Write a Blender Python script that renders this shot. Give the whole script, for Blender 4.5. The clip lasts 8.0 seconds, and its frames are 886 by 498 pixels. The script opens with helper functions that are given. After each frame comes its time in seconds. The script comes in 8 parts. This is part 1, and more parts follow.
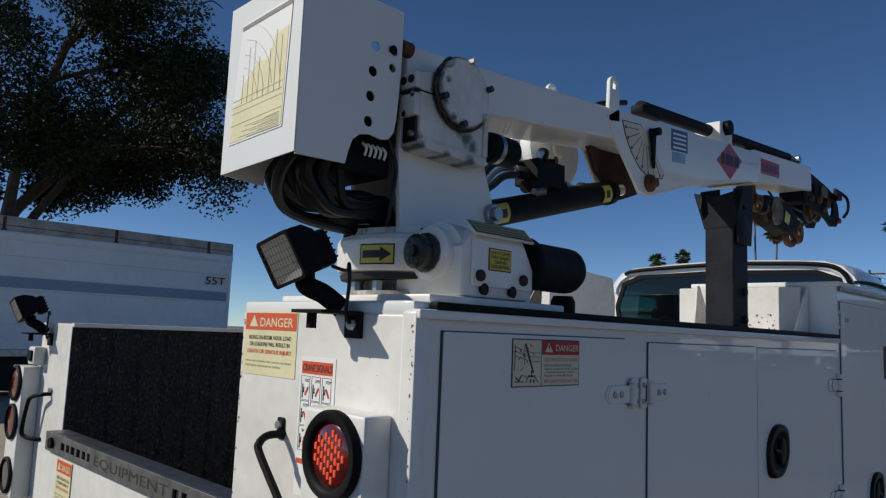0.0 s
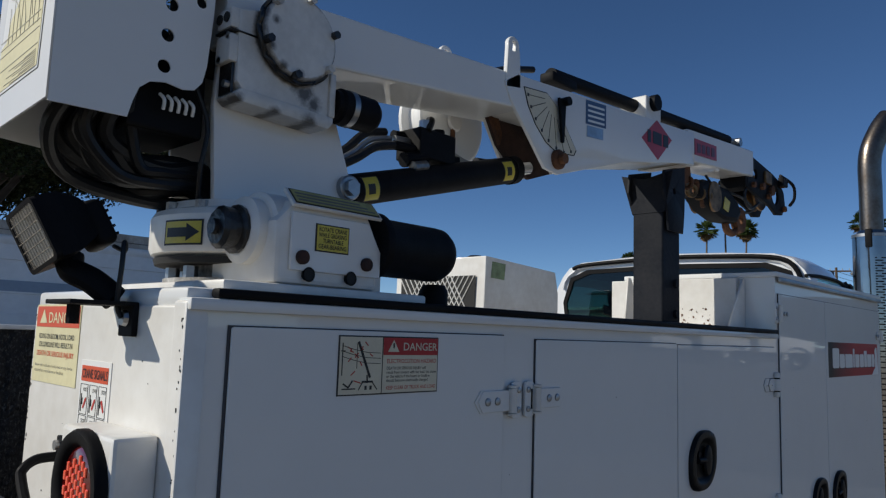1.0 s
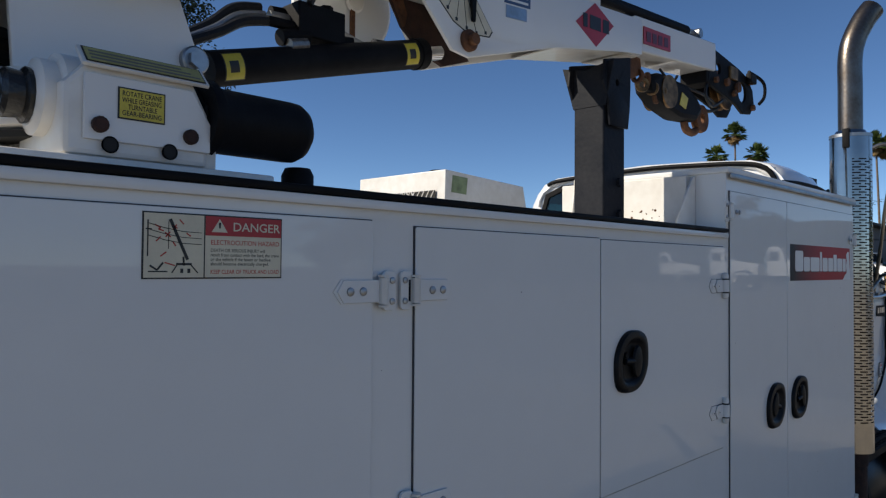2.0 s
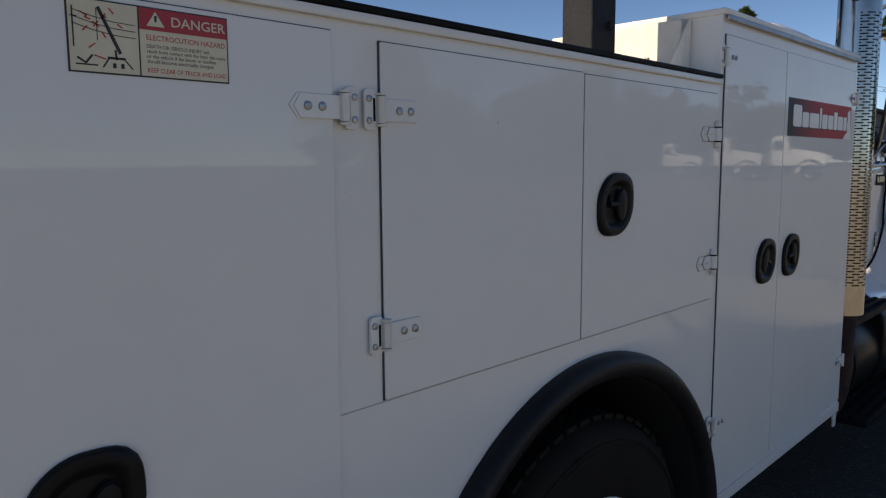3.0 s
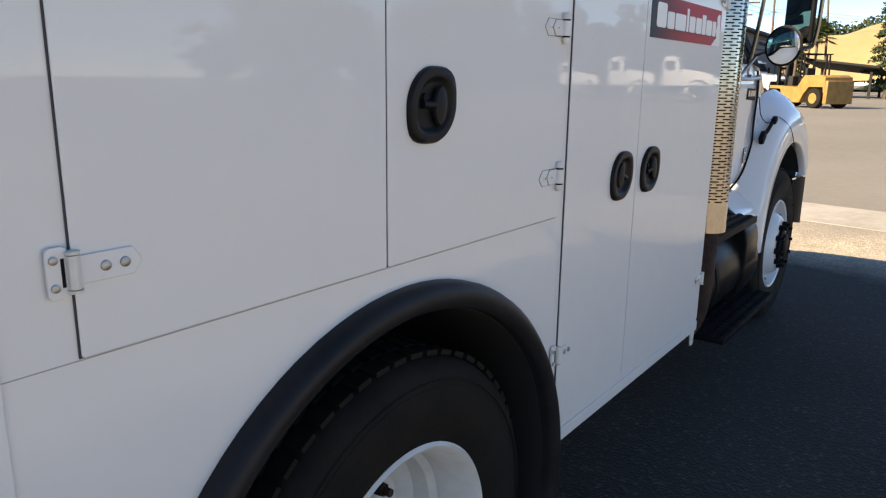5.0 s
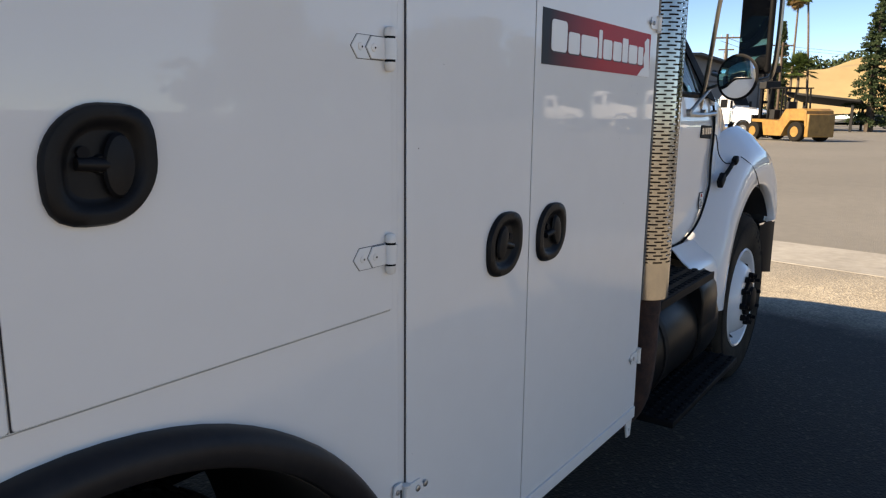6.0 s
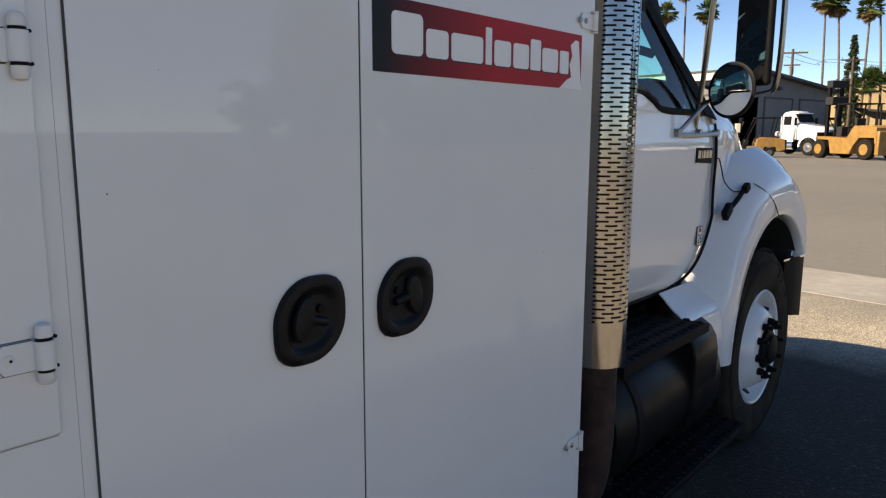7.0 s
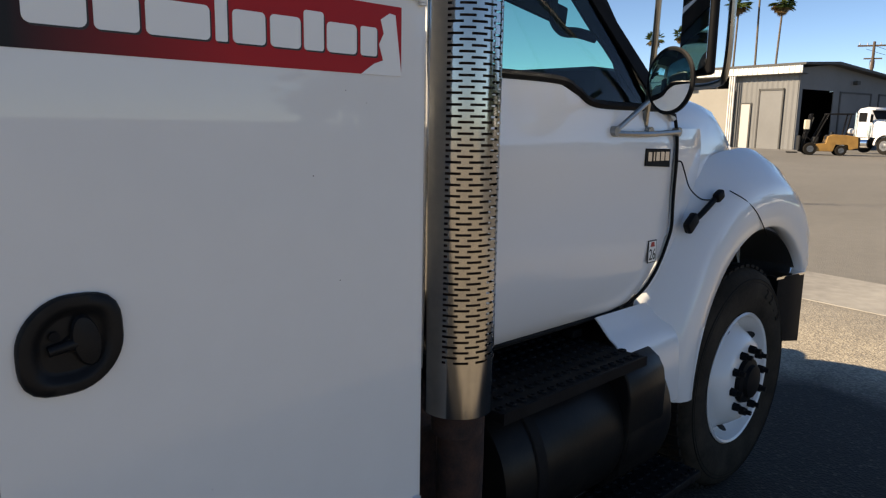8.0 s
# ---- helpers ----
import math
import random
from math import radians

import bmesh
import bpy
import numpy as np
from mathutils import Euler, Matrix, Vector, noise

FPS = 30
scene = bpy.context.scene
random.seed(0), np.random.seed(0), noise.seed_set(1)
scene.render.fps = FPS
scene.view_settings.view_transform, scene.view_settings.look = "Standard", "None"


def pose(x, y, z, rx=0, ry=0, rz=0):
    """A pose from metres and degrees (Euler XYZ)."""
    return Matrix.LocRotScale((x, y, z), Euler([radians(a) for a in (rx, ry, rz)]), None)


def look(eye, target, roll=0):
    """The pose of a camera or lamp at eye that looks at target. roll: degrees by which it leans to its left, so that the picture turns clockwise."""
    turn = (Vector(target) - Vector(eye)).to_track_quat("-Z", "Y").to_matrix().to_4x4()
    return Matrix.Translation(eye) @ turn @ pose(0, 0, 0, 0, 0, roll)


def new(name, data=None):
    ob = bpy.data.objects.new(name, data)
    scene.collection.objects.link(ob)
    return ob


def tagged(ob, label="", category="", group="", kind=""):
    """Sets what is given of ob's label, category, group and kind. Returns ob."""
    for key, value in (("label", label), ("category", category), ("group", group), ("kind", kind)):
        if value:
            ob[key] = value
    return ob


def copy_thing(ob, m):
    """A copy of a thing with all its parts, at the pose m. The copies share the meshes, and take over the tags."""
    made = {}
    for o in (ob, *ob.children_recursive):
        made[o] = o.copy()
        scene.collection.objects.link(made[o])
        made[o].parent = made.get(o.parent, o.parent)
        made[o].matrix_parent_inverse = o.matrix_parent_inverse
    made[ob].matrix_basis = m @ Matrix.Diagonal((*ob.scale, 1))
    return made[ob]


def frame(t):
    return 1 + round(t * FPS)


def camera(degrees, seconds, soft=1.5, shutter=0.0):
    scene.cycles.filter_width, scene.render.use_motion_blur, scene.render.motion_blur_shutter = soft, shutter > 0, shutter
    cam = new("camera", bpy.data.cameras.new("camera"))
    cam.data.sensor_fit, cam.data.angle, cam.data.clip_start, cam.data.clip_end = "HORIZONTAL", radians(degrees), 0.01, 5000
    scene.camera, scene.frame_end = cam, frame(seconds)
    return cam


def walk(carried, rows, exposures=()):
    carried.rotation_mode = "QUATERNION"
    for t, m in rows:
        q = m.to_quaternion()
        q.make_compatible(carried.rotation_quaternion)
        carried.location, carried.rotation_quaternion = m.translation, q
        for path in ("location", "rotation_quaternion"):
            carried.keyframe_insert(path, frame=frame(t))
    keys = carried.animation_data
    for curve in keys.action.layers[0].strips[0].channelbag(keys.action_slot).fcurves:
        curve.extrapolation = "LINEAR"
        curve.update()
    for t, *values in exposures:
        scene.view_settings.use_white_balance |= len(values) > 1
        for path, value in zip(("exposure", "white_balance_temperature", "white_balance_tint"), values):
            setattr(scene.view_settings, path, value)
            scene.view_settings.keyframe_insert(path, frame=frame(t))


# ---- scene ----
cam = camera(63.1, 8.0, soft=1.25)
PATH = [
    (0, (-0.63, -0.857, 1.838), (0.763, 0.559, 2.07), 2.3),
    (0.5, (-0.437, -0.846, 1.841), (0.953, 0.574, 2.069), 2.8),
    (1, (-0.275, -0.846, 1.841), (1.166, 0.522, 2.074), 1.9),
    (1.2, (-0.206, -0.865, 1.831), (1.247, 0.492, 2.047), 1.1),
    (2.3, (0.037, -0.94, 1.728), (1.461, 0.464, 1.701), 0.5),
    (2.5, (0.05, -0.939, 1.7), (1.473, 0.465, 1.624), 0.4),
    (3, (0.079, -0.939, 1.632), (1.499, 0.45, 1.397), -0.4),
    (3.5, (0.12, -0.944, 1.568), (1.569, 0.374, 1.165), -1.2),
    (4, (0.15, -0.957, 1.545), (1.596, 0.302, 0.978), -0.2),
    (4.5, (0.239, -0.952, 1.548), (1.741, 0.25, 1.003), -0.5),
    (5, (0.455, -0.912, 1.581), (2.021, 0.246, 1.123), 0.7),
    (5.2, (0.564, -0.905, 1.592), (2.135, 0.251, 1.16), 0.8),
    (6.3, (1.372, -0.885, 1.603), (2.972, 0.265, 1.245), 0.5),
    (6.5, (1.507, -0.893, 1.612), (3.092, 0.277, 1.266), 0.7),
    (7, (1.85, -0.972, 1.612), (3.353, 0.308, 1.293), 0.2),
    (7.5, (2.189, -1.052, 1.611), (3.628, 0.291, 1.256), 1.1),
    (8, (2.53, -1.15, 1.629), (3.915, 0.251, 1.286), 1.0),
]
EXPOSURES = [(0, -0.28, 6550, 7), (1.2, -0.14, 6550, 7), (2.5, 0.43, 7700, 11), (3, 0.5, 8400, 12), (3.5, 1.02, 8900, 12), (4, 1.66, 9500, 13), (4.5, 1.7, 9300, 13), (5, 1.63, 9200, 13), (6.5, 1.15, 8900, 13), (8, 1.0, 8850, 12)]
walk(cam, [(t, look(eye, target, roll)) for t, eye, target, roll in PATH], EXPOSURES)

# ---- daylight: a low sun behind the truck's left rear corner ----
SUN_FROM = Vector((-1.24, 0.98, 1.0)).normalized()
world = bpy.data.worlds.new("sky")
scene.world = world
world.use_nodes = True
sky = world.node_tree.nodes.new("ShaderNodeTexSky")
sky.sky_type = 'NISHITA'
sky.sun_disc = False
sky.sun_elevation = math.asin(SUN_FROM.z)
sky.sun_rotation = math.atan2(SUN_FROM.x, SUN_FROM.y)
sky.altitude = 3000
sky.air_density = 0.75
sky.dust_density = 0.15
sky.ozone_density = 3.0
world.node_tree.nodes["Background"].inputs["Strength"].default_value = 0.108
deeper = world.node_tree.nodes.new("ShaderNodeHueSaturation")
deeper.inputs["Saturation"].default_value = 1.12
deeper.inputs["Hue"].default_value = 0.502
world.node_tree.links.new(sky.outputs[0], deeper.inputs["Color"])
world.node_tree.links.new(deeper.outputs[0], world.node_tree.nodes["Background"].inputs["Color"])
sun = new("sun", bpy.data.lights.new("sun", "SUN"))
sun.data.energy, sun.data.angle, sun.data.color = 4.5, radians(0.53), (1.0, 0.94, 0.85)
sun.matrix_world = look((0, 0, 0), -SUN_FROM)

# ---- materials ----
def mat(name, color, rough=0.5, metal=0.0, coat=0.0, var=0.0, scale=8.0, bump=0.0, bscale=60.0, color2=None, spec=0.5, obj=True):
    """A painted, plastic, metal or stone surface: two scales of colour change and a fine relief."""
    m = bpy.data.materials.new(name)
    m.use_nodes = True
    nt = m.node_tree
    b = nt.nodes["Principled BSDF"]
    b.inputs["Base Color"].default_value = (*color, 1)
    b.inputs["Roughness"].default_value = rough
    b.inputs["Metallic"].default_value = metal
    b.inputs["Coat Weight"].default_value = coat
    b.inputs["Coat Roughness"].default_value = 0.025
    b.inputs["Specular IOR Level"].default_value = spec
    tc = nt.nodes.new("ShaderNodeTexCoord")
    src = tc.outputs["Object"]
    if var > 0:
        n1 = nt.nodes.new("ShaderNodeTexNoise")
        n1.inputs["Scale"].default_value, n1.inputs["Detail"].default_value = scale, 6
        n2 = nt.nodes.new("ShaderNodeTexNoise")
        n2.inputs["Scale"].default_value, n2.inputs["Detail"].default_value = scale * 9, 4
        nt.links.new(src, n1.inputs["Vector"]), nt.links.new(src, n2.inputs["Vector"])
        mixf = nt.nodes.new("ShaderNodeMath")
        mixf.operation = 'MULTIPLY_ADD'
        mixf.inputs[1].default_value = 0.45
        nt.links.new(n2.outputs["Fac"], mixf.inputs[0]), nt.links.new(n1.outputs["Fac"], mixf.inputs[2])
        ramp = nt.nodes.new("ShaderNodeValToRGB")
        ramp.color_ramp.elements[0].position, ramp.color_ramp.elements[1].position = 0.5, 0.95
        c2 = color2 or tuple(c * (1 - var) for c in color)
        ramp.color_ramp.elements[0].color, ramp.color_ramp.elements[1].color = (*color, 1), (*c2, 1)
        nt.links.new(mixf.outputs[0], ramp.inputs[0]), nt.links.new(ramp.outputs[0], b.inputs["Base Color"])
        rr = nt.nodes.new("ShaderNodeMapRange")
        rr.inputs["To Min"].default_value, rr.inputs["To Max"].default_value = rough * 0.8, min(1, rough * 1.3)
        nt.links.new(n1.outputs["Fac"], rr.inputs["Value"]), nt.links.new(rr.outputs[0], b.inputs["Roughness"])
    if bump > 0:
        n3 = nt.nodes.new("ShaderNodeTexNoise")
        n3.inputs["Scale"].default_value, n3.inputs["Detail"].default_value = bscale, 5
        nt.links.new(src, n3.inputs["Vector"])
        bp = nt.nodes.new("ShaderNodeBump")
        bp.inputs["Strength"].default_value, bp.inputs["Distance"].default_value = bump, 0.01
        nt.links.new(n3.outputs["Fac"], bp.inputs["Height"]), nt.links.new(bp.outputs[0], b.inputs["Normal"])
    return m


WHITE = mat("white_paint", (0.72, 0.72, 0.705), 0.5, coat=0.55, var=0.05, scale=1.4, bump=0.012, bscale=5, spec=0.25)
WHITE_OLD = mat("worn_white_paint", (0.78, 0.77, 0.74), 0.4, coat=0.15, var=0.3, scale=3, color2=(0.6, 0.57, 0.52), bump=0.06, bscale=40)
CABWHITE = mat("cab_white_paint", (0.72, 0.725, 0.73), 0.4, coat=0.9, spec=0.25)
GREASY = mat("greasy_white_paint", (0.68, 0.66, 0.62), 0.45, var=0.9, scale=11, color2=(0.05, 0.045, 0.04), bump=0.15, bscale=50)
GREASE = mat("black_grease", (0.02, 0.018, 0.016), 0.3, var=0.5, scale=30, bump=0.3, bscale=80)
BLACK = mat("black_plastic", (0.008, 0.008, 0.009), 0.55, var=0.3, scale=20, bump=0.05, bscale=200, spec=0.1)
TANKBLACK = mat("gloss_black_tank_paint", (0.006, 0.006, 0.007), 0.33, var=0.5, scale=7, color2=(0.012, 0.011, 0.010), bump=0.05, spec=0.16)
BLACKPAINT = mat("black_paint", (0.007, 0.007, 0.008), 0.5, var=0.4, scale=6, color2=(0.014, 0.014, 0.015), bump=0.05, spec=0.06)
BLUEBLACK = mat("scuffed_blue_black_paint", (0.008, 0.010, 0.015), 0.5, var=0.8, scale=9, color2=(0.020, 0.021, 0.025), bump=0.08, spec=0.08)
LATCH = mat("black_latch_plastic", (0.010, 0.010, 0.011), 0.42, var=0.3, scale=20, bump=0.05, bscale=200, spec=0.16)
HOSE = mat("black_hose_rubber", (0.009, 0.009, 0.010), 0.42, bump=0.1, bscale=120, spec=0.35)
RUBBER = mat("tyre_rubber", (0.010, 0.009, 0.008), 0.8, var=0.5, scale=9, color2=(0.020, 0.017, 0.014), bump=0.12, bscale=90, spec=0.12)
DUSTYRUBBER = mat("dusty_tyre_rubber", (0.040, 0.032, 0.024), 0.85, var=0.5, scale=7, color2=(0.018, 0.015, 0.012), bump=0.12, bscale=90, spec=0.12)
FLARE = mat("fender_rubber", (0.010, 0.010, 0.012), 0.42, var=0.5, scale=5, color2=(0.02, 0.019, 0.02), bump=0.03, spec=0.18)
# Near-black for dark parts, and for holes and recesses coloured to look shaded.
DARK = mat("dark_parts_and_shade", (0.012, 0.012, 0.012), 0.8)
GAP = mat("door_gap_rubber", (0.06, 0.06, 0.066), 0.8)
CHROME = mat("chrome", (0.75, 0.75, 0.76), 0.08, 1.0)
STAINLESS = mat("stainless_steel", (0.29, 0.29, 0.295), 0.12, 1.0, var=0.4, scale=5, color2=(0.40, 0.385, 0.365))
HEATSTEEL = mat("heat_stained_steel", (0.20, 0.18, 0.16), 0.32, 1.0, var=0.6, scale=9, color2=(0.10, 0.075, 0.055), bump=0.05)
SATIN = mat("satin_stainless", (0.36, 0.355, 0.34), 0.28, 1.0, var=0.2, scale=20)
SILVER = mat("lamp_reflector_silver", (0.70, 0.70, 0.68), 0.3, 0.25)
GALV = mat("galvanised_steel", (0.42, 0.43, 0.44), 0.38, 1.0, var=0.3, scale=12)
STEEL = mat("worn_steel_plate", (0.30, 0.30, 0.30), 0.42, 1.0, var=0.5, scale=16, color2=(0.13, 0.125, 0.12), bump=0.2, bscale=40)
RUST = mat("rusty_steel", (0.20, 0.085, 0.035), 0.8, 0.3, var=0.7, scale=14, color2=(0.06, 0.03, 0.02), bump=0.4, bscale=60)
RUSTHUB = mat("rusty_hub_iron", (0.055, 0.022, 0.014), 0.75, 0.2, var=0.7, scale=20, color2=(0.015, 0.01, 0.01), bump=0.3)
BRASS = mat("dirty_brass_sheave", (0.30, 0.17, 0.07), 0.5, 0.7, var=0.7, scale=30, color2=(0.06, 0.04, 0.02))
LINER = mat("black_bedliner_painted_glints", (0.006, 0.006, 0.007), 0.5, bump=1.0, bscale=75, spec=0.3)
# Pale streaks in the base colour stand for glints on the rough liner.
_nt = LINER.node_tree
_tc, _mp, _ns, _rp = (_nt.nodes.new(k) for k in ("ShaderNodeTexCoord", "ShaderNodeMapping", "ShaderNodeTexNoise", "ShaderNodeValToRGB"))
_mp.inputs["Scale"].default_value = (1, 1, 0.55)
_ns.inputs["Scale"].default_value, _ns.inputs["Detail"].default_value, _ns.inputs["Roughness"].default_value = 120, 7, 0.75
_rp.color_ramp.elements[0].position, _rp.color_ramp.elements[1].position = 0.52, 0.72
_rp.color_ramp.elements[0].color, _rp.color_ramp.elements[1].color = (0.005, 0.005, 0.006, 1), (0.13, 0.13, 0.13, 1)
_nt.links.new(_tc.outputs["Object"], _mp.inputs["Vector"]), _nt.links.new(_mp.outputs[0], _ns.inputs["Vector"])
_nt.links.new(_ns.outputs["Fac"], _rp.inputs[0]), _nt.links.new(_rp.outputs[0], _nt.nodes["Principled BSDF"].inputs["Base Color"])
CREAM = mat("cream_decal_film", (0.66, 0.60, 0.45), 0.45, var=0.12, scale=20)
SEAM = mat("grey_seam_sealant", (0.44, 0.425, 0.395), 0.7)
WHITEDECAL = mat("white_decal_film", (0.75, 0.75, 0.73), 0.4)
PALEYELLOW = mat("faded_yellow_decal_film", (0.72, 0.66, 0.40), 0.45, var=0.15, scale=14)
YELLOW = mat("yellow_decal_film", (0.62, 0.50, 0.05), 0.4, var=0.25, scale=25)
RED = mat("red_decal_film", (0.42, 0.012, 0.015), 0.35, var=0.2, scale=12)
ORANGE = mat("orange_red_decal_film", (0.60, 0.075, 0.02), 0.4)
INK = mat("black_ink", (0.012, 0.012, 0.012), 0.5)
REDINK = mat("red_ink", (0.45, 0.03, 0.02), 0.5)
CHARTINK = mat("sun_bleached_chart_ink", (0.46, 0.44, 0.37), 0.6)
PALEINK = mat("faded_black_ink", (0.15, 0.14, 0.12), 0.6)
BLUEINK = mat("blue_decal_ink", (0.03, 0.07, 0.16), 0.4)
FORKYELLOW = mat("forklift_yellow_paint", (0.36, 0.195, 0.05), 0.5, var=0.4, scale=3)
GREYWALL = mat("grey_corrugated_siding", (0.17, 0.17, 0.167), 0.6, var=0.12, scale=0.6)
BEIGEWALL = mat("beige_siding", (0.27, 0.25, 0.215), 0.6, var=0.1, scale=0.6)
DARKROOF = mat("dark_roof_sheet", (0.06, 0.058, 0.055), 0.6, var=0.2, scale=0.5)
BARK = mat("grey_brown_bark", (0.085, 0.062, 0.045), 0.9, var=0.5, scale=4, bump=0.8, bscale=14)
PALMBARK = mat("palm_bark", (0.15, 0.115, 0.085), 0.9, var=0.4, scale=4, bump=0.6, bscale=10)
WOOD = mat("pole_wood", (0.11, 0.075, 0.05), 0.9, var=0.3, scale=5)
CONCRETE = mat("pale_concrete", (0.38, 0.36, 0.32), 0.85, var=0.3, scale=0.9, color2=(0.22, 0.207, 0.185), bump=0.3, bscale=20)
TRAILER = mat("trailer_white_panel", (0.84, 0.85, 0.86), 0.4, var=0.15, scale=0.8)
DRYGRASS = mat("dry_grass_hill", (0.40, 0.29, 0.14), 0.9, var=0.3, scale=0.05)


def stained(name, base, dirt, rings=(), spots=()):
    """Paint with grease: rings (x, z, radius, width) round covers and spots (x, z, radius) where it has run, with ragged noisy edges."""
    m = mat(name, base, 0.42, coat=0.15, var=0.25, scale=9, bump=0.05, bscale=40)
    nt = m.node_tree
    b = nt.nodes["Principled BSDF"]
    paint = b.inputs["Base Color"].links[0].from_socket
    tc = nt.nodes.new("ShaderNodeTexCoord")
    ns = nt.nodes.new("ShaderNodeTexNoise")
    ns.inputs["Scale"].default_value, ns.inputs["Detail"].default_value, ns.inputs["Roughness"].default_value = 55, 8, 0.7
    nt.links.new(tc.outputs["Object"], ns.inputs["Vector"])

    def calc(op, a, c):
        x = nt.nodes.new("ShaderNodeMath")
        x.operation = op
        for k, v in enumerate((a, c)):
            if v is None:
                continue
            nt.links.new(v, x.inputs[k]) if hasattr(v, "is_linked") else setattr(x.inputs[k], "default_value", v)
        return x.outputs[0]

    def reach(x, z):
        sub = nt.nodes.new("ShaderNodeVectorMath")
        sub.operation = 'SUBTRACT'
        sub.inputs[1].default_value = (x, 0, z)
        nt.links.new(tc.outputs["Object"], sub.inputs[0])
        fl = nt.nodes.new("ShaderNodeVectorMath")
        fl.operation = 'MULTIPLY'
        fl.inputs[1].default_value = (1, 0, 1)
        nt.links.new(sub.outputs[0], fl.inputs[0])
        ln = nt.nodes.new("ShaderNodeVectorMath")
        ln.operation = 'LENGTH'
        nt.links.new(fl.outputs[0], ln.inputs[0])
        return ln.outputs["Value"]

    near = None
    for x, z, r, w in rings:
        d = calc('DIVIDE', calc('ABSOLUTE', calc('SUBTRACT', reach(x, z), r), None), w)
        near = d if near is None else calc('MINIMUM', near, d)
    for x, z, r in spots:
        d = calc('DIVIDE', reach(x, z), r)
        near = d if near is None else calc('MINIMUM', near, d)
    edge = calc('ADD', near, calc('MULTIPLY', calc('SUBTRACT', ns.outputs["Fac"], 0.5), 2.0))
    mr = nt.nodes.new("ShaderNodeMapRange")
    mr.inputs["From Min"].default_value, mr.inputs["From Max"].default_value = 1.25, 0.35
    mr.inputs["To Max"].default_value = 0.9
    nt.links.new(edge, mr.inputs["Value"])
    mx = nt.nodes.new("ShaderNodeMix")
    mx.data_type = 'RGBA'
    nt.links.new(mr.outputs[0], mx.inputs[0]), nt.links.new(paint, mx.inputs[6])
    mx.inputs[7].default_value = (*dirt, 1)
    nt.links.new(mx.outputs[2], b.inputs["Base Color"])
    return m


GEARPAINT = stained("grease_streaked_white_paint", (0.66, 0.65, 0.62), (0.05, 0.042, 0.034), rings=((0.405, 2.332, 0.074, 0.008),), spots=((0.43, 2.245, 0.020), (0.45, 2.23, 0.016), (0.41, 2.258, 0.016), (0.300, 2.20, 0.012), (0.335, 2.315, 0.010), (0.44, 2.195, 0.016), (0.37, 2.196, 0.012)))
COVERPAINT = stained("smeared_white_cover_paint", (0.68, 0.67, 0.64), (0.05, 0.042, 0.035), rings=((0.405, 2.332, 0.0755, 0.007),), spots=((0.345, 2.30, 0.010), (0.37, 2.272, 0.010), (0.402, 2.262, 0.012), (0.352, 2.345, 0.008)))


def leafmat(name, c1, c2, tr=0.25):
    m = bpy.data.materials.new(name)
    m.use_nodes = True
    nt = m.node_tree
    b = nt.nodes["Principled BSDF"]
    g = nt.nodes.new("ShaderNodeNewGeometry")
    r = nt.nodes.new("ShaderNodeValToRGB")
    r.color_ramp.elements[0].color, r.color_ramp.elements[1].color = (*c1, 1), (*c2, 1)
    nt.links.new(g.outputs["Random Per Island"], r.inputs[0])
    nt.links.new(r.outputs[0], b.inputs["Base Color"])
    b.inputs["Roughness"].default_value = 0.65
    b.inputs["Specular IOR Level"].default_value = 0.2
    t = nt.nodes.new("ShaderNodeBsdfTranslucent")
    nt.links.new(r.outputs[0], t.inputs["Color"])
    mx = nt.nodes.new("ShaderNodeMixShader")
    mx.inputs[0].default_value = tr
    nt.links.new(b.outputs[0], mx.inputs[1]), nt.links.new(t.outputs[0], mx.inputs[2])
    nt.links.new(mx.outputs[0], nt.nodes["Material Output"].inputs["Surface"])
    return m


LEAF = leafmat("oak_leaves", (0.010, 0.016, 0.006), (0.060, 0.072, 0.030), 0.15)
PALMLEAF = leafmat("palm_fronds", (0.03, 0.055, 0.015), (0.10, 0.14, 0.04))
PALMDRY = leafmat("dry_palm_fronds", (0.16, 0.10, 0.045), (0.28, 0.19, 0.09))
CONIFER = leafmat("conifer_needles", (0.015, 0.03, 0.012), (0.05, 0.075, 0.03))
SHRUB = leafmat("hill_trees", (0.018, 0.03, 0.012), (0.05, 0.07, 0.03), 0.1)


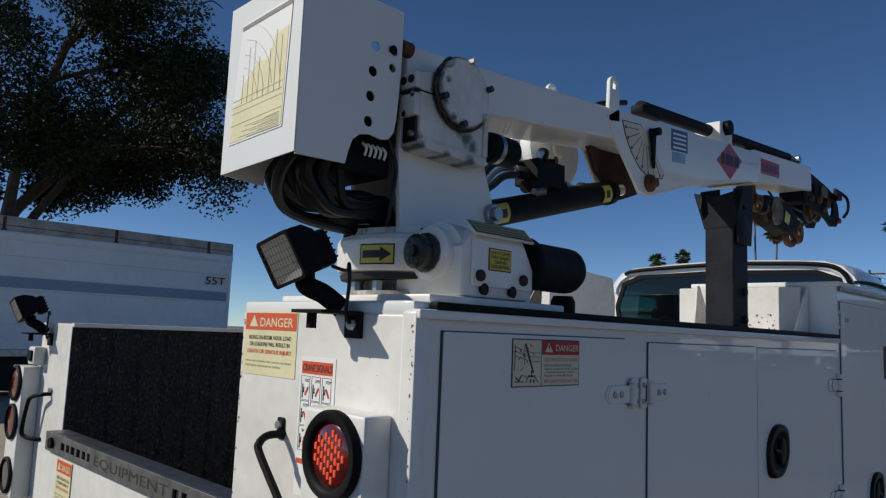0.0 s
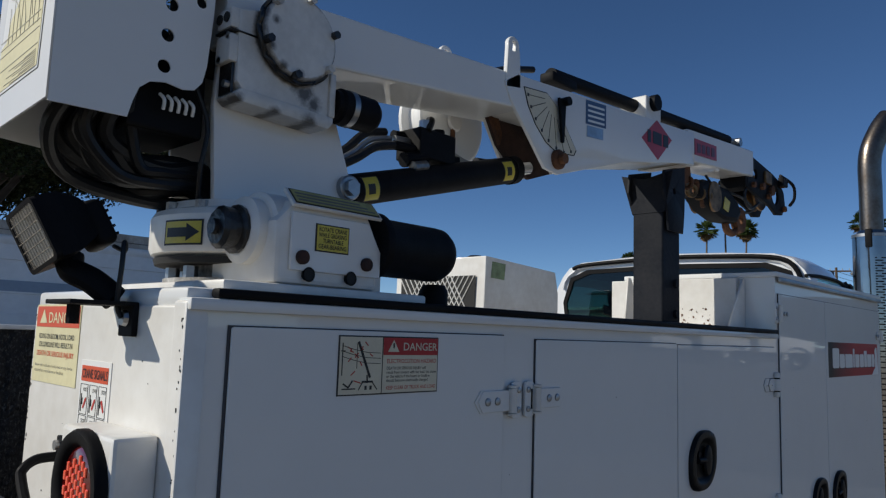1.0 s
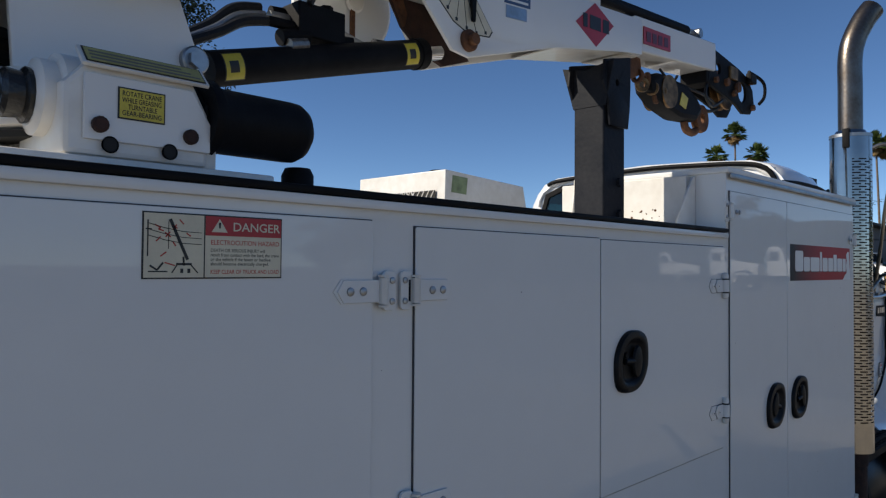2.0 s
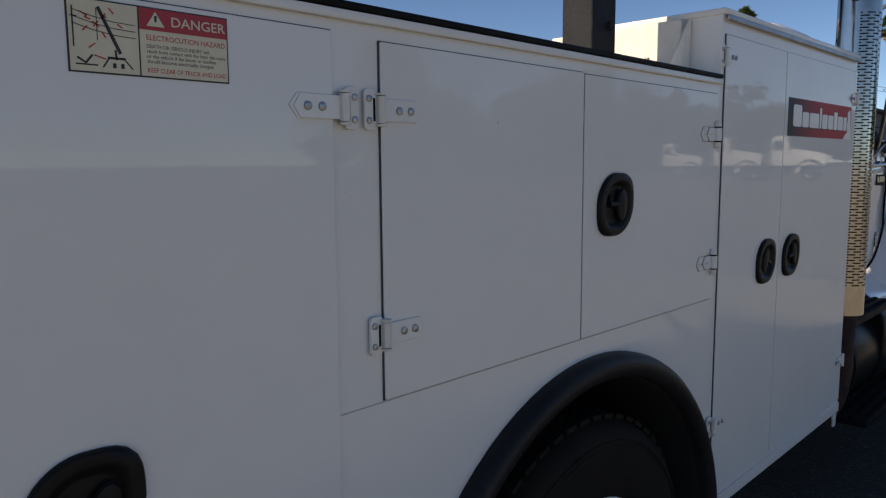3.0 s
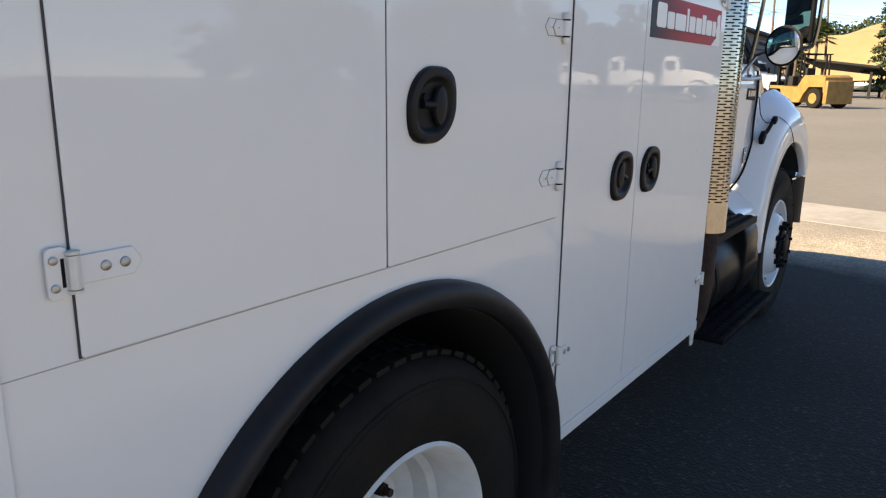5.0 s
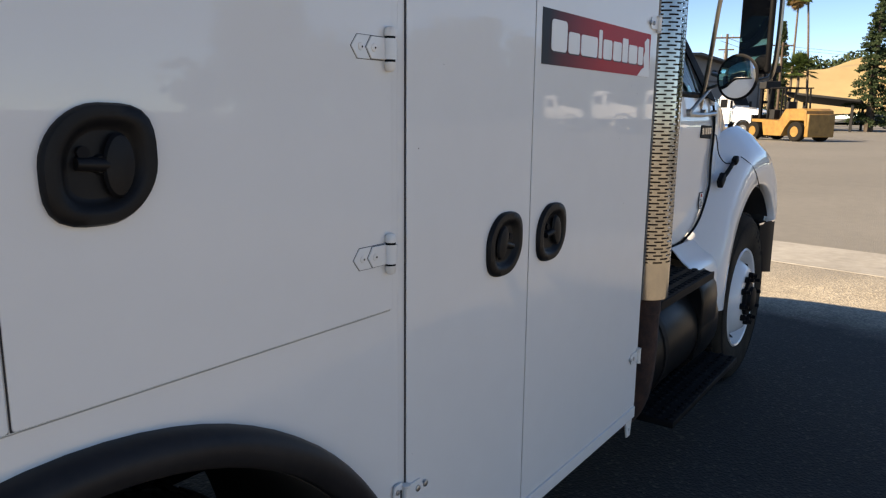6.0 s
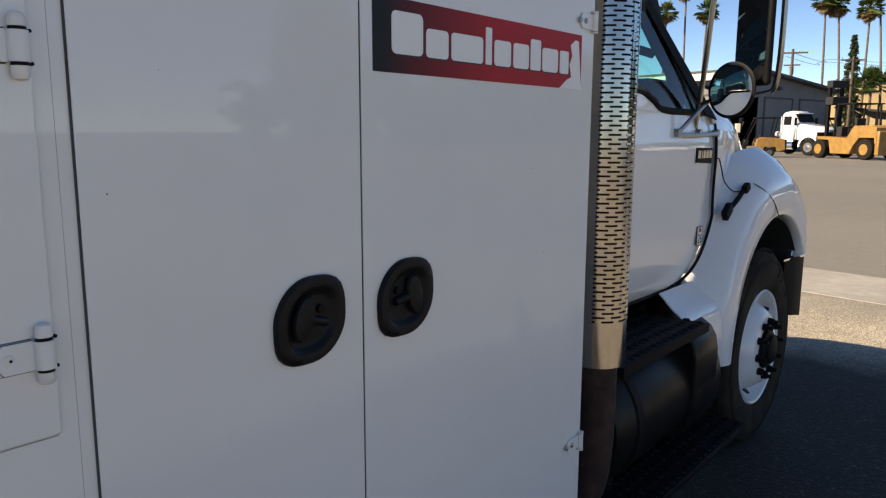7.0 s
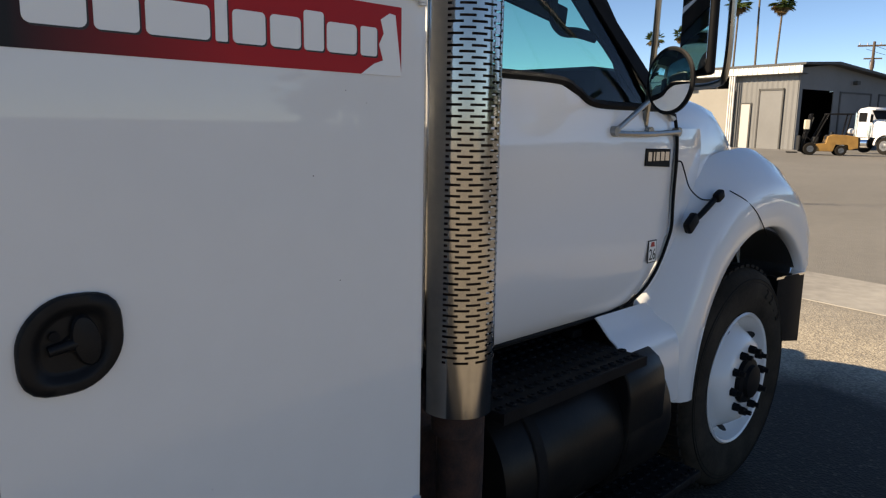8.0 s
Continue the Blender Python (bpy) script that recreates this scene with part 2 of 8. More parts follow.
def ground_mat():
    """Dusty old asphalt: dark binder, pale stones, grey dust in wide patches, and a paler yard further off. The dark
    part ends where the truck's shadow ends.
    """
    m = mat("dusty_asphalt", (0.07, 0.07, 0.07), 0.9)
    nt = m.node_tree
    b = nt.nodes["Principled BSDF"]
    tc = nt.nodes.new("ShaderNodeTexCoord")
    P = tc.outputs["Object"]

    def noise_node(scale, detail, rough=0.6):
        n = nt.nodes.new("ShaderNodeTexNoise")
        n.inputs["Scale"].default_value, n.inputs["Detail"].default_value, n.inputs["Roughness"].default_value = scale, detail, rough
        nt.links.new(P, n.inputs["Vector"])
        return n.outputs["Fac"]

    def ramp(src, p0, p1, c0, c1):
        r = nt.nodes.new("ShaderNodeValToRGB")
        r.color_ramp.elements[0].position, r.color_ramp.elements[1].position = p0, p1
        r.color_ramp.elements[0].color, r.color_ramp.elements[1].color = (*c0, 1), (*c1, 1)
        nt.links.new(src, r.inputs[0])
        return r.outputs[0]

    def mixc(fac, a, c, mode='MIX'):
        x = nt.nodes.new("ShaderNodeMix")
        x.data_type, x.blend_type = 'RGBA', mode
        nt.links.new(fac, x.inputs[0]) if hasattr(fac, "is_linked") else setattr(x.inputs[0], "default_value", fac)
        nt.links.new(a, x.inputs[6]), nt.links.new(c, x.inputs[7])
        return x.outputs[2]

    stones = nt.nodes.new("ShaderNodeTexVoronoi")
    stones.inputs["Scale"].default_value = 70
    nt.links.new(P, stones.inputs["Vector"])
    # Dark asphalt, its colour deepened further for the shade beside the truck.
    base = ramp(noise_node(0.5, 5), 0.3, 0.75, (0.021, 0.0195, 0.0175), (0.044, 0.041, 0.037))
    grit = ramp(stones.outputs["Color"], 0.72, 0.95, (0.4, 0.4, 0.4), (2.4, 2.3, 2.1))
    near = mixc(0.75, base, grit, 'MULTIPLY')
    far = ramp(noise_node(0.11, 6), 0.3, 0.72, (0.145, 0.138, 0.124), (0.20, 0.19, 0.17))
    sep = nt.nodes.new("ShaderNodeSeparateXYZ")
    nt.links.new(P, sep.inputs[0])
    wob = nt.nodes.new("ShaderNodeMath")
    wob.operation = 'MULTIPLY_ADD'
    wob.inputs[1].default_value = 1.6
    nt.links.new(noise_node(0.9, 4), wob.inputs[0]), nt.links.new(sep.outputs[0], wob.inputs[2])
    # Patch edges follow the truck's cast shadow, so the shade is partly painted.
    edge = nt.nodes.new("ShaderNodeMapRange")
    edge.inputs["From Min"].default_value, edge.inputs["From Max"].default_value = 7.9, 8.9
    nt.links.new(wob.outputs[0], edge.inputs["Value"])
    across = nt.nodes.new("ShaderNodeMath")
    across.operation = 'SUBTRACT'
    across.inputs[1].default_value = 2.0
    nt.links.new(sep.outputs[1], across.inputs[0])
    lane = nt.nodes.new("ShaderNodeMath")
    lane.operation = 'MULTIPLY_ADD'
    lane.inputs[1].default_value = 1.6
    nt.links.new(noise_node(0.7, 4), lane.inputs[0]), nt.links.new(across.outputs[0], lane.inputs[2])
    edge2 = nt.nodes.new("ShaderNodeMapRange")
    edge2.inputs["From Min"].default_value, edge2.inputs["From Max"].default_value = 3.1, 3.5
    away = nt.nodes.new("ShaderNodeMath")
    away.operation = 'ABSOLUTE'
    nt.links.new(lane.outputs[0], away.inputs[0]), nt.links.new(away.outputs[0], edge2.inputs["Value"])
    clear_of_shadow = nt.nodes.new("ShaderNodeMath")
    clear_of_shadow.operation = 'MAXIMUM'
    nt.links.new(edge.outputs[0], clear_of_shadow.inputs[0]), nt.links.new(edge2.outputs[0], clear_of_shadow.inputs[1])
    pebbles = mixc(0.8, ramp(noise_node(1.4, 6), 0.3, 0.7, (0.34, 0.30, 0.24), (0.45, 0.40, 0.32)), ramp(stones.outputs["Color"], 0.25, 0.9, (0.62, 0.6, 0.58), (1.35, 1.3, 1.2)), 'MULTIPLY')
    past = nt.nodes.new("ShaderNodeMapRange")
    past.inputs["From Min"].default_value, past.inputs["From Max"].default_value = 5.6, 7.4
    nt.links.new(sep.outputs[0], past.inputs["Value"])
    gravel = mixc(0.8, ramp(noise_node(1.1, 6), 0.3, 0.7, (0.32, 0.285, 0.23), (0.45, 0.405, 0.33)), ramp(stones.outputs["Color"], 0.25, 0.9, (0.55, 0.53, 0.51), (1.4, 1.35, 1.25)), 'MULTIPLY')
    yard = nt.nodes.new("ShaderNodeMapRange")
    yard.inputs["From Min"].default_value, yard.inputs["From Max"].default_value = 9.4, 11.4
    nt.links.new(wob.outputs[0], yard.inputs["Value"])
    dusty = mixc(past.outputs[0], pebbles, mixc(yard.outputs[0], gravel, mixc(0.35, far, ramp(noise_node(6.0, 8), 0.35, 0.65, (0.8, 0.8, 0.8), (1.15, 1.12, 1.08)), 'MULTIPLY')))
    nt.links.new(mixc(clear_of_shadow.outputs[0], near, dusty), b.inputs["Base Color"])
    bp = nt.nodes.new("ShaderNodeBump")
    bp.inputs["Strength"].default_value, bp.inputs["Distance"].default_value = 0.7, 0.008
    nt.links.new(stones.outputs["Distance"], bp.inputs["Height"]), nt.links.new(bp.outputs[0], b.inputs["Normal"])
    return m


GROUND = ground_mat()


def glassmat(name, tint, alpha_mix=0.0, rough=0.02):
    """Tinted window glass: part see-through, part mirror."""
    m = bpy.data.materials.new(name)
    m.use_nodes = True
    nt = m.node_tree
    nt.nodes.remove(nt.nodes["Principled BSDF"])
    tr = nt.nodes.new("ShaderNodeBsdfTransparent")
    tr.inputs[0].default_value = (*tint, 1)
    gl = nt.nodes.new("ShaderNodeBsdfGlossy")
    gl.inputs["Roughness"].default_value = rough
    lw = nt.nodes.new("ShaderNodeLayerWeight")
    lw.inputs["Blend"].default_value = 0.5
    pw = nt.nodes.new("ShaderNodeMath")
    pw.operation = 'POWER'
    pw.inputs[1].default_value = 5.0
    nt.links.new(lw.outputs["Facing"], pw.inputs[0])
    add = nt.nodes.new("ShaderNodeMath")
    add.operation = 'MULTIPLY_ADD'
    add.inputs[1].default_value = 0.9
    add.inputs[2].default_value = 0.04 + alpha_mix
    nt.links.new(pw.outputs[0], add.inputs[0])
    mx = nt.nodes.new("ShaderNodeMixShader")
    nt.links.new(add.outputs[0], mx.inputs[0]), nt.links.new(tr.outputs[0], mx.inputs[1]), nt.links.new(gl.outputs[0], mx.inputs[2])
    nt.links.new(mx.outputs[0], nt.nodes["Material Output"].inputs["Surface"])
    return m


DARKGLASS = glassmat("dark_tinted_glass", (0.16, 0.26, 0.26))
GLASS = glassmat("tinted_glass", (0.58, 0.88, 0.80))
LAMPGLASS = glassmat("lamp_lens_glass", (0.86, 0.86, 0.84), 0.36, 0.10)
MIRROR = mat("mirror_glass", (0.85, 0.87, 0.87), 0.02, 1.0)
REDLENS = mat("red_light_lens", (0.14, 0.003, 0.002), 0.15, coat=0.8, var=0.8, scale=40, color2=(0.04, 0.0, 0.0))
REDBRIGHT = mat("sunlit_red_facets", (0.95, 0.085, 0.025), 0.25, coat=1.0)

# ---- building helpers ----
def part(name, bm, material, parent=None, label="", smooth=30):
    """Links a bmesh as one mesh object under a thing or part."""
    bmesh.ops.recalc_face_normals(bm, faces=bm.faces[:])
    bm.faces.index_update()
    flat = []
    for f in bm.faces:
        beside = [g.calc_area() for e in f.edges for g in e.link_faces if g is not f]
        if beside and f.calc_area() > 8 * max(beside):
            flat.append(f.index)
    me = bpy.data.meshes.new(name)
    bm.to_mesh(me)
    bm.free()
    me.materials.append(material)
    if smooth:
        me.shade_smooth()
        me.set_sharp_from_angle(angle=radians(smooth))
        for k in flat:
            me.polygons[k].use_smooth = False
    ob = new(name, me)
    if parent is not None:
        ob.parent = parent
        ob.matrix_parent_inverse = world_of(parent).inverted()
    if label:
        ob["label"] = label
    return ob


def world_of(ob):
    m = ob.matrix_basis.copy()
    while ob.parent is not None:
        m = ob.parent.matrix_basis @ ob.matrix_parent_inverse @ m
        ob = ob.parent
    return m


def thing(name, at, label, category, group="", kind=""):
    ob = new(name)
    ob.empty_display_size = 0.1
    ob.location = at
    return tagged(ob, label, category, group, kind)


def box(x0, x1, y0, y1, z0, z1, bevel=0.0, bm=None, seg=2):
    bm = bm or bmesh.new()
    m = Matrix.Translation(((x0 + x1) / 2, (y0 + y1) / 2, (z0 + z1) / 2)) @ Matrix.Diagonal((abs(x1 - x0), abs(y1 - y0), abs(z1 - z0), 1))
    r = bmesh.ops.create_cube(bm, size=1, matrix=m)
    if bevel:
        edges = list({e for v in r["verts"] for e in v.link_edges})
        bmesh.ops.bevel(bm, geom=edges, offset=bevel, segments=seg, affect='EDGES', profile=0.5)
    return bm


def rod(p0, p1, r0, r1=None, seg=16, bm=None, cap=True):
    bm = bm or bmesh.new()
    p0, p1 = Vector(p0), Vector(p1)
    d = p1 - p0
    m = Matrix.Translation((p0 + p1) / 2) @ d.to_track_quat('Z', 'Y').to_matrix().to_4x4()
    bmesh.ops.create_cone(bm, cap_ends=cap, segments=seg, radius1=r0, radius2=r0 if r1 is None else r1, depth=d.length, matrix=m)
    return bm


def pipe(points, r, seg=10, bm=None, taper=None):
    """A round tube along a smoothed line of points."""
    bm = bm or bmesh.new()
    pts = [Vector(p) for p in points]
    fine = []
    for i in range(len(pts) - 1):
        a, b, c, d = pts[max(i - 1, 0)], pts[i], pts[i + 1], pts[min(i + 2, len(pts) - 1)]
        n = 6 if len(pts) > 2 else 1
        for k in range(n):
            t = k / n
            fine.append(0.5 * ((2 * b) + (c - a) * t + (2 * a - 5 * b + 4 * c - d) * t * t + (3 * b - a - 3 * c + d) * t ** 3))
    fine.append(pts[-1])
    rings, n = [], len(fine)
    side = None
    for i, p in enumerate(fine):
        tan = (fine[min(i + 1, n - 1)] - fine[max(i - 1, 0)]).normalized()
        if side is None:
            side = tan.orthogonal().normalized()
        side = (side - tan * side.dot(tan)).normalized()
        up = tan.cross(side)
        rad = r if taper is None else r + (taper - r) * i / (n - 1)
        rings.append([bm.verts.new(p + rad * (math.cos(a) * side + math.sin(a) * up)) for a in (2 * math.pi * k / seg for k in range(seg))])
    for a, b in zip(rings, rings[1:]):
        for k in range(seg):
            bm.faces.new((a[k], a[(k + 1) % seg], b[(k + 1) % seg], b[k]))
    bm.faces.new(rings[0]), bm.faces.new(rings[-1])
    return bm


def lathe(profile, centre, axis='Y', seg=32, bm=None, close=False, cap=True):
    """Turns a profile of (radius, along) pairs about an axis through centre."""
    bm = bm or bmesh.new()
    c = Vector(centre)
    rings = []
    for rad, al in profile:
        ring = []
        for k in range(seg):
            a = 2 * math.pi * k / seg
            u, v = rad * math.cos(a), rad * math.sin(a)
            p = {'Y': (u, al, v), 'X': (al, u, v), 'Z': (u, v, al)}[axis]
            ring.append(bm.verts.new(c + Vector(p)))
        rings.append(ring)
    pairs = list(zip(rings, rings[1:])) + ([(rings[-1], rings[0])] if close else [])
    for a, b in pairs:
        for k in range(seg):
            bm.faces.new((a[k], a[(k + 1) % seg], b[(k + 1) % seg], b[k]))
    if not close and cap:
        for ring, (rad, al) in ((rings[0], profile[0]), (rings[-1], profile[-1])):
            if rad > 1e-4:
                bm.faces.new(ring)
    bmesh.ops.remove_doubles(bm, verts=bm.verts[:], dist=1e-5)
    return bm


def circle(cx, cz, r, n=20, a0=0.0, a1=2 * math.pi):
    full = abs(a1 - a0 - 2 * math.pi) < 1e-6
    return [(cx + r * math.cos(a0 + (a1 - a0) * k / (n if full else n - 1)), cz + r * math.sin(a0 + (a1 - a0) * k / (n if full else n - 1))) for k in range(n)]


def plate(outline, y0, y1, holes=(), axis='Y', bevel=0.0, bm=None):
    """A flat plate: an outline of (u, v) pairs with holes, given thickness along an axis. For Y: u is x and v is z; X: y, z; Z: x, y."""
    own = bmesh.new()
    put = {'Y': lambda u, v, w: (u, w, v), 'X': lambda u, v, w: (w, u, v), 'Z': lambda u, v, w: (u, v, w)}[axis]
    edges = []
    for loop in (outline, *holes):
        vs = [own.verts.new(put(u, v, y0)) for u, v in loop]
        edges += [own.edges.new((vs[i], vs[(i + 1) % len(vs)])) for i in range(len(vs))]
    if holes:
        bmesh.ops.triangle_fill(own, use_beauty=True, edges=edges)
    else:
        own.faces.new(own.verts[:])
    rim = [e for e in own.edges if e.is_boundary]
    r = bmesh.ops.extrude_face_region(own, geom=own.faces[:])
    moved = [g for g in r["geom"] if isinstance(g, bmesh.types.BMVert)]
    bmesh.ops.translate(own, verts=moved, vec=Vector(put(0, 0, y1 - y0)))
    bmesh.ops.recalc_face_normals(own, faces=own.faces[:])
    if bevel:
        sharp = [e for e in own.edges if len(e.link_faces) == 2 and e.calc_face_angle(0) > 0.9]
        bmesh.ops.bevel(own, geom=sharp, offset=bevel, segments=2, affect='EDGES', profile=0.5)
    if bm is None:
        return own
    tmp = bpy.data.meshes.new("tmp")
    own.to_mesh(tmp)
    own.free()
    bm.from_mesh(tmp)
    bpy.data.meshes.remove(tmp)
    return bm


def moved(bm, m):
    bmesh.ops.transform(bm, matrix=m, verts=bm.verts[:])
    return bm


def text_bm(words, size, m, width=None, bold=False, align='LEFT', depth=0.0):
    """Lettering in the built-in font as a mesh; m puts its plane (x along the line, y up) into the world."""
    cu = bpy.data.curves.new("lettering", 'FONT')
    cu.body, cu.size, cu.align_x, cu.extrude = words, size, align, depth
    cu.offset = size * (0.010 if bold else 0.0)
    cu.resolution_u = 3
    ob = bpy.data.objects.new("lettering", cu)
    scene.collection.objects.link(ob)
    dg = bpy.context.evaluated_depsgraph_get()
    me = bpy.data.meshes.new_from_object(ob.evaluated_get(dg))
    bpy.data.objects.remove(ob)
    bm = bmesh.new()
    bm.from_mesh(me)
    bpy.data.meshes.remove(me)
    if width:
        xs = [v.co.x for v in bm.verts]
        k = width / (max(xs) - min(xs))
        bmesh.ops.scale(bm, vec=(k, 1, 1), verts=bm.verts[:])
    return moved(bm, m)


def side_plane(x, y, z):
    """Lettering plane on a face that looks to -y."""
    return Matrix.Translation((x, y, z)) @ pose(0, 0, 0, 90, 0, 0)


def rear_plane(x, y, z):
    """Lettering plane on a face that looks to -x; the line runs towards -y."""
    return Matrix.Translation((x, y, z)) @ pose(0, 0, 0, 90, 0, -90)


def join(bm, other):
    tmp = bpy.data.meshes.new("tmp")
    other.to_mesh(tmp)
    other.free()
    bm.from_mesh(tmp)
    bpy.data.meshes.remove(tmp)
    return bm


def loft(rows, bm=None, close_u=False):
    bm = bm or bmesh.new()
    vs = [[bm.verts.new(p) for p in row] for row in rows]
    for a, b in zip(vs, vs[1:]):
        n = len(a)
        for k in range(n if close_u else n - 1):
            bm.faces.new((a[k], a[(k + 1) % n], b[(k + 1) % n], b[k]))
    return bm


def solid(bm, thick):
    bmesh.ops.recalc_face_normals(bm, faces=bm.faces[:])
    bmesh.ops.solidify(bm, geom=bm.faces[:], thickness=thick)
    return bm


# ---- ground ----
def ground_z(x):
    """The yard rises gently towards the far buildings."""
    pts = ((-900, 0.0), (12, 0.0), (20, 0.1), (30, 0.25), (40, 0.42), (46, 0.42), (52, 0.33), (80, 0.5), (900, 0.6))
    for (xa, za), (xb, zb) in zip(pts, pts[1:]):
        if x <= xb:
            return za + (zb - za) * max(0, x - xa) / (xb - xa)
    return pts[-1][1]
xs = [-700, -100, -20, 0, 6, 12, 14, 17, 20, 23, 26, 30, 34, 37, 40, 43, 46, 49, 52, 60, 70, 80, 120, 300, 700]
ys = [-700, -200, -60, -20, -6, 0, 6, 14, 30, 80, 250, 700]
tagged(part("ground", loft([[(x, y, ground_z(x)) for y in ys] for x in xs]), GROUND, smooth=60), "dusty grey-beige asphalt yard with gravel and fine stones, painted darker along the truck's shadow", "ground", kind="structure")
bm = bmesh.new()
for i in range(12):
    y0 = -26 + i * 6
    box(9.55, 10.95, y0, y0 + 5.985, -0.05, 0.006, 0.003, bm, 1)
moved(bm, pose(0, 0, 0, 0, 0, -9))
tagged(part("pavement", bm, CONCRETE, smooth=0), "pale worn concrete strip set into the asphalt", "pavement", kind="structure")

# ---- service body ----
TOP, BOT, FTOP = 1.876, 0.515, 2.08
XR, XS, XF = 0.16, 2.236, 3.607
AX, AZ = 1.565, 0.47
body = thing("truck_bed", (1.9, 1.18, 0.5), "white painted steel service body with side compartments on a truck chassis", "truck body")

# right side panel with the wheel arch cut out
arch = circle(AX, AZ, 0.66, 40, math.pi, 0)
side_outline = [(XR + 0.004, BOT), (AX - 0.66, BOT)] + arch + [(AX + 0.66, BOT), (XS, BOT), (XS, TOP), (XR + 0.004, TOP)]
DOORS = [(0.222, 0.79, 0.56, 1.841), (0.89, 1.500, 1.217, 1.835), (1.504, 2.212, 1.217, 1.832)]
part("side_panel", plate(side_outline, 0.004, 0.03), WHITE, body)
part("rear_panel", plate([(0.0, 0.5), (0.545, 0.5), (0.545, TOP - 0.01), (0.0, TOP - 0.01)], XR, XR + 0.02, axis='X', bevel=0.003), WHITE_OLD, body, "sunlit white painted rear panel with chipped edges")
part("corner_post", box(XR - 0.0015, XR + 0.03, -0.0005, 0.034, 0.5, TOP - 0.004, 0.004), WHITE_OLD, body)
part("inner_panel", box(XR + 0.02, XF, 0.525, 0.545, 0.95, TOP - 0.02), WHITE_OLD, body)
part("top_cover", box(XR + 0.004, XS + 0.001, 0.012, 0.55, TOP - 0.012, TOP + 0.014, 0.006), WHITE, body)
part("gasket_strip", box(0.195, XS - 0.012, -0.011, 0.010, TOP + 0.001, TOP + 0.0135, 0.004), BLACK, body, "black rubber edge strip along the top")
part("drip_edge", box(XR, XS - 0.004, -0.008, 0.004, TOP - 0.016, TOP, 0.003), WHITE, body)

# front tower
part("front_tower", box(XS + 0.0006, XF, 0.004, 0.55, BOT, FTOP - 0.012), WHITE, body)
part("tower_lid", box(XS - 0.008, XF + 0.008, -0.008, 0.56, FTOP - 0.014, FTOP + 0.004, 0.004), WHITE, body)
part("tower_lid_trim", box(XS + 0.01, XF, -0.012, -0.004, FTOP - 0.03, FTOP - 0.014, 0.002), GALV, body)
part("sill", box(XS + 0.001, XF, -0.002, 0.02, BOT - 0.014, BOT + 0.028, 0.003), WHITE, body)
part("mud_bracket", plate([(3.53, 0.50), (3.585, 0.50), (3.575, 0.44), (3.545, 0.44)], 0.0, 0.006, holes=[circle(3.56, 0.465, 0.008, 10)]), WHITE_OLD, body)


def rounded(x0, x1, z0, z1, r=0.012, n=4):
    pts = []
    for cx, cz, a in ((x1 - r, z1 - r, 0), (x0 + r, z1 - r, 90), (x0 + r, z0 + r, 180), (x1 - r, z0 + r, 270)):
        pts += [(cx + r * math.cos(radians(a + 90 * k / n)), cz + r * math.sin(radians(a + 90 * k / n))) for k in range(n + 1)]
    return pts


def comp_door(x0, x1, z0, z1, gap_left=0.004, gap_right=0.004):
    """A flush compartment door in the side, with a dark gap round it."""
    part("door_gasket", plate([(x0 - gap_left, z0 - 0.001), (x1 + gap_right, z0 - 0.001), (x1 + gap_right, z1 + 0.0018), (x0 - gap_left, z1 + 0.0018)], 0.0015, 0.0036), GAP, body)
    return part("compartment_door", plate(rounded(x0, x1, z0, z1, 0.004, 2), -0.002, 0.0012, bevel=0.0015), WHITE, body, smooth=40)


def hinge(d, x, z, sign, wide=0.075, leaf=True):
    """A strap hinge at a door edge x; the strap runs along sign from the barrel."""
    h = part("hinge", plate([(x - sign * 0.004, z - 0.019), (x + sign * wide, z - 0.019), (x + sign * (wide + 0.012), z), (x + sign * wide, z + 0.019), (x - sign * 0.004, z + 0.019)], -0.007, -0.0025, bevel=0.0012), WHITE, d)
    part("hinge_barrel", join(rod((x - sign * 0.008, -0.009, z - 0.022), (x - sign * 0.008, -0.009, z + 0.022), 0.0085, seg=12),
                              join(rod((x - sign * 0.008, -0.009, z + 0.0235), (x - sign * 0.008, -0.009, z + 0.0275), 0.0095, seg=12),
                                   rod((x - sign * 0.008, -0.009, z - 0.0275), (x - sign * 0.008, -0.009, z - 0.0235), 0.0095, seg=12))), WHITE_OLD, d)
    if leaf:
        part("hinge_leaf", plate(rounded(min(x - sign * 0.012, x - sign * 0.04), max(x - sign * 0.012, x - sign * 0.04), z - 0.034, z + 0.034, 0.008), -0.005, 0.0005, bevel=0.001), WHITE, d)
        part("leaf_shadow_gap", box(min(x - sign * 0.0175, x - sign * 0.022), max(x - sign * 0.0175, x - sign * 0.022), -0.0055, -0.004, z - 0.019, z + 0.019), BLACK, d)
        for dz in (-0.018, 0.018):
            part("bolt", lathe([(0.0058, -0.0048), (0.0056, -0.0075), (0.003, -0.0085), (0.0, -0.0085)], (x - sign * 0.031, 0, z + dz), seg=12), GALV, d)
    for k in (0.035, 0.062):
        part("bolt", lathe([(0.0075, -0.0068), (0.007, -0.0095), (0.004, -0.0108), (0.0, -0.0108)], (x + sign * k, 0, z), seg=12), GALV, d)
    return h


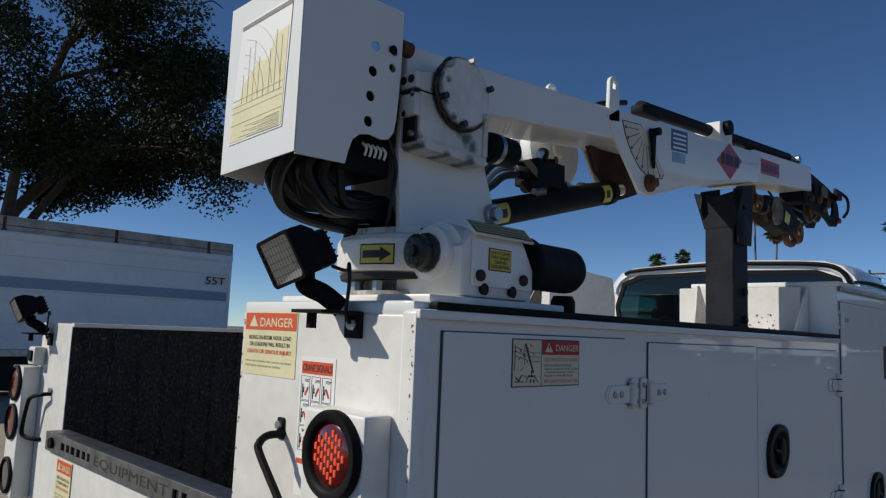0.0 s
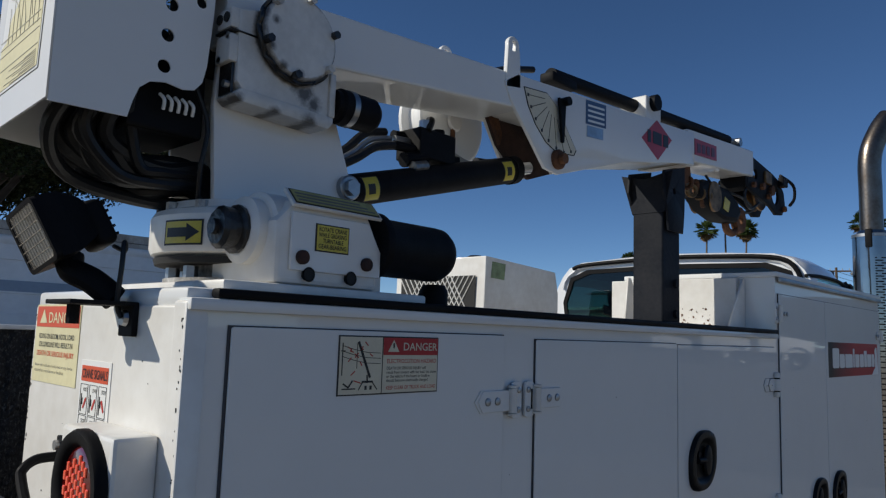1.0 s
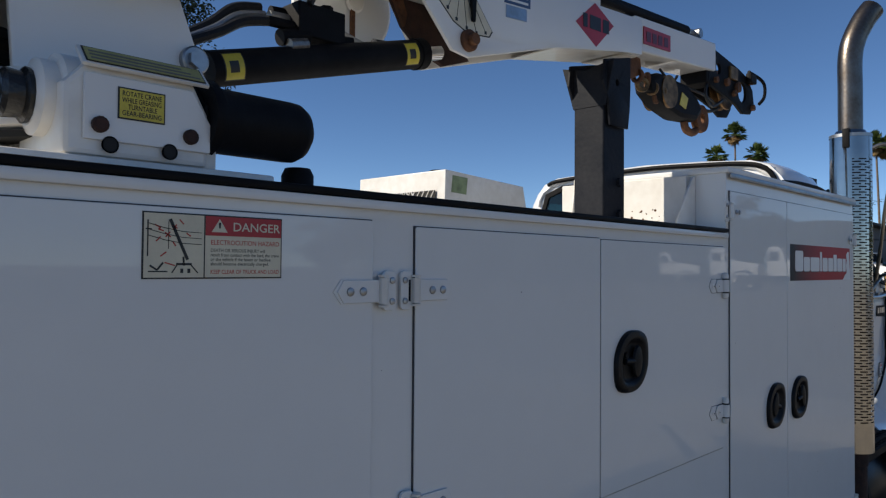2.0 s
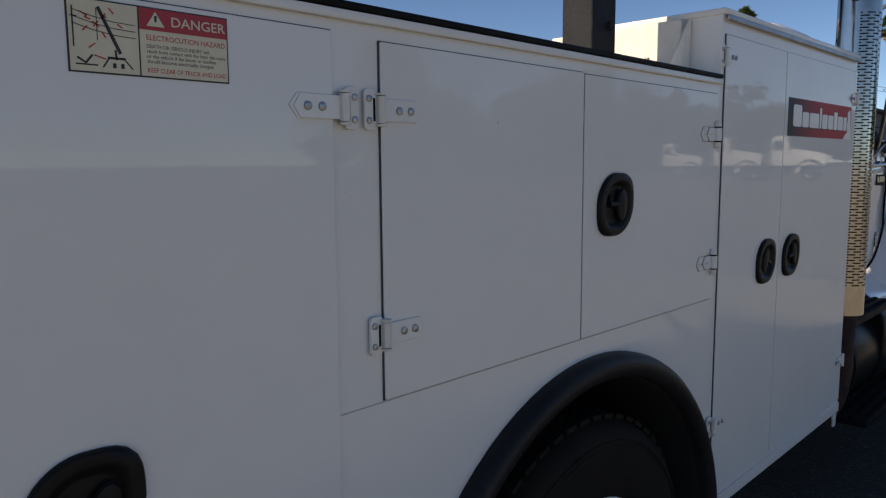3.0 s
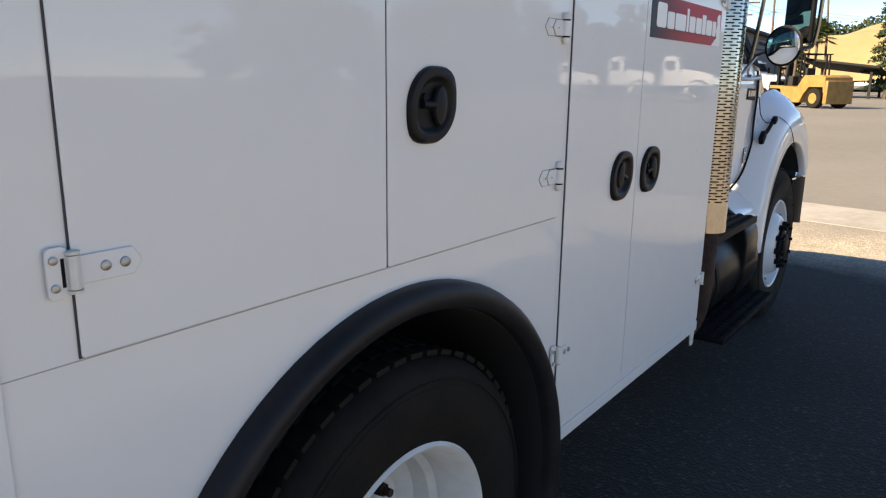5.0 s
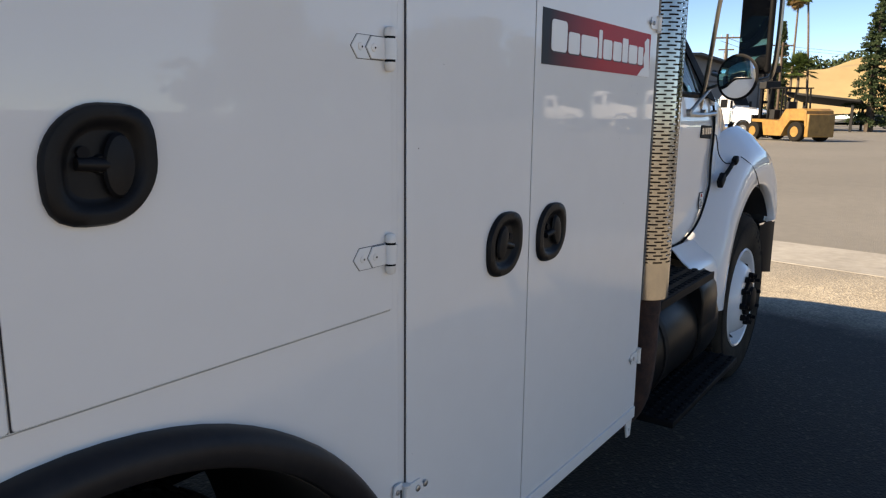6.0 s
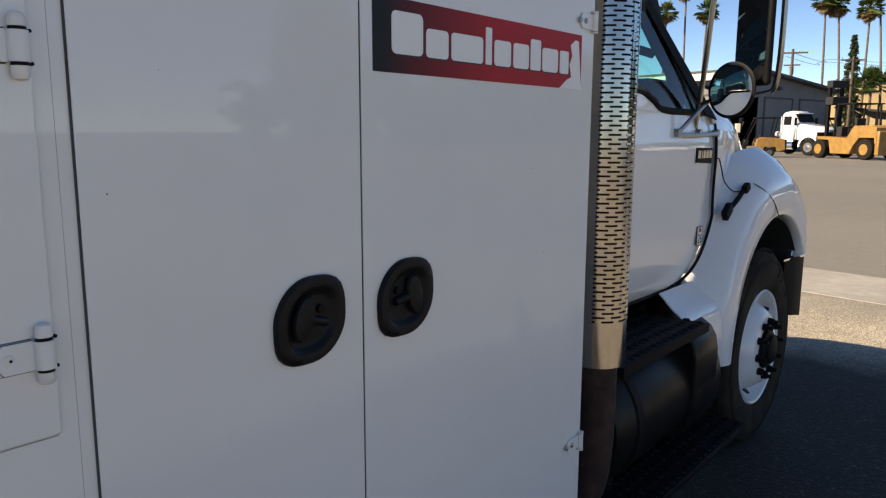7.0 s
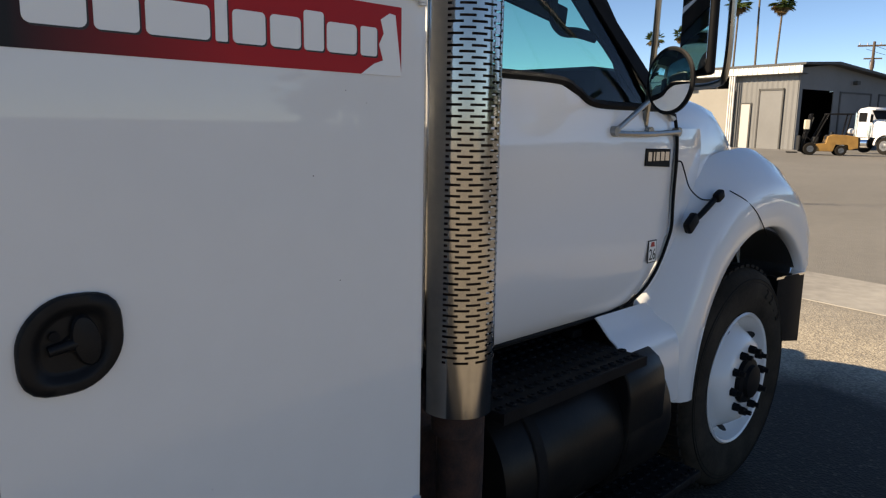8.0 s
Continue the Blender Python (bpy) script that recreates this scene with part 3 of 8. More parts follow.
def latch(d, x, z, r=0.077, turn=20.0):
    """A black T-handle latch: a dished rounded housing, a T grip in it, and a key barrel."""
    def ring(scale, y):
        pts = []
        for k in range(36):
            a = 2 * math.pi * k / 36
            c_, s_ = math.cos(a), math.sin(a)
            p_ = 3.6 if c_ * s_ > 0 else 1.85
            q = (abs(c_) ** p_ + abs(s_) ** p_) ** (-1 / p_)
            pts.append((x + scale * q * r * math.cos(a), y, z + scale * q * r * math.sin(a)))
        return pts
    rows = [ring(1.0, -0.0022), ring(1.0, -0.009), ring(0.96, -0.014), ring(0.80, -0.0155), ring(0.70, -0.0135), ring(0.64, -0.005), ring(0.55, -0.0035)]
    b = loft(rows, close_u=True)
    b.faces.new(b.verts[-36:])
    h = part("latch", b, LATCH, d, "black dished T-handle latch", smooth=50)
    c, s = math.cos(radians(turn)), math.sin(radians(turn))
    grip = bmesh.new()
    rod((x, -0.003, z), (x, -0.010, z), 0.014, 0.011, 14, grip)
    g2 = lathe([(0.0, -0.012), (0.010, -0.0115), (0.019, -0.009), (0.021, -0.004), (0.016, 0.0), (0.0, 0.001)], (0, 0, 0), 'Y', 24)
    moved(g2, Matrix.Translation((x + 0.020 * c, -0.006, z - 0.020 * s)) @ Matrix.Rotation(radians(turn), 4, 'Y') @ Matrix.Diagonal((1.0, 1.15, 2.0, 1)))
    part("grip", join(grip, join(rod((x - 0.034 * c, -0.008, z + 0.034 * s), (x + 0.02 * c, -0.009, z - 0.02 * s), 0.008, 0.010, 14), g2)), LATCH, h)
    part("key_barrel", lathe([(0.008, -0.003), (0.008, -0.010), (0.0, -0.0105)], (x - 0.024 * c, 0, z + 0.016), seg=12), BLACKPAINT, h)
    return h


d1 = comp_door(*DOORS[0], gap_left=0.003, gap_right=0.0003)
d2 = comp_door(*DOORS[1], gap_left=0.0019, gap_right=0.0007)
d3 = comp_door(*DOORS[2], gap_left=0.0007, gap_right=-0.001)
d4 = comp_door(2.257, 2.757, BOT + 0.045, FTOP - 0.07, gap_left=0.0022, gap_right=0.002)
d5 = comp_door(2.761, XF - 0.012, BOT + 0.045, FTOP - 0.07, gap_left=0.002, gap_right=0.002)
hinge(d1, 0.800, 1.722, -1)
part("hinge_pad", plate([(0.722, 1.702), (0.75, 1.702), (0.762, 1.722), (0.75, 1.742), (0.722, 1.742), (0.706, 1.722)], -0.0045, -0.002), WHITE, d1)
hinge(d2, 0.892, 1.722, 1), hinge(d2, 0.896, 1.337, 1)
for z in (1.712, 1.331):
    h = part("hinge", plate([(2.186, z - 0.0195), (2.149, z - 0.0195), (2.136, z), (2.149, z + 0.0195), (2.186, z + 0.0195)], -0.008, -0.0045, bevel=0.001), WHITE, d3)
    part("hinge_pad", plate([(2.184, z - 0.0205), (2.116, z - 0.0205), (2.100, z), (2.116, z + 0.0205), (2.184, z + 0.0205)], -0.0045, -0.0018, bevel=0.001), WHITE, d3)
    part("pad_edge", plate([(2.184, z - 0.0215), (2.1155, z - 0.0215), (2.099, z), (2.1155, z + 0.0215), (2.184, z + 0.0215)], -0.0026, -0.0018), GAP, d3)
    part("strap_edge", plate([(2.184, z - 0.0203), (2.1485, z - 0.0203), (2.1352, z), (2.1485, z + 0.0203), (2.184, z + 0.0203)], -0.0052, -0.0043), GAP, d3)
    part("hinge_barrel", rod((2.197, -0.010, z - 0.0185), (2.197, -0.010, z + 0.0185), 0.0125, seg=16), WHITE, d3, smooth=40)
    for e in (-1, 1):
        part("barrel_ring", rod((2.197, -0.010, z + e * 0.0185), (2.197, -0.010, z + e * 0.0225), 0.0100, seg=16), BLACK, d3)
        part("barrel_cap", lathe([(0.0105, -e * 0.0075), (0.0105, e * 0.003), (0.008, e * 0.008), (0.004, e * 0.0095), (0.0, e * 0.0098)], (2.197, -0.010, z + e * 0.0305), 'Z', 16), WHITE_OLD, d3, smooth=40)
        part("pin_hole", rod((2.2125, -0.0062, z + e * 0.0195), (2.2125, -0.0026, z + e * 0.0195), 0.0025, seg=8), BLACK, d3)
    for x in (2.124, 2.155):
        y = -0.0045 if x < 2.13 else -0.008
        part("rivet", lathe([(0.0075, y + 0.0005), (0.0068, y - 0.0012), (0.003, y - 0.0018), (0.0, y - 0.0018)], (x, 0, z), seg=14), WHITE_OLD, d3)
        part("rivet_hole", rod((x + 0.002, y - 0.0022, z - 0.0005), (x + 0.002, y - 0.0015, z - 0.0005), 0.002, seg=8), BLACK, d3)
hinge(d4, 2.254, 1.945, 1, 0.028), hinge(d4, 2.254, 0.80, 1, 0.045)
hinge(d5, XF - 0.028, 1.895, -1, 0.05, False), hinge(d5, XF - 0.028, 0.745, -1, 0.05, False)
latch(d1, 0.382, 1.197), latch(d3, 1.637, 1.53, 0.077, 4), latch(d4, 2.630, 1.289, 0.077, 196), latch(d5, 2.871, 1.289, 0.077, -10)
# seams under the doors
part("seam", box(0.792, 2.21, 0.0025, 0.0045, 1.2125, 1.2138), SEAM, body)
part("seam", box(0.7862, 0.7872, 0.0025, 0.0045, 0.52, 1.21), GALV, body)

# chips and specks in the paint
rng = random.Random(5)
bm = bmesh.new()
for k in range(16):
    x, z = rng.uniform(0.3, 3.5), rng.uniform(0.75, 1.8)
    rod((x, -0.0024, z), (x, -0.0030, z), rng.uniform(0.0006, 0.0013), seg=6, bm=bm)
tagged(part("chipped_paint", bm, RUSTHUB, body), kind="stuff")

# wheel arch flare and liner
def sweep_arc(profile, c, a0, a1, n=48):
    rows = []
    for k in range(n + 1):
        a = a0 + (a1 - a0) * k / n
        rows.append([(c[0] + r * math.cos(a), y, c[1] + r * math.sin(a)) for r, y in profile])
    return loft(rows)
flare = sweep_arc([(0.693, 0.006), (0.693, -0.012), (0.688, -0.026), (0.678, -0.036), (0.666, -0.041), (0.652, -0.040), (0.637, -0.033), (0.631, -0.022), (0.629, 0.03)], (AX, AZ), radians(-12), radians(192))
part("fender_flare", solid(flare, 0.004), FLARE, body, "black moulded rubber fender flare round the wheel arch", smooth=60)
part("wheel_well", solid(sweep_arc([(0.632, 0.0), (0.64, 0.55)], (AX, AZ), radians(-20), radians(200)), 0.004), DARK, body, "near-black liner of the wheel well", smooth=60)
part("mud_flap", box(AX + 0.632, AX + 0.645, 0.0, 0.5, 0.39, 0.72), FLARE, body)

# rear face: tail lamp box, lamp, decals, grab handle
TLY, TLZ = 0.122, 1.633
part("lamp_box", box(0.102, XR, 0.047, 0.215, 1.10, 1.703, 0.006), WHITE_OLD, body)
tl = part("tail_lamp", lathe([(0.0735, 0.002), (0.0735, -0.008), (0.070, -0.013), (0.059, -0.013), (0.053, -0.008), (0.050, 0.0)], (0.100, TLY, TLZ), 'X', 40), BLACK, body, "round red tail lamp in a black rubber grommet", smooth=50)
part("lens", lathe([(0.052, -0.004), (0.046, -0.0075), (0.0, -0.0085)], (0.100, TLY, TLZ), 'X', 32), REDLENS, tl, "red faceted lens")
# Brighter red cells paint the lens facets that catch the sun.
bm = bmesh.new()
for i in range(-4, 5):
    for j in range(-2, 3):
        u, v = i * 0.0092, j * 0.0185 + (0.0062 if i % 3 == 0 else -0.0062 if i % 3 == 1 else 0.0)
        if math.hypot(u, v) < 0.040:
            box(0.0902, 0.0935, TLY + u - 0.0036, TLY + u + 0.0036, TLZ + v - 0.0072, TLZ + v + 0.0052, 0.0012, bm=bm, seg=1)
tagged(part("lit_facet_pattern", bm, REDBRIGHT, tl), kind="stuff")
part("lamp_box", box(0.102, XR, 0.05, 0.21, 0.85, 1.09, 0.006), WHITE_OLD, body)

g = part("grab_handle", pipe([(XR, 0.362, 1.634), (0.125, 0.362, 1.633), (0.105, 0.357, 1.622), (0.10, 0.347, 1.605), (0.10, 0.276, 1.537), (0.10, 0.225, 1.485), (0.115, 0.215, 1.470), (XR, 0.212, 1.468)], 0.0075, 10), BLACKPAINT, body, "black bent-rod grab handle")
part("handle_lug", moved(box(-0.004, 0.0, -0.011, 0.011, -0.025, 0.016, 0.004), Matrix.Translation((XR, 0.371, 1.648))), BLACKPAINT, g)
part("handle_bolt", rod((XR - 0.011, 0.372, 1.650), (XR - 0.003, 0.372, 1.650), 0.008, seg=8), GALV, g)

# paint chips along the edges of the rear panel
def paint_chips():
    rng = random.Random(31)
    bm = bmesh.new()
    spots = [(XR - 0.0017, 0.0035 + 0.006 * rng.random(), rng.uniform(1.60, 1.85), 0.0016) for _ in range(20)]
    spots += [(XR - 0.0002, 0.541 - 0.006 * rng.random() ** 2, rng.uniform(1.25, 1.86), 0.0024) for _ in range(34)]
    spots += [(XR - 0.0002, rng.uniform(0.03, 0.53), rng.uniform(1.45, 1.85), 0.0014) for _ in range(14)]
    for x, y, z, r in spots:
        r *= rng.uniform(0.5, 1.2)
        tall, a0 = rng.uniform(0.8, 2.4), rng.uniform(0, 6)
        vs = [bm.verts.new((x, y + r * rng.uniform(0.5, 1) * math.cos(a0 + 1.05 * k), z + r * tall * rng.uniform(0.5, 1) * math.sin(a0 + 1.05 * k))) for k in range(6)]
        bm.faces.new(vs)
    return solid(bm, 0.0005)
tagged(part("paint_chip", paint_chips(), INK, body, smooth=0), kind="stuff")

# left compartment, seen past the open cargo bed
LX, LY0, LY1, LTOP = 0.29, 2.0, 2.36, 1.818
part("left_compartment", box(LX, XF, LY0 + 0.02, LY1, BOT, LTOP, 0.004), WHITE_OLD, body)
bm = bmesh.new()
n, m = 150, 34
rngl = random.Random(8)
rows = []
for i in range(n + 1):
    x = LX + 0.002 + (XS - LX) * i / n
    rib = 0.004 * (1 if (i % 8) < 4 else -1)
    rows.append([(x, LY0 + 0.012 + rib + rngl.uniform(-0.003, 0.003), 0.9 + (LTOP - 0.012 - 0.9) * j / m) for j in range(m + 1)])
loft(rows, bm)
part("bed_liner", bm, LINER, body, "black rough sprayed liner on the inner wall of the cargo bed", smooth=0)
part("liner_edge", box(LX, XS, LY0, LY0 + 0.024, LTOP - 0.012, LTOP + 0.004, 0.003), WHITE_OLD, body)
part("cargo_floor", box(0.25, XF, 0.545, LY0 + 0.02, 0.93, 0.95), LINER, body)
part("bulkhead", box(XF - 0.02, XF, 0.55, LY0 + 0.02, 0.93, 1.84), WHITE_OLD, body)
part("lamp_box", box(0.225, LX, 2.325, 2.47, 1.14, 1.642, 0.006), WHITE_OLD, body)
for z in (1.575, 1.425, 1.22):
    t2 = part("tail_lamp", lathe([(0.070, 0.002), (0.070, -0.008), (0.062, -0.012), (0.058, -0.004)], (0.224, 2.398, z), 'X', 28), BLACK, body)
    part("lens", lathe([(0.058, -0.004), (0.04, -0.008), (0.0, -0.009)], (0.224, 2.398, z), 'X', 24), REDLENS if z > 1.3 else LAMPGLASS, t2)
part("marker_lamp", box(LX - 0.045, LX, 2.285, 2.36, 1.652, 1.722, 0.008), WHITE_OLD, body)
part("marker_lens", box(LX - 0.053, LX - 0.045, 2.297, 2.347, 1.666, 1.708, 0.004), BLACK, body)
g = part("grab_handle", pipe([(LX, 2.185, 1.548), (LX - 0.03, 2.19, 1.546), (LX - 0.045, 2.26, 1.53), (LX - 0.05, 2.285, 1.50), (LX - 0.05, 2.32, 1.40), (LX - 0.04, 2.31, 1.375), (LX - 0.02, 2.27, 1.37), (LX, 2.25, 1.37)], 0.0075, 10), BLACKPAINT, body, "black bent-rod grab handle")
part("handle_bolt", rod((LX - 0.011, 2.18, 1.562), (LX, 2.18, 1.562), 0.010, seg=8), GALV, g)

# tailgate with a steel top bar and cut-out lettering shown as slots
part("tailgate", box(0.205, 0.235, 0.56, 1.99, 0.95, 1.40, 0.004), WHITE_OLD, body)
slots = []
rngs = random.Random(11)
y = 0.72
while y < 1.72:
    w = rngs.choice((0.022, 0.028, 0.034))
    if not 0.89 < y + w / 2 < 1.435:
        slots.append([(y, 1.413), (y + w, 1.413), (y + w, 1.437), (y, 1.437)])
    y += w + (0.016 if rngs.random() < 0.85 else 0.055)
part("tailgate_bar", plate([(0.56, 1.395), (1.86, 1.395), (1.86, 1.456), (0.56, 1.456)], 0.190, 0.198, holes=slots, axis='X', bevel=0.001), STEEL, body, "worn bare steel bar with cut-out slots", smooth=0)
part("lettering", text_bm("EQUIPMENT", 0.040, Matrix.Translation((0.1895, 1.412, 1.411)) @ pose(0, 0, 0, 90, 0, -90), 0.50, False), DARK, body, "dark cut-out letters", smooth=0)
part("tailgate_bar_top", box(0.198, 0.26, 0.56, 1.86, 1.448, 1.456, 0.002), STEEL, body)
part("bar_backing", box(0.199, 0.203, 0.57, 1.85, 1.40, 1.447), DARK, body)
part("pivot_bolt", rod((0.18, 1.79, 1.425), (0.19, 1.79, 1.425), 0.018, seg=12), BLACKPAINT, body)
part("bed_step_bumper", box(-0.02, 0.20, 0.1, 2.3, 0.62, 0.72, 0.006), BLACKPAINT, body)


def danger_rear(y0, y1, z0, z1, x):
    """Cream-yellow warning decal with a red heading, on a face that looks to -x. y1 is its starting edge."""
    w, h = y1 - y0, z1 - z0
    d = part("danger_decal", plate([(y0, z0), (y1, z0), (y1, z1), (y0, z1)], x - 0.0012, x, axis='X'), PALEYELLOW, body, "yellow warning decal with a red DANGER heading", smooth=0)
    part("heading", plate([(y0 + 0.003, z1 - 0.29 * h), (y1 - 0.003, z1 - 0.29 * h), (y1 - 0.003, z1 - 0.003), (y0 + 0.003, z1 - 0.003)], x - 0.0018, x - 0.0013, axis='X'), ORANGE, d, smooth=0)
    part("lettering", text_bm("DANGER", 0.155 * h * 1.25, rear_plane(x - 0.0022, y1 - 0.3 * w, z1 - 0.235 * h), 0.62 * w, True), PALEYELLOW, d, smooth=0)
    part("triangle", plate([(y1 - 0.10 * w, z1 - 0.24 * h), (y1 - 0.27 * w, z1 - 0.24 * h), (y1 - 0.185 * w, z1 - 0.06 * h)], x - 0.0024, x - 0.0019, axis='X'), PALEYELLOW, d, smooth=0)
    lines = (("RIDING ON BOOM, HOOK, LOAD", 0.44, INK, 0.80), ("OR LOADLINE WILL RESULT IN", 0.545, INK, 0.76), ("DEATH OR SERIOUS INJURY", 0.66, ORANGE, 0.84))
    for words, v, ink, ww in lines:
        part("lettering", text_bm(words, 0.09 * h, rear_plane(x - 0.0019, y1 - (1 - ww) / 2 * w, z1 - v * h), ww * w, True), ink, d, smooth=0)
    for words, v, ww in (("Never ride on boom, hook, load or any device", 0.80, 0.86), ("attached to crane boom or loadline.", 0.87, 0.68)):
        part("lettering", text_bm(words, 0.055 * h, rear_plane(x - 0.0019, y1 - 0.06 * w, z1 - v * h), ww * w, False), PALEINK, d, smooth=0)
    return d


danger_rear(0.337, 0.534, 1.739, 1.868, XR)
danger_rear(1.62, 1.76, 1.24, 1.38, 0.203)

# crane hand signal chart
y0, y1, z0, z1 = 0.207, 0.318, 1.53, 1.784
sg = part("signal_chart_decal", plate([(y0, z0), (y1, z0), (y1, z1), (y0, z1)], XR - 0.0012, XR, axis='X'), WHITEDECAL, body, "white decal of crane hand signals with an orange heading", smooth=0)
part("heading", plate([(y0 + 0.008, z1 - 0.031), (y1 - 0.006, z1 - 0.031), (y1 - 0.006, z1 - 0.008), (y0 + 0.008, z1 - 0.008)], XR - 0.0018, XR - 0.0013, axis='X'), ORANGE, sg, smooth=0)
part("lettering", text_bm("CRANE SIGNALS", 0.019, rear_plane(XR - 0.0022, y1 - 0.009, z1 - 0.026), 0.092, True), INK, sg, smooth=0)
part("heading", plate([(y0 + 0.008, 1.588), (y1 - 0.004, 1.588), (y1 - 0.004, 1.597), (y0 + 0.008, 1.597)], XR - 0.0018, XR - 0.0013, axis='X'), ORANGE, sg, smooth=0)
WORDS = [["HOIST", "LOWER", "STOP"], ["STOP", "SWING", "TRAVEL"], ["RAISE", "", ""]]
rngc = random.Random(2)
for r_ in range(3):
    for c_ in range(3):
        yc, zt = y1 - 0.006 - c_ * 0.0335, z1 - 0.036 - r_ * 0.046
        fr = bmesh.new()
        for u0, v0, u1, v1 in ((0, 0, 0.028, 0.0007), (0, -0.044, 0.028, -0.0433), (0, -0.044, 0.0007, 0), (0.0273, -0.044, 0.028, 0), (0.004, -0.04, 0.0068, -0.014), (0.004, -0.03, 0.011, -0.027), (0.0085, -0.03, 0.0105, -0.02)):
            plate([(yc - u0, zt + v0), (yc - u1, zt + v0), (yc - u1, zt + v1), (yc - u0, zt + v1)], XR - 0.0018, XR - 0.0013, axis='X', bm=fr)
        part("signal_frame", fr, INK, sg, smooth=0)
        if WORDS[r_][c_]:
            part("lettering", text_bm(WORDS[r_][c_], 0.008, rear_plane(XR - 0.0018, yc - 0.011, zt - 0.010), 0.015, True), INK, sg, smooth=0)
        a = rngc.uniform(-0.6, 0.6)
        mk = plate([(-0.002, -0.008), (0.002, -0.008), (0.0025, 0.008), (0.0, 0.011), (-0.0025, 0.008)], XR - 0.0019, XR - 0.0013, axis='X')
        moved(mk, Matrix.Translation((0, yc - 0.018, zt - 0.028)) @ Matrix.Rotation(a, 4, 'X'))
        part("signal_mark", mk, REDINK, sg, smooth=0)

# electrocution warning sign on the first side door
x0, x1, z0, z1, yf = 0.398, 0.609, 1.745, 1.834, -0.0022
sign = part("hazard_sign", plate([(x0, z0), (x1, z0), (x1, z1), (x0, z1)], yf - 0.0012, yf), INK, d1, "cream electrocution hazard sign with red DANGER heading and drawing", smooth=0)
xm = x0 + 0.41 * (x1 - x0)
part("field", plate([(x0 + 0.002, z0 + 0.002), (xm - 0.001, z0 + 0.002), (xm - 0.001, z1 - 0.002), (x0 + 0.002, z1 - 0.002)], yf - 0.0017, yf - 0.0013), CREAM, sign, smooth=0)
part("field", plate([(xm + 0.001, z0 + 0.002), (x1 - 0.002, z0 + 0.002), (x1 - 0.002, z1 - 0.002), (xm + 0.001, z1 - 0.002)], yf - 0.0017, yf - 0.0013), CREAM, sign, smooth=0)
part("heading", plate([(xm + 0.001, z1 - 0.029), (x1 - 0.002, z1 - 0.029), (x1 - 0.002, z1 - 0.002), (xm + 0.001, z1 - 0.002)], yf - 0.0023, yf - 0.0018), RED, sign, smooth=0)
part("lettering", text_bm("DANGER", 0.0175, side_plane(xm + 0.042, yf - 0.0028, z1 - 0.0215), 0.077, True), CREAM, sign, smooth=0)
part("triangle", plate([(xm + 0.010, z1 - 0.024), (xm + 0.034, z1 - 0.024), (xm + 0.022, z1 - 0.0055)], yf - 0.0028, yf - 0.0023), CREAM, sign, smooth=0)
part("exclamation_mark", plate([(xm + 0.0208, z1 - 0.0185), (xm + 0.0232, z1 - 0.0185), (xm + 0.0238, z1 - 0.0105), (xm + 0.0202, z1 - 0.0105)], yf - 0.0032, yf - 0.0028), INK, sign, smooth=0)
for words, v, size, ww, ink in (("ELECTROCUTION HAZARD", 0.0415, 0.0095, 0.110, REDINK), ("DEATH OR SERIOUS INJURY will", 0.0515, 0.0066, 0.086, INK), ("result from contact with the load, the crane", 0.0578, 0.0066, 0.110, INK),
                                 ("or the vehicle if the boom or loadline", 0.0641, 0.0066, 0.096, INK), ("should become electrically charged.", 0.0704, 0.0066, 0.093, INK), ("KEEP CLEAR OF TRUCK AND LOAD", 0.0822, 0.0082, 0.110, REDINK)):
    part("lettering", text_bm(words, size, side_plane(xm + 0.009, yf - 0.0018, z1 - v), ww, True), ink, sign, smooth=0)
draw = bmesh.new()
def stroke(pts, w, target):
    for (u0, v0), (u1, v1) in zip(pts, pts[1:]):
        d = math.hypot(u1 - u0, v1 - v0)
        nx, nz = -(v1 - v0) / d * w / 2, (u1 - u0) / d * w / 2
        plate([(x0 + u0 + nx, z0 + v0 + nz), (x0 + u0 - nx, z0 + v0 - nz), (x0 + u1 - nx, z0 + v1 - nz), (x0 + u1 + nx, z0 + v1 + nz)], yf - 0.0022, yf - 0.0017, bm=target)
for v in (0.074, 0.066, 0.058):
    stroke([(0.006, v), (0.03, v - 0.006), (0.055, v - 0.010), (0.082, v - 0.011)], 0.0009, draw)
stroke([(0.007, 0.078), (0.007, 0.030)], 0.0016, draw)
stroke([(0.004, 0.066), (0.012, 0.066)], 0.0014, draw)
stroke([(0.037, 0.080), (0.062, 0.026)], 0.0042, draw)
stroke([(0.035, 0.078), (0.035, 0.040)], 0.0008, draw)
stroke([(0.056, 0.03), (0.057, 0.018)], 0.0025, draw)
stroke([(0.046, 0.020), (0.068, 0.020)], 0.003, draw)
stroke([(0.048, 0.020), (0.040, 0.008)], 0.0016, draw)
stroke([(0.066, 0.020), (0.077, 0.008)], 0.0016, draw)
stroke([(0.052, 0.011), (0.056, 0.011)], 0.006, draw)
stroke([(0.062, 0.011), (0.066, 0.011)], 0.006, draw)
stroke([(0.010, 0.018), (0.020, 0.012), (0.028, 0.022)], 0.0024, draw)
stroke([(0.008, 0.010), (0.034, 0.010)], 0.0018, draw)
tagged(part("drawing", draw, INK, sign, smooth=0), kind="stuff")
spark = bmesh.new()
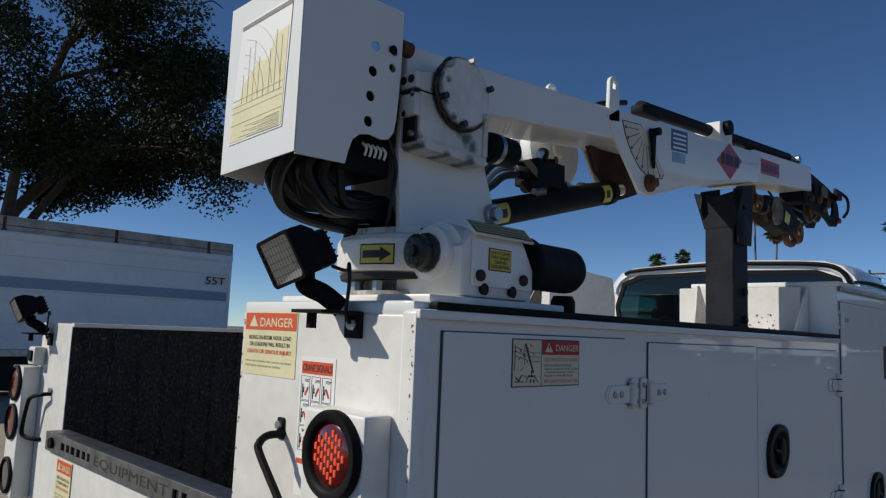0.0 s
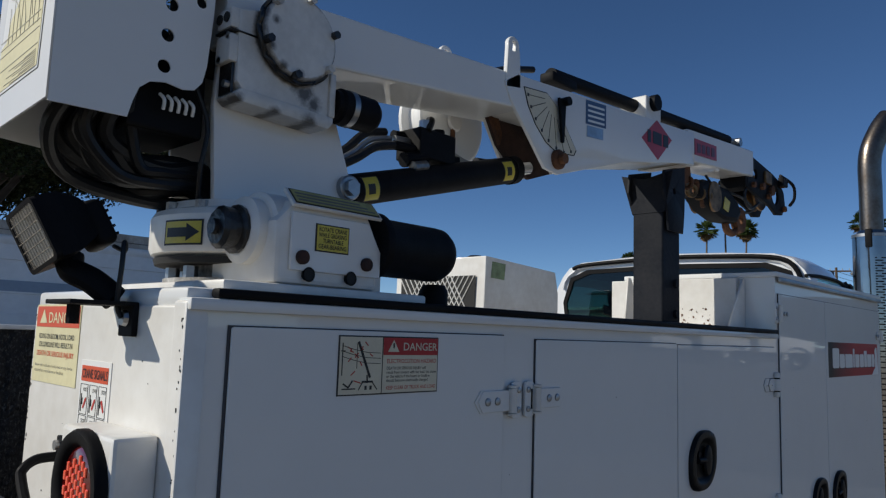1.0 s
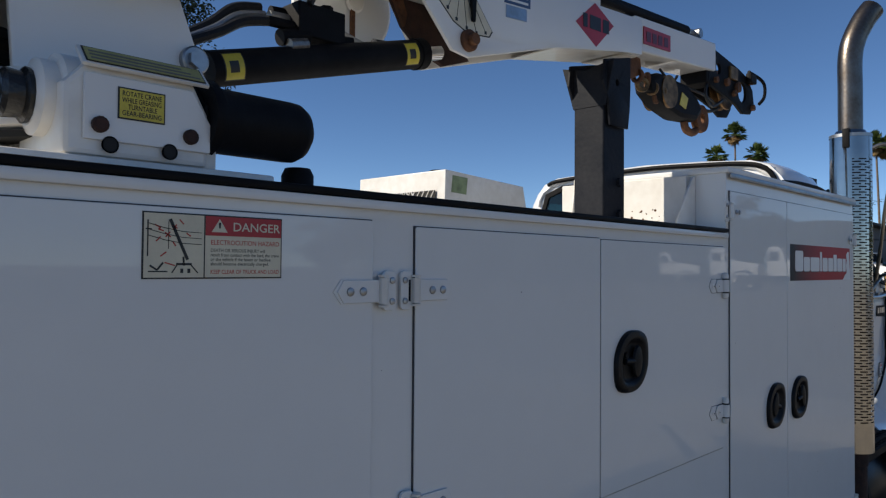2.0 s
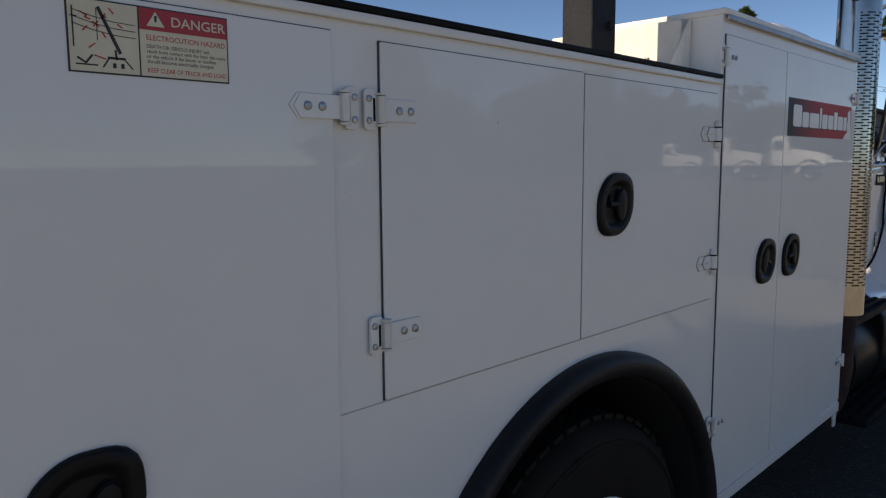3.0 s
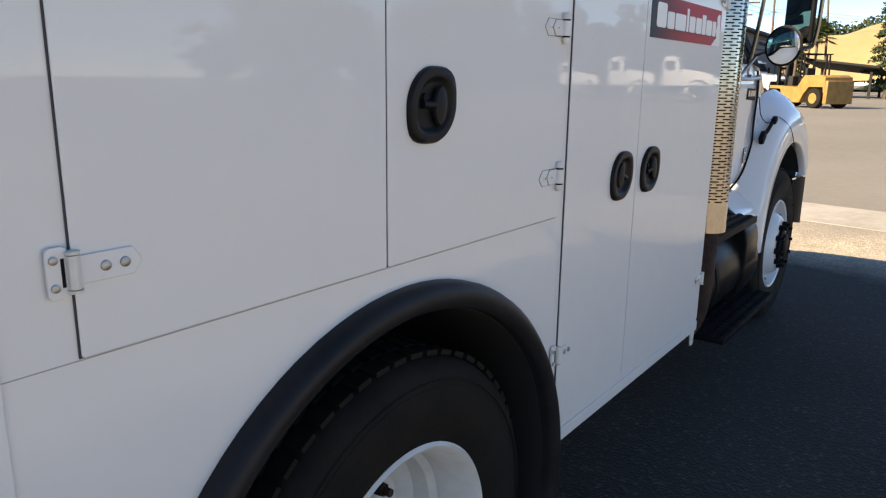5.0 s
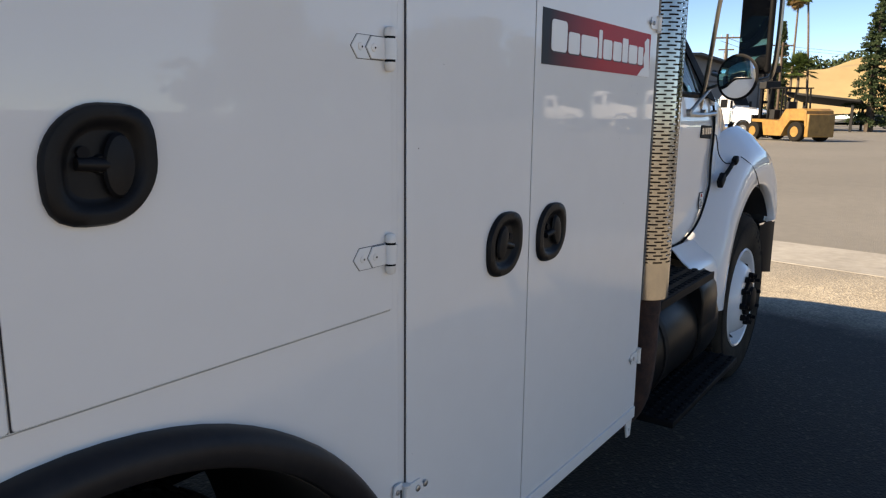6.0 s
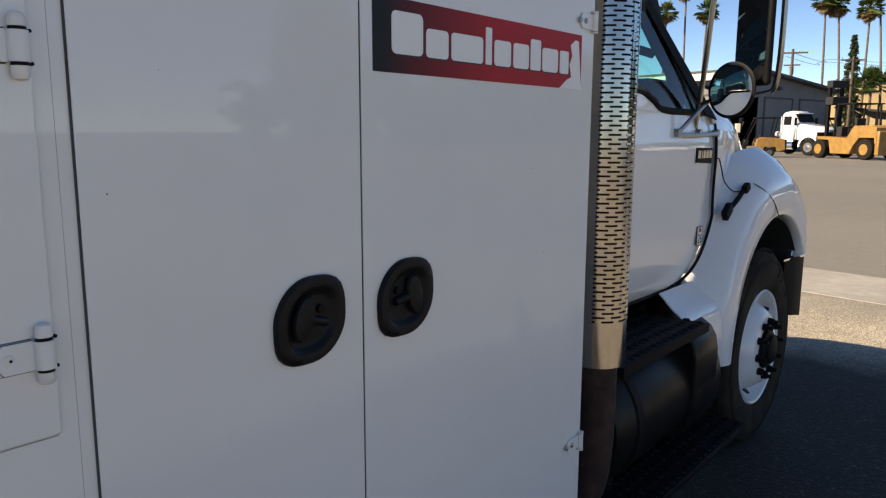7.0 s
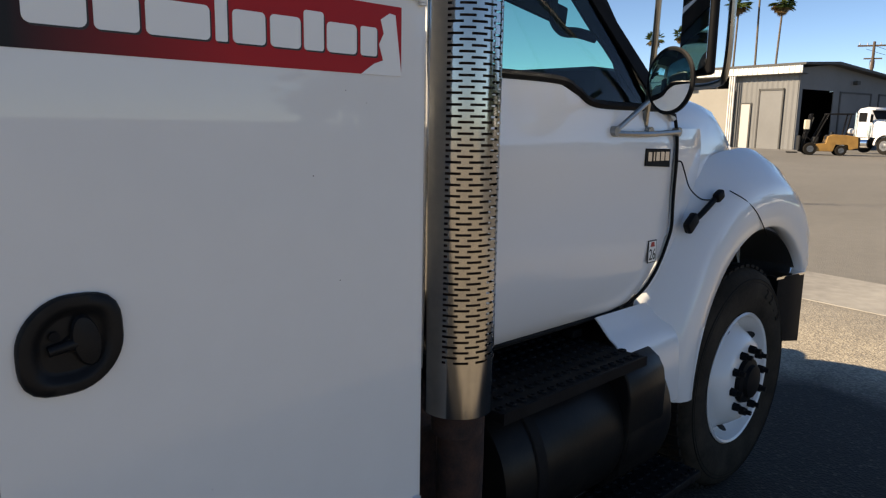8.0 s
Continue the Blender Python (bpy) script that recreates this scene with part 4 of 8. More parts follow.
for pts in ([(0.016, 0.072), (0.024, 0.068), (0.021, 0.066), (0.028, 0.064)], [(0.018, 0.050), (0.024, 0.056)], [(0.050, 0.080), (0.056, 0.074)], [(0.030, 0.062), (0.038, 0.056)], [(0.031, 0.056), (0.037, 0.063)], [(0.040, 0.072), (0.047, 0.068)], [(0.041, 0.066), (0.046, 0.073)],
            [(0.041, 0.050), (0.045, 0.044)], [(0.060, 0.062), (0.066, 0.058)], [(0.024, 0.030), (0.032, 0.036)], [(0.030, 0.022), (0.044, 0.018)]):
    stroke(pts, 0.0016, spark)
tagged(part("spark_symbol", spark, REDINK, sign, smooth=0), kind="stuff")

# red and black brand decal on the front door, its word as plain blocks
x0, x1, z0, z1 = 2.790, 3.534, 1.722, 1.858
dec = part("brand_decal", plate([(x0, z0), (x1, z0), (x1, z1), (x0, z1)], yf - 0.001, yf), RED, d5, "red decal fading to black with a pale word, one end peeling", smooth=0)
fade = bpy.data.materials.new("red_black_fade_film")
fade.use_nodes = True
nt = fade.node_tree
tc = nt.nodes.new("ShaderNodeTexCoord")
sp = nt.nodes.new("ShaderNodeSeparateXYZ")
mr = nt.nodes.new("ShaderNodeMapRange")
mr.inputs["From Min"].default_value, mr.inputs["From Max"].default_value = 2.82, 3.16
rp = nt.nodes.new("ShaderNodeValToRGB")
rp.color_ramp.elements[0].color, rp.color_ramp.elements[1].color = (0.012, 0.011, 0.012, 1), (0.40, 0.014, 0.018, 1)
nt.links.new(tc.outputs["Object"], sp.inputs[0]), nt.links.new(sp.outputs[0], mr.inputs["Value"]), nt.links.new(mr.outputs[0], rp.inputs[0])
nt.links.new(rp.outputs[0], nt.nodes["Principled BSDF"].inputs["Base Color"])
nt.nodes["Principled BSDF"].inputs["Roughness"].default_value = 0.45
nt.nodes["Principled BSDF"].inputs["Specular IOR Level"].default_value = 0.2
dec.data.materials[0] = fade
# the word: nine pale blocks of the letters' sizes
LETTERS = ((2.838, 0.072, 0.078), (2.918, 0.056, 0.055), (2.982, 0.088, 0.055), (3.078, 0.018, 0.078), (3.104, 0.052, 0.055), (3.164, 0.052, 0.055), (3.222, 0.036, 0.070), (3.264, 0.058, 0.055), (3.330, 0.034, 0.055))
for shift, dy, m_ in ((0.003, 0.0005, INK), (0.0, 0.001, WHITEDECAL)):
    for lx, lw, lh in LETTERS:
        part("letter_block", plate(rounded(2.838 + (lx - 2.838) * 1.2 + shift, 2.838 + (lx - 2.838) * 1.2 + lw * 1.2 + shift, 1.757 - shift, 1.757 + lh - shift, min(lw, lh) * 0.16, 4), yf - 0.0014 - dy, yf - 0.001), m_, dec, smooth=0)
peel = [(3.534, 1.858), (3.534, 1.722), (3.43, 1.722), (3.462, 1.743), (3.485, 1.751), (3.475, 1.781), (3.487, 1.803), (3.479, 1.829), (3.502, 1.843), (3.517, 1.841)]
part("peeled_patch", plate(peel[1:], yf - 0.0020, yf - 0.0012), WHITEDECAL, dec, "white patch where the film is torn off", smooth=0)

# boom support post
post = thing("boom_support_post", (1.965, 0.29, TOP), "scuffed blue-black square steel post carrying the crane boom", "boom support")
part("column", box(1.90, 2.025, 0.237, 0.343, TOP + 0.012, 2.36, 0.005), BLUEBLACK, post)
part("foot_plate", box(1.88, 2.05, 0.215, 0.365, TOP + 0.0145, TOP + 0.026, 0.003), BLUEBLACK, post)
part("saddle_plate", plate([(1.885, 2.395), (2.035, 2.43), (2.035, 2.33), (2.03, 2.26), (2.02, 2.20), (1.915, 2.20), (1.905, 2.28), (1.875, 2.33)], 0.222, 0.230, holes=[circle(1.955, 2.335, 0.011, 12)], bevel=0.001), BLUEBLACK, post)
part("saddle_plate", plate([(1.885, 2.395), (2.035, 2.43), (2.035, 2.33), (2.03, 2.26), (1.915, 2.26), (1.875, 2.33)], 0.345, 0.353, bevel=0.001), BLUEBLACK, post)
part("saddle_web", plate([(0.23, 2.26), (0.345, 2.26), (0.385, 2.395), (0.30, 2.375), (0.20, 2.395)], 1.898, 1.906, axis='X'), BLUEBLACK, post)
part("saddle_bolt", rod((2.022, 0.29, 2.27), (2.045, 0.29, 2.27), 0.02, seg=6), BLUEBLACK, post)
for z in (1.93, 2.03):
    part("post_bolt", rod((1.985, 0.226, z), (1.985, 0.237, z), 0.014, seg=6), BLUEBLACK, post)

# gusset and panel between post and tower
def rust_specks():
    rng = random.Random(9)
    bm = bmesh.new()
    for k in range(60):
        y, z = 0.20 + 0.16 * rng.random(), TOP + 0.018 + 0.07 * rng.random() ** 2
        rod((XS - 0.0302, y, z), (XS - 0.0308, y, z), rng.uniform(0.001, 0.0045), seg=6, bm=bm)
    return bm

part("gusset", plate([(2.085, TOP + 0.014), (2.23, TOP + 0.014), (2.23, 2.06), (2.215, 2.06)], 0.10, 0.106), WHITE_OLD, body)
part("gusset", plate([(2.06, TOP + 0.014), (2.22, TOP + 0.014), (2.10, 2.065), (2.085, 2.065)], 0.46, 0.466), WHITE_OLD, body)
tagged(part("rust_bloom", rust_specks(), RUST, body), kind="stuff")
part("tower_back_panel", box(XS - 0.03, XS - 0.002, 0.12, 0.60, TOP + 0.014, FTOP - 0.016, 0.003), WHITE_OLD, body)

# generator housing on the bed
gen = thing("generator", (2.9, 1.8, 1.9), "white sheet-metal generator housing with a mesh end panel", "generator")
GX0, GX1, GY0, GY1, GZ0, GZ1 = 2.53, 3.16, 1.52, 2.18, 1.852, 2.245
part("housing", plate([(GX0, GZ0), (GX1 + 0.03, GZ0), (GX1 + 0.03, GZ1 - 0.16), (GX1, GZ1 - 0.035), (GX0 + 0.01, GZ1)], GY0, GY1, bevel=0.006), WHITE_OLD, gen)
part("mesh_backing", box(GX0 - 0.002, GX0 - 0.0005, GY0 + 0.06, GY1 - 0.05, GZ0 + 0.03, GZ1 - 0.10), DARK, gen)
bm = bmesh.new()
for k in range(-8, 22):
    a = GY0 + 0.06 + k * 0.035
    for s in (1, -1):
        p0, p1 = Vector((GX0 - 0.004, a, GZ0 + 0.03)), Vector((GX0 - 0.004, a + s * 0.17, GZ1 - 0.10))
        if GY0 + 0.04 < min(p0.y, p1.y) and max(p0.y, p1.y) < GY1 - 0.03:
            rod(p0, p1, 0.0035, seg=5, bm=bm)
tagged(part("wire_mesh", bm, WHITE_OLD, gen, "white diamond wire mesh"), kind="stuff")
part("decal", plate([(GX0 + 0.05, GZ1 - 0.11), (GX0 + 0.16, GZ1 - 0.115), (GX0 + 0.17, GZ1 - 0.03), (GX0 + 0.06, GZ1 - 0.025)], GY0 - 0.002, GY0 - 0.0005), mat("green_decal_film", (0.25, 0.32, 0.16), 0.4, var=0.5, scale=30), gen, smooth=0)
part("filler_cap", lathe([(0.05, 0.0), (0.05, 0.012), (0.03, 0.022), (0.0, 0.024)], (GX0 + 0.1, GY0 + 0.15, GZ1 - 0.006), 'Z', 20), BLACK, gen)

# small black valve cap on the compartment top
cap = thing("breather_cap", (0.72, 0.12, TOP), "black ribbed plastic cap on the compartment top", "cap")
part("cap_body", lathe([(0.028, 0.0), (0.028, 0.03), (0.022, 0.042), (0.0, 0.042)], (0.72, 0.12, TOP + 0.0145), 'Z', 18), BLACK, cap)

# work lamps
def work_lamp(name, label, place, yaw, pitch, roll=0):
    """A square halogen work lamp on a bent arm and an angle bracket, built at the origin facing -x."""
    t = thing(name, (0, 0, 0), label, "work lamp", "work lamps")
    tilt = pose(0, 0, 0.095, roll, pitch, yaw)
    def put(bm):
        return moved(bm, tilt)
    part("housing", put(loft([[(-0.018, s1 * 0.048, s2 * 0.044) for s1, s2 in ((-1, -1), (1, -1), (1, 1), (-1, 1))], [(0.010, s1 * 0.047, s2 * 0.043) for s1, s2 in ((-1, -1), (1, -1), (1, 1), (-1, 1))],
                              [(0.042, s1 * 0.032, s2 * 0.030) for s1, s2 in ((-1, -1), (1, -1), (1, 1), (-1, 1))], [(0.05, s1 * 0.026, s2 * 0.024) for s1, s2 in ((-1, -1), (1, -1), (1, 1), (-1, 1))]], close_u=True)), BLACK, t, smooth=20)
    part("rear_cap", put(box(0.044, 0.078, -0.027, 0.027, -0.044, 0.026, 0.011, seg=3)), BLACK, t)
    for k in range(5):
        part("cooling_rib", put(box(0.076, 0.081, -0.022, 0.022, -0.034 + 0.012 * k, -0.030 + 0.012 * k, 0.001)), BLACK, t)
    part("bezel", put(plate(rounded(-0.049, 0.049, -0.045, 0.045, 0.01), -0.026, -0.018, holes=[rounded(-0.043, 0.043, -0.039, 0.039, 0.008)], axis='X')), BLACK, t)
    part("reflector", put(loft([[(-0.019, s1 * 0.043, s2 * 0.039) for s1, s2 in ((-1, -1), (1, -1), (1, 1), (-1, 1))], [(0.012, s1 * 0.02, s2 * 0.018) for s1, s2 in ((-1, -1), (1, -1), (1, 1), (-1, 1))], [(0.016, s1 * 0.002, s2 * 0.002) for s1, s2 in ((-1, -1), (1, -1), (1, 1), (-1, 1))]], close_u=True)), SILVER, t)
    ribs = [[(-0.0225 - 0.0034 * abs(math.sin(math.pi * k / 4)), -0.043 + 0.086 * k / 40, z) for z in (-0.039, -0.026, -0.013, 0.0, 0.013, 0.026, 0.039)] for k in range(41)]
    part("lens", put(loft(ribs)), LAMPGLASS, t, "ribbed clear glass lens", smooth=0)
    for k in range(1, 6):
        part("lens_rib", put(box(-0.0272, -0.0262, -0.042, 0.042, -0.039 + 0.013 * k - 0.0006, -0.039 + 0.013 * k + 0.0006)), LAMPGLASS, t)
    part("swivel", pipe([(0.03, 0.0, 0.065), (0.03, -0.01, 0.045), (0.05, -0.035, 0.03), (0.075, -0.055, 0.006)], 0.0185, 12), BLACK, t)
    part("bracket", join(box(0.0, 0.085, -0.10, -0.01, -0.004, 0.002, 0.001), box(0.082, 0.0905, -0.10, -0.055, -0.045, 0.002, 0.002)), BLACKPAINT, t)
    part("bracket_bolt", rod((0.03, -0.03, -0.03), (0.03, -0.03, 0.0), 0.009, seg=8), BLACKPAINT, t)
    part("bracket_bolt", lathe([(0.012, 0.0), (0.01, -0.006), (0.0, -0.006)], (0.082, -0.077, -0.02), 'X', 10), GALV, t)
    part("cable", pipe([(0.09, -0.0, 0.085), (0.085, -0.05, 0.075), (0.075, -0.07, 0.085), (0.07, -0.08, 0.05), (0.07, -0.075, 0.0), (0.075, -0.08, -0.02)], 0.0035, 8), HOSE, t)
    t.matrix_basis = place
    return t


work_lamp("work_lamp", "square black halogen work lamp on a bracket above the rear panel", pose(0.0695, 0.235, 1.868), 6, -24, -14)
work_lamp("work_lamp", "square black work lamp on the far rear corner", pose(LX - 0.0905, 2.32, 1.775), 0, -22, -14)

# ---- telescopic crane ----
CX, CY = 0.43, 0.295
YN, YF = 0.212, 0.378            # near and far side of the boom
crane = thing("truck_crane", (CX, CY, TOP), "white telescopic truck crane with black hoses, stowed on its support post", "crane")
part("base_plate", box(0.235, 0.63, 0.05, 0.52, TOP + 0.0145, TOP + 0.030, 0.004), WHITE_OLD, crane)
part("pedestal", lathe([(0.150, 0.0), (0.150, 0.012), (0.115, 0.016), (0.112, 0.055), (0.135, 0.06)], (CX, CY, TOP + 0.030), 'Z', 48), GREASY, crane, "greasy grey turntable pedestal")
for k in range(10):
    a = 2 * math.pi * k / 10 + 0.2
    part("base_bolt", rod((CX + 0.134 * math.cos(a), CY + 0.134 * math.sin(a), TOP + 0.04), (CX + 0.134 * math.cos(a), CY + 0.134 * math.sin(a), TOP + 0.062), 0.012, seg=6), GALV, crane)
part("gear_ring", lathe([(0.13, 1.957), (0.155, 1.952), (0.172, 1.958), (0.176, 1.968), (0.176, 2.018), (0.170, 2.028), (0.155, 2.033), (0.150, 2.045), (0.10, 2.047)], (CX, CY, 0), 'Z', 64), WHITE_OLD, crane, "white turntable gear housing ring")
part("ring_gap", lathe([(0.165, 1.941), (0.168, 1.951)], (CX, CY, 0), 'Z', 48), DARK, crane)
for k in range(14):
    a = 2 * math.pi * k / 14
    part("ring_bolt", rod((CX + 0.158 * math.cos(a), CY + 0.158 * math.sin(a), 2.028), (CX + 0.158 * math.cos(a), CY + 0.158 * math.sin(a), 2.042), 0.010, seg=6), BLACKPAINT if k % 3 == 0 else GREASY, crane)

# swing-direction decal bent round the ring
def ring_patch(a0, a1, z0, z1, r, n=8):
    return loft([[(CX + r * math.cos(a0 + (a1 - a0) * k / n), CY + r * math.sin(a0 + (a1 - a0) * k / n), z) for z in (z0, z1)] for k in range(n + 1)])
ad = part("swing_arrow_decal", ring_patch(radians(186), radians(212), 1.967, 2.008, 0.1768), INK, crane, "yellow and black swing direction arrow decal")
part("field", ring_patch(radians(187), radians(211), 1.970, 2.005, 0.1773), YELLOW, ad)
part("arrow_shaft", ring_patch(radians(188.5), radians(203), 1.980, 1.995, 0.1778), INK, ad)
bm = bmesh.new()
pts = [(radians(202), 1.973), (radians(202), 2.002), (radians(210), 1.9875)]
bm.faces.new([bm.verts.new((CX + 0.1778 * math.cos(a), CY + 0.1778 * math.sin(a), z)) for a, z in pts])
part("arrow_head", bm, INK, ad)

# worm drive housing beside the ring
hy = 0.057
hous = part("worm_housing", plate([(0.318, 1.907), (0.520, 1.907), (0.520, 1.985), (0.495, 2.03), (0.47, 2.036), (0.352, 2.036), (0.318, 2.0)], hy, 0.24, bevel=0.008), WHITE_OLD, crane, "white cast worm drive housing")
part("front_cover", plate([(0.342, 1.928), (0.520, 1.928), (0.520, 1.97), (0.492, 2.016), (0.342, 2.016)], hy - 0.006, hy, bevel=0.002), WHITE, hous)
part("end_boss", lathe([(0.050, 0.0), (0.052, -0.012), (0.052, -0.030), (0.040, -0.036)], (0.334, 0.130, 1.988), 'X', 40), WHITE_OLD, hous)
part("end_boss_flange", lathe([(0.066, 0.03), (0.066, -0.01), (0.060, -0.014)], (0.338, 0.130, 1.985), 'X', 40), WHITE_OLD, hous)
part("end_cap", lathe([(0.037, -0.030), (0.038, -0.042), (0.031, -0.046), (0.033, -0.066), (0.026, -0.072), (0.012, -0.073), (0.012, -0.080), (0.0, -0.080)], (0.334, 0.130, 1.988), 'X', 14), GREASE, hous, "greasy black shaft end cap")
for x, z in ((0.362, 1.948), (0.488, 1.948)):
    part("cover_bolt", lathe([(0.011, -0.006), (0.011, -0.012), (0.008, -0.014), (0.0, -0.014)], (x, hy, z), 'Y', 14), RUSTHUB, hous)
for x, z in ((0.376, 1.923), (0.458, 1.923)):
    part("bolt_hole", lathe([(0.0115, -0.0075), (0.0095, -0.0075), (0.009, 0.004), (0.0, 0.004)], (x, hy, z), 'Y', 16), DARK, hous)
dl = part("grease_decal", plate([(0.385, 1.960), (0.450, 1.960), (0.450, 2.003), (0.385, 2.003)], hy - 0.0075, hy - 0.0065), INK, hous, "yellow greasing instruction decal", smooth=0)
part("field", plate([(0.387, 1.962), (0.448, 1.962), (0.448, 2.001), (0.387, 2.001)], hy - 0.0082, hy - 0.0077), YELLOW, dl, smooth=0)
for k, words in enumerate(("ROTATE CRANE", "WHILE GREASING", "TURNTABLE", "GEAR-BEARING")):
    part("lettering", text_bm(words, 0.0098, side_plane(0.390 + (0.008 if k == 2 else 0), hy - 0.0086, 1.9915 - k * 0.0088), 0.040 if k == 2 else 0.054, True), INK, dl, smooth=0)
tilt = Matrix.Translation((0.425, hy - 0.001, 2.040)) @ pose(0, 0, 0, 45, 0, 0)
d_ = part("sloping_decal", moved(box(-0.083, 0.083, -0.017, 0.017, 0, 0.001), tilt), INK, hous, "faded yellow decal with unreadable small print", smooth=0)
part("field", moved(box(-0.081, 0.081, -0.015, 0.015, 0.0011, 0.0016), tilt), mat("dull_yellow_film", (0.42, 0.38, 0.14), 0.5, var=0.3, scale=30), d_, smooth=0)
bm = bmesh.new()
for k in range(3):
    box(-0.076, 0.076 - 0.012 * k, -0.011 + k * 0.008, -0.0075 + k * 0.008, 0.0017, 0.002, 0, bm)
part("small_print", moved(bm, tilt), PALEINK, d_, smooth=0)
part("sloping_plate", moved(box(-0.088, 0.088, -0.02, 0.02, -0.006, -0.0003, 0.001), tilt), WHITE_OLD, hous)
part("swing_motor", lathe([(0.030, 0.0), (0.055, 0.0), (0.058, 0.012), (0.050, 0.02), (0.050, 0.15), (0.049, 0.165), (0.042, 0.178), (0.024, 0.192), (0.0, 0.194)], (0.520, 0.085, 1.985), 'X', 40), BLACK, crane, "matt black cylindrical swing motor cover", smooth=60)
part("motor_flange", plate([(0.06, 1.93), (0.165, 1.93), (0.165, 2.035), (0.10, 2.04), (0.06, 2.0)], 0.515, 0.527, axis='X', bevel=0.004), BLACK, crane)
part("motor_foot", box(0.518, 0.54, 0.07, 0.10, 1.902, 1.94, 0.003), WHITE_OLD, crane)

# mast
part("mast", plate([(0.302, 2.045), (0.588, 2.045), (0.590, 2.10), (0.528, 2.26), (0.52, 2.36), (0.298, 2.36), (0.290, 2.20)], YN + 0.004, YN + 0.016, bevel=0.002), WHITE, crane, "white tapered mast plate")
part("mast_plate", plate([(0.302, 2.045), (0.588, 2.045), (0.590, 2.10), (0.528, 2.26), (0.52, 2.36), (0.298, 2.36), (0.290, 2.20)], YF - 0.016, YF - 0.004, bevel=0.002), WHITE, crane)
part("mast_back", plate([(YN + 0.01, 2.045), (YF - 0.01, 2.045), (YF - 0.01, 2.32), (YN + 0.01, 2.32)], 0.44, 0.452, axis='X'), WHITE_OLD, crane)
part("pivot_bolt", join(lathe([(0.024, 0.0), (0.024, -0.012), (0.021, -0.014)], (0.572, YN + 0.004, 2.108), 'Y', 24), rod((0.572, YN - 0.02, 2.108), (0.572, YN - 0.008, 2.108), 0.016, seg=6)), GALV, crane)

# winch gearbox with its round cover
GY = 0.165
gb = part("winch_gearbox", plate([(0.300, 2.232), (0.316, 2.214), (0.476, 2.208), (0.488, 2.226), (0.490, 2.30), (0.465, 2.375), (0.385, 2.395), (0.336, 2.362), (0.296, 2.352)], GY, YN + 0.006, bevel=0.004), GEARPAINT, crane, "white winch gearbox streaked with black grease")
part("base_flange", plate([(0.292, 2.208), (0.304, 2.198), (0.480, 2.192), (0.490, 2.204), (0.490, 2.215), (0.306, 2.220)], GY - 0.006, YN + 0.004, bevel=0.003), GEARPAINT, gb)
part("side_lug", box(0.284, 0.300, GY + 0.002, YN, 2.318, 2.352, 0.003), GEARPAINT, gb)
part("side_lug", box(0.284, 0.300, GY + 0.002, YN, 2.262, 2.308, 0.003), GEARPAINT, gb)
part("parting_line", box(0.2825, 0.335, GY - 0.0012, YN, 2.3115, 2.3145, 0.0), GREASE, gb)
part("edge_flange", box(0.480, 0.4935, GY - 0.006, YN, 2.215, 2.295, 0.003), GEARPAINT, gb)
part("round_cover", lathe([(0.074, 0.004), (0.074, -0.016), (0.069, -0.021), (0.0, -0.023)], (0.405, GY, 2.332), 'Y', 48), COVERPAINT, gb, "round white cover plate with greasy rim")
part("cover_seal", lathe([(0.0755, -0.002), (0.0775, -0.007), (0.0755, -0.012)], (0.405, GY, 2.332), 'Y', 48, close=False), GREASE, gb, "black grease round the cover")
part("grease_bead", pipe([(0.405 + 0.0765 * math.cos(radians(a)), GY - 0.010 - 0.004 * math.sin(a * 0.31), 2.332 + 0.0765 * math.sin(radians(a))) for a in range(120, 335, 12)], 0.0042, 8), GREASE, gb, "thick black grease round the cover rim")
for a in (20, 80, 140, 200, 262, 325):
    part("cover_bolt", rod((0.405 + 0.070 * math.cos(radians(a)), GY - 0.032, 2.332 + 0.070 * math.sin(radians(a))), (0.405 + 0.070 * math.cos(radians(a)), GY - 0.015, 2.332 + 0.070 * math.sin(radians(a))), 0.0075, seg=6), GREASE if a in (20, 262, 200) else GREASY, gb)
# No recess here: a flat dark plate stands for the shade in the pocket.
part("pocket_shade", plate([(0.172, 2.212), (0.209, 2.212), (0.209, 2.272), (0.203, 2.285), (0.190, 2.290), (0.177, 2.285), (0.172, 2.272)], 0.2930, 0.2975, axis='X'), GREASE, gb, "flat dark plate standing in for a shaded pocket", smooth=0)
for y, z in ((0.180, 2.226), (0.200, 2.268), (0.176, 2.305)):
    part("block_bolt", rod((0.284, y, z), (0.2965, y, z), 0.0065, seg=8), GALV, gb)
for y in (0.180, 0.202):
    part("bolt_hole", rod((0.2815, y, 2.336), (0.2845, y, 2.336), 0.0085, seg=14), DARK, gb)
part("winch_motor", lathe([(0.028, 0.0), (0.028, 0.010), (0.033, 0.014), (0.033, 0.09), (0.026, 0.10), (0.0, 0.10)], (0.496, 0.176, 2.245), 'X', 28), BLACK, crane, "black winch motor")
part("motor_strap", lathe([(0.0342, 0.03), (0.0342, 0.042)], (0.496, 0.176, 2.245), 'X', 28), GALV, crane)

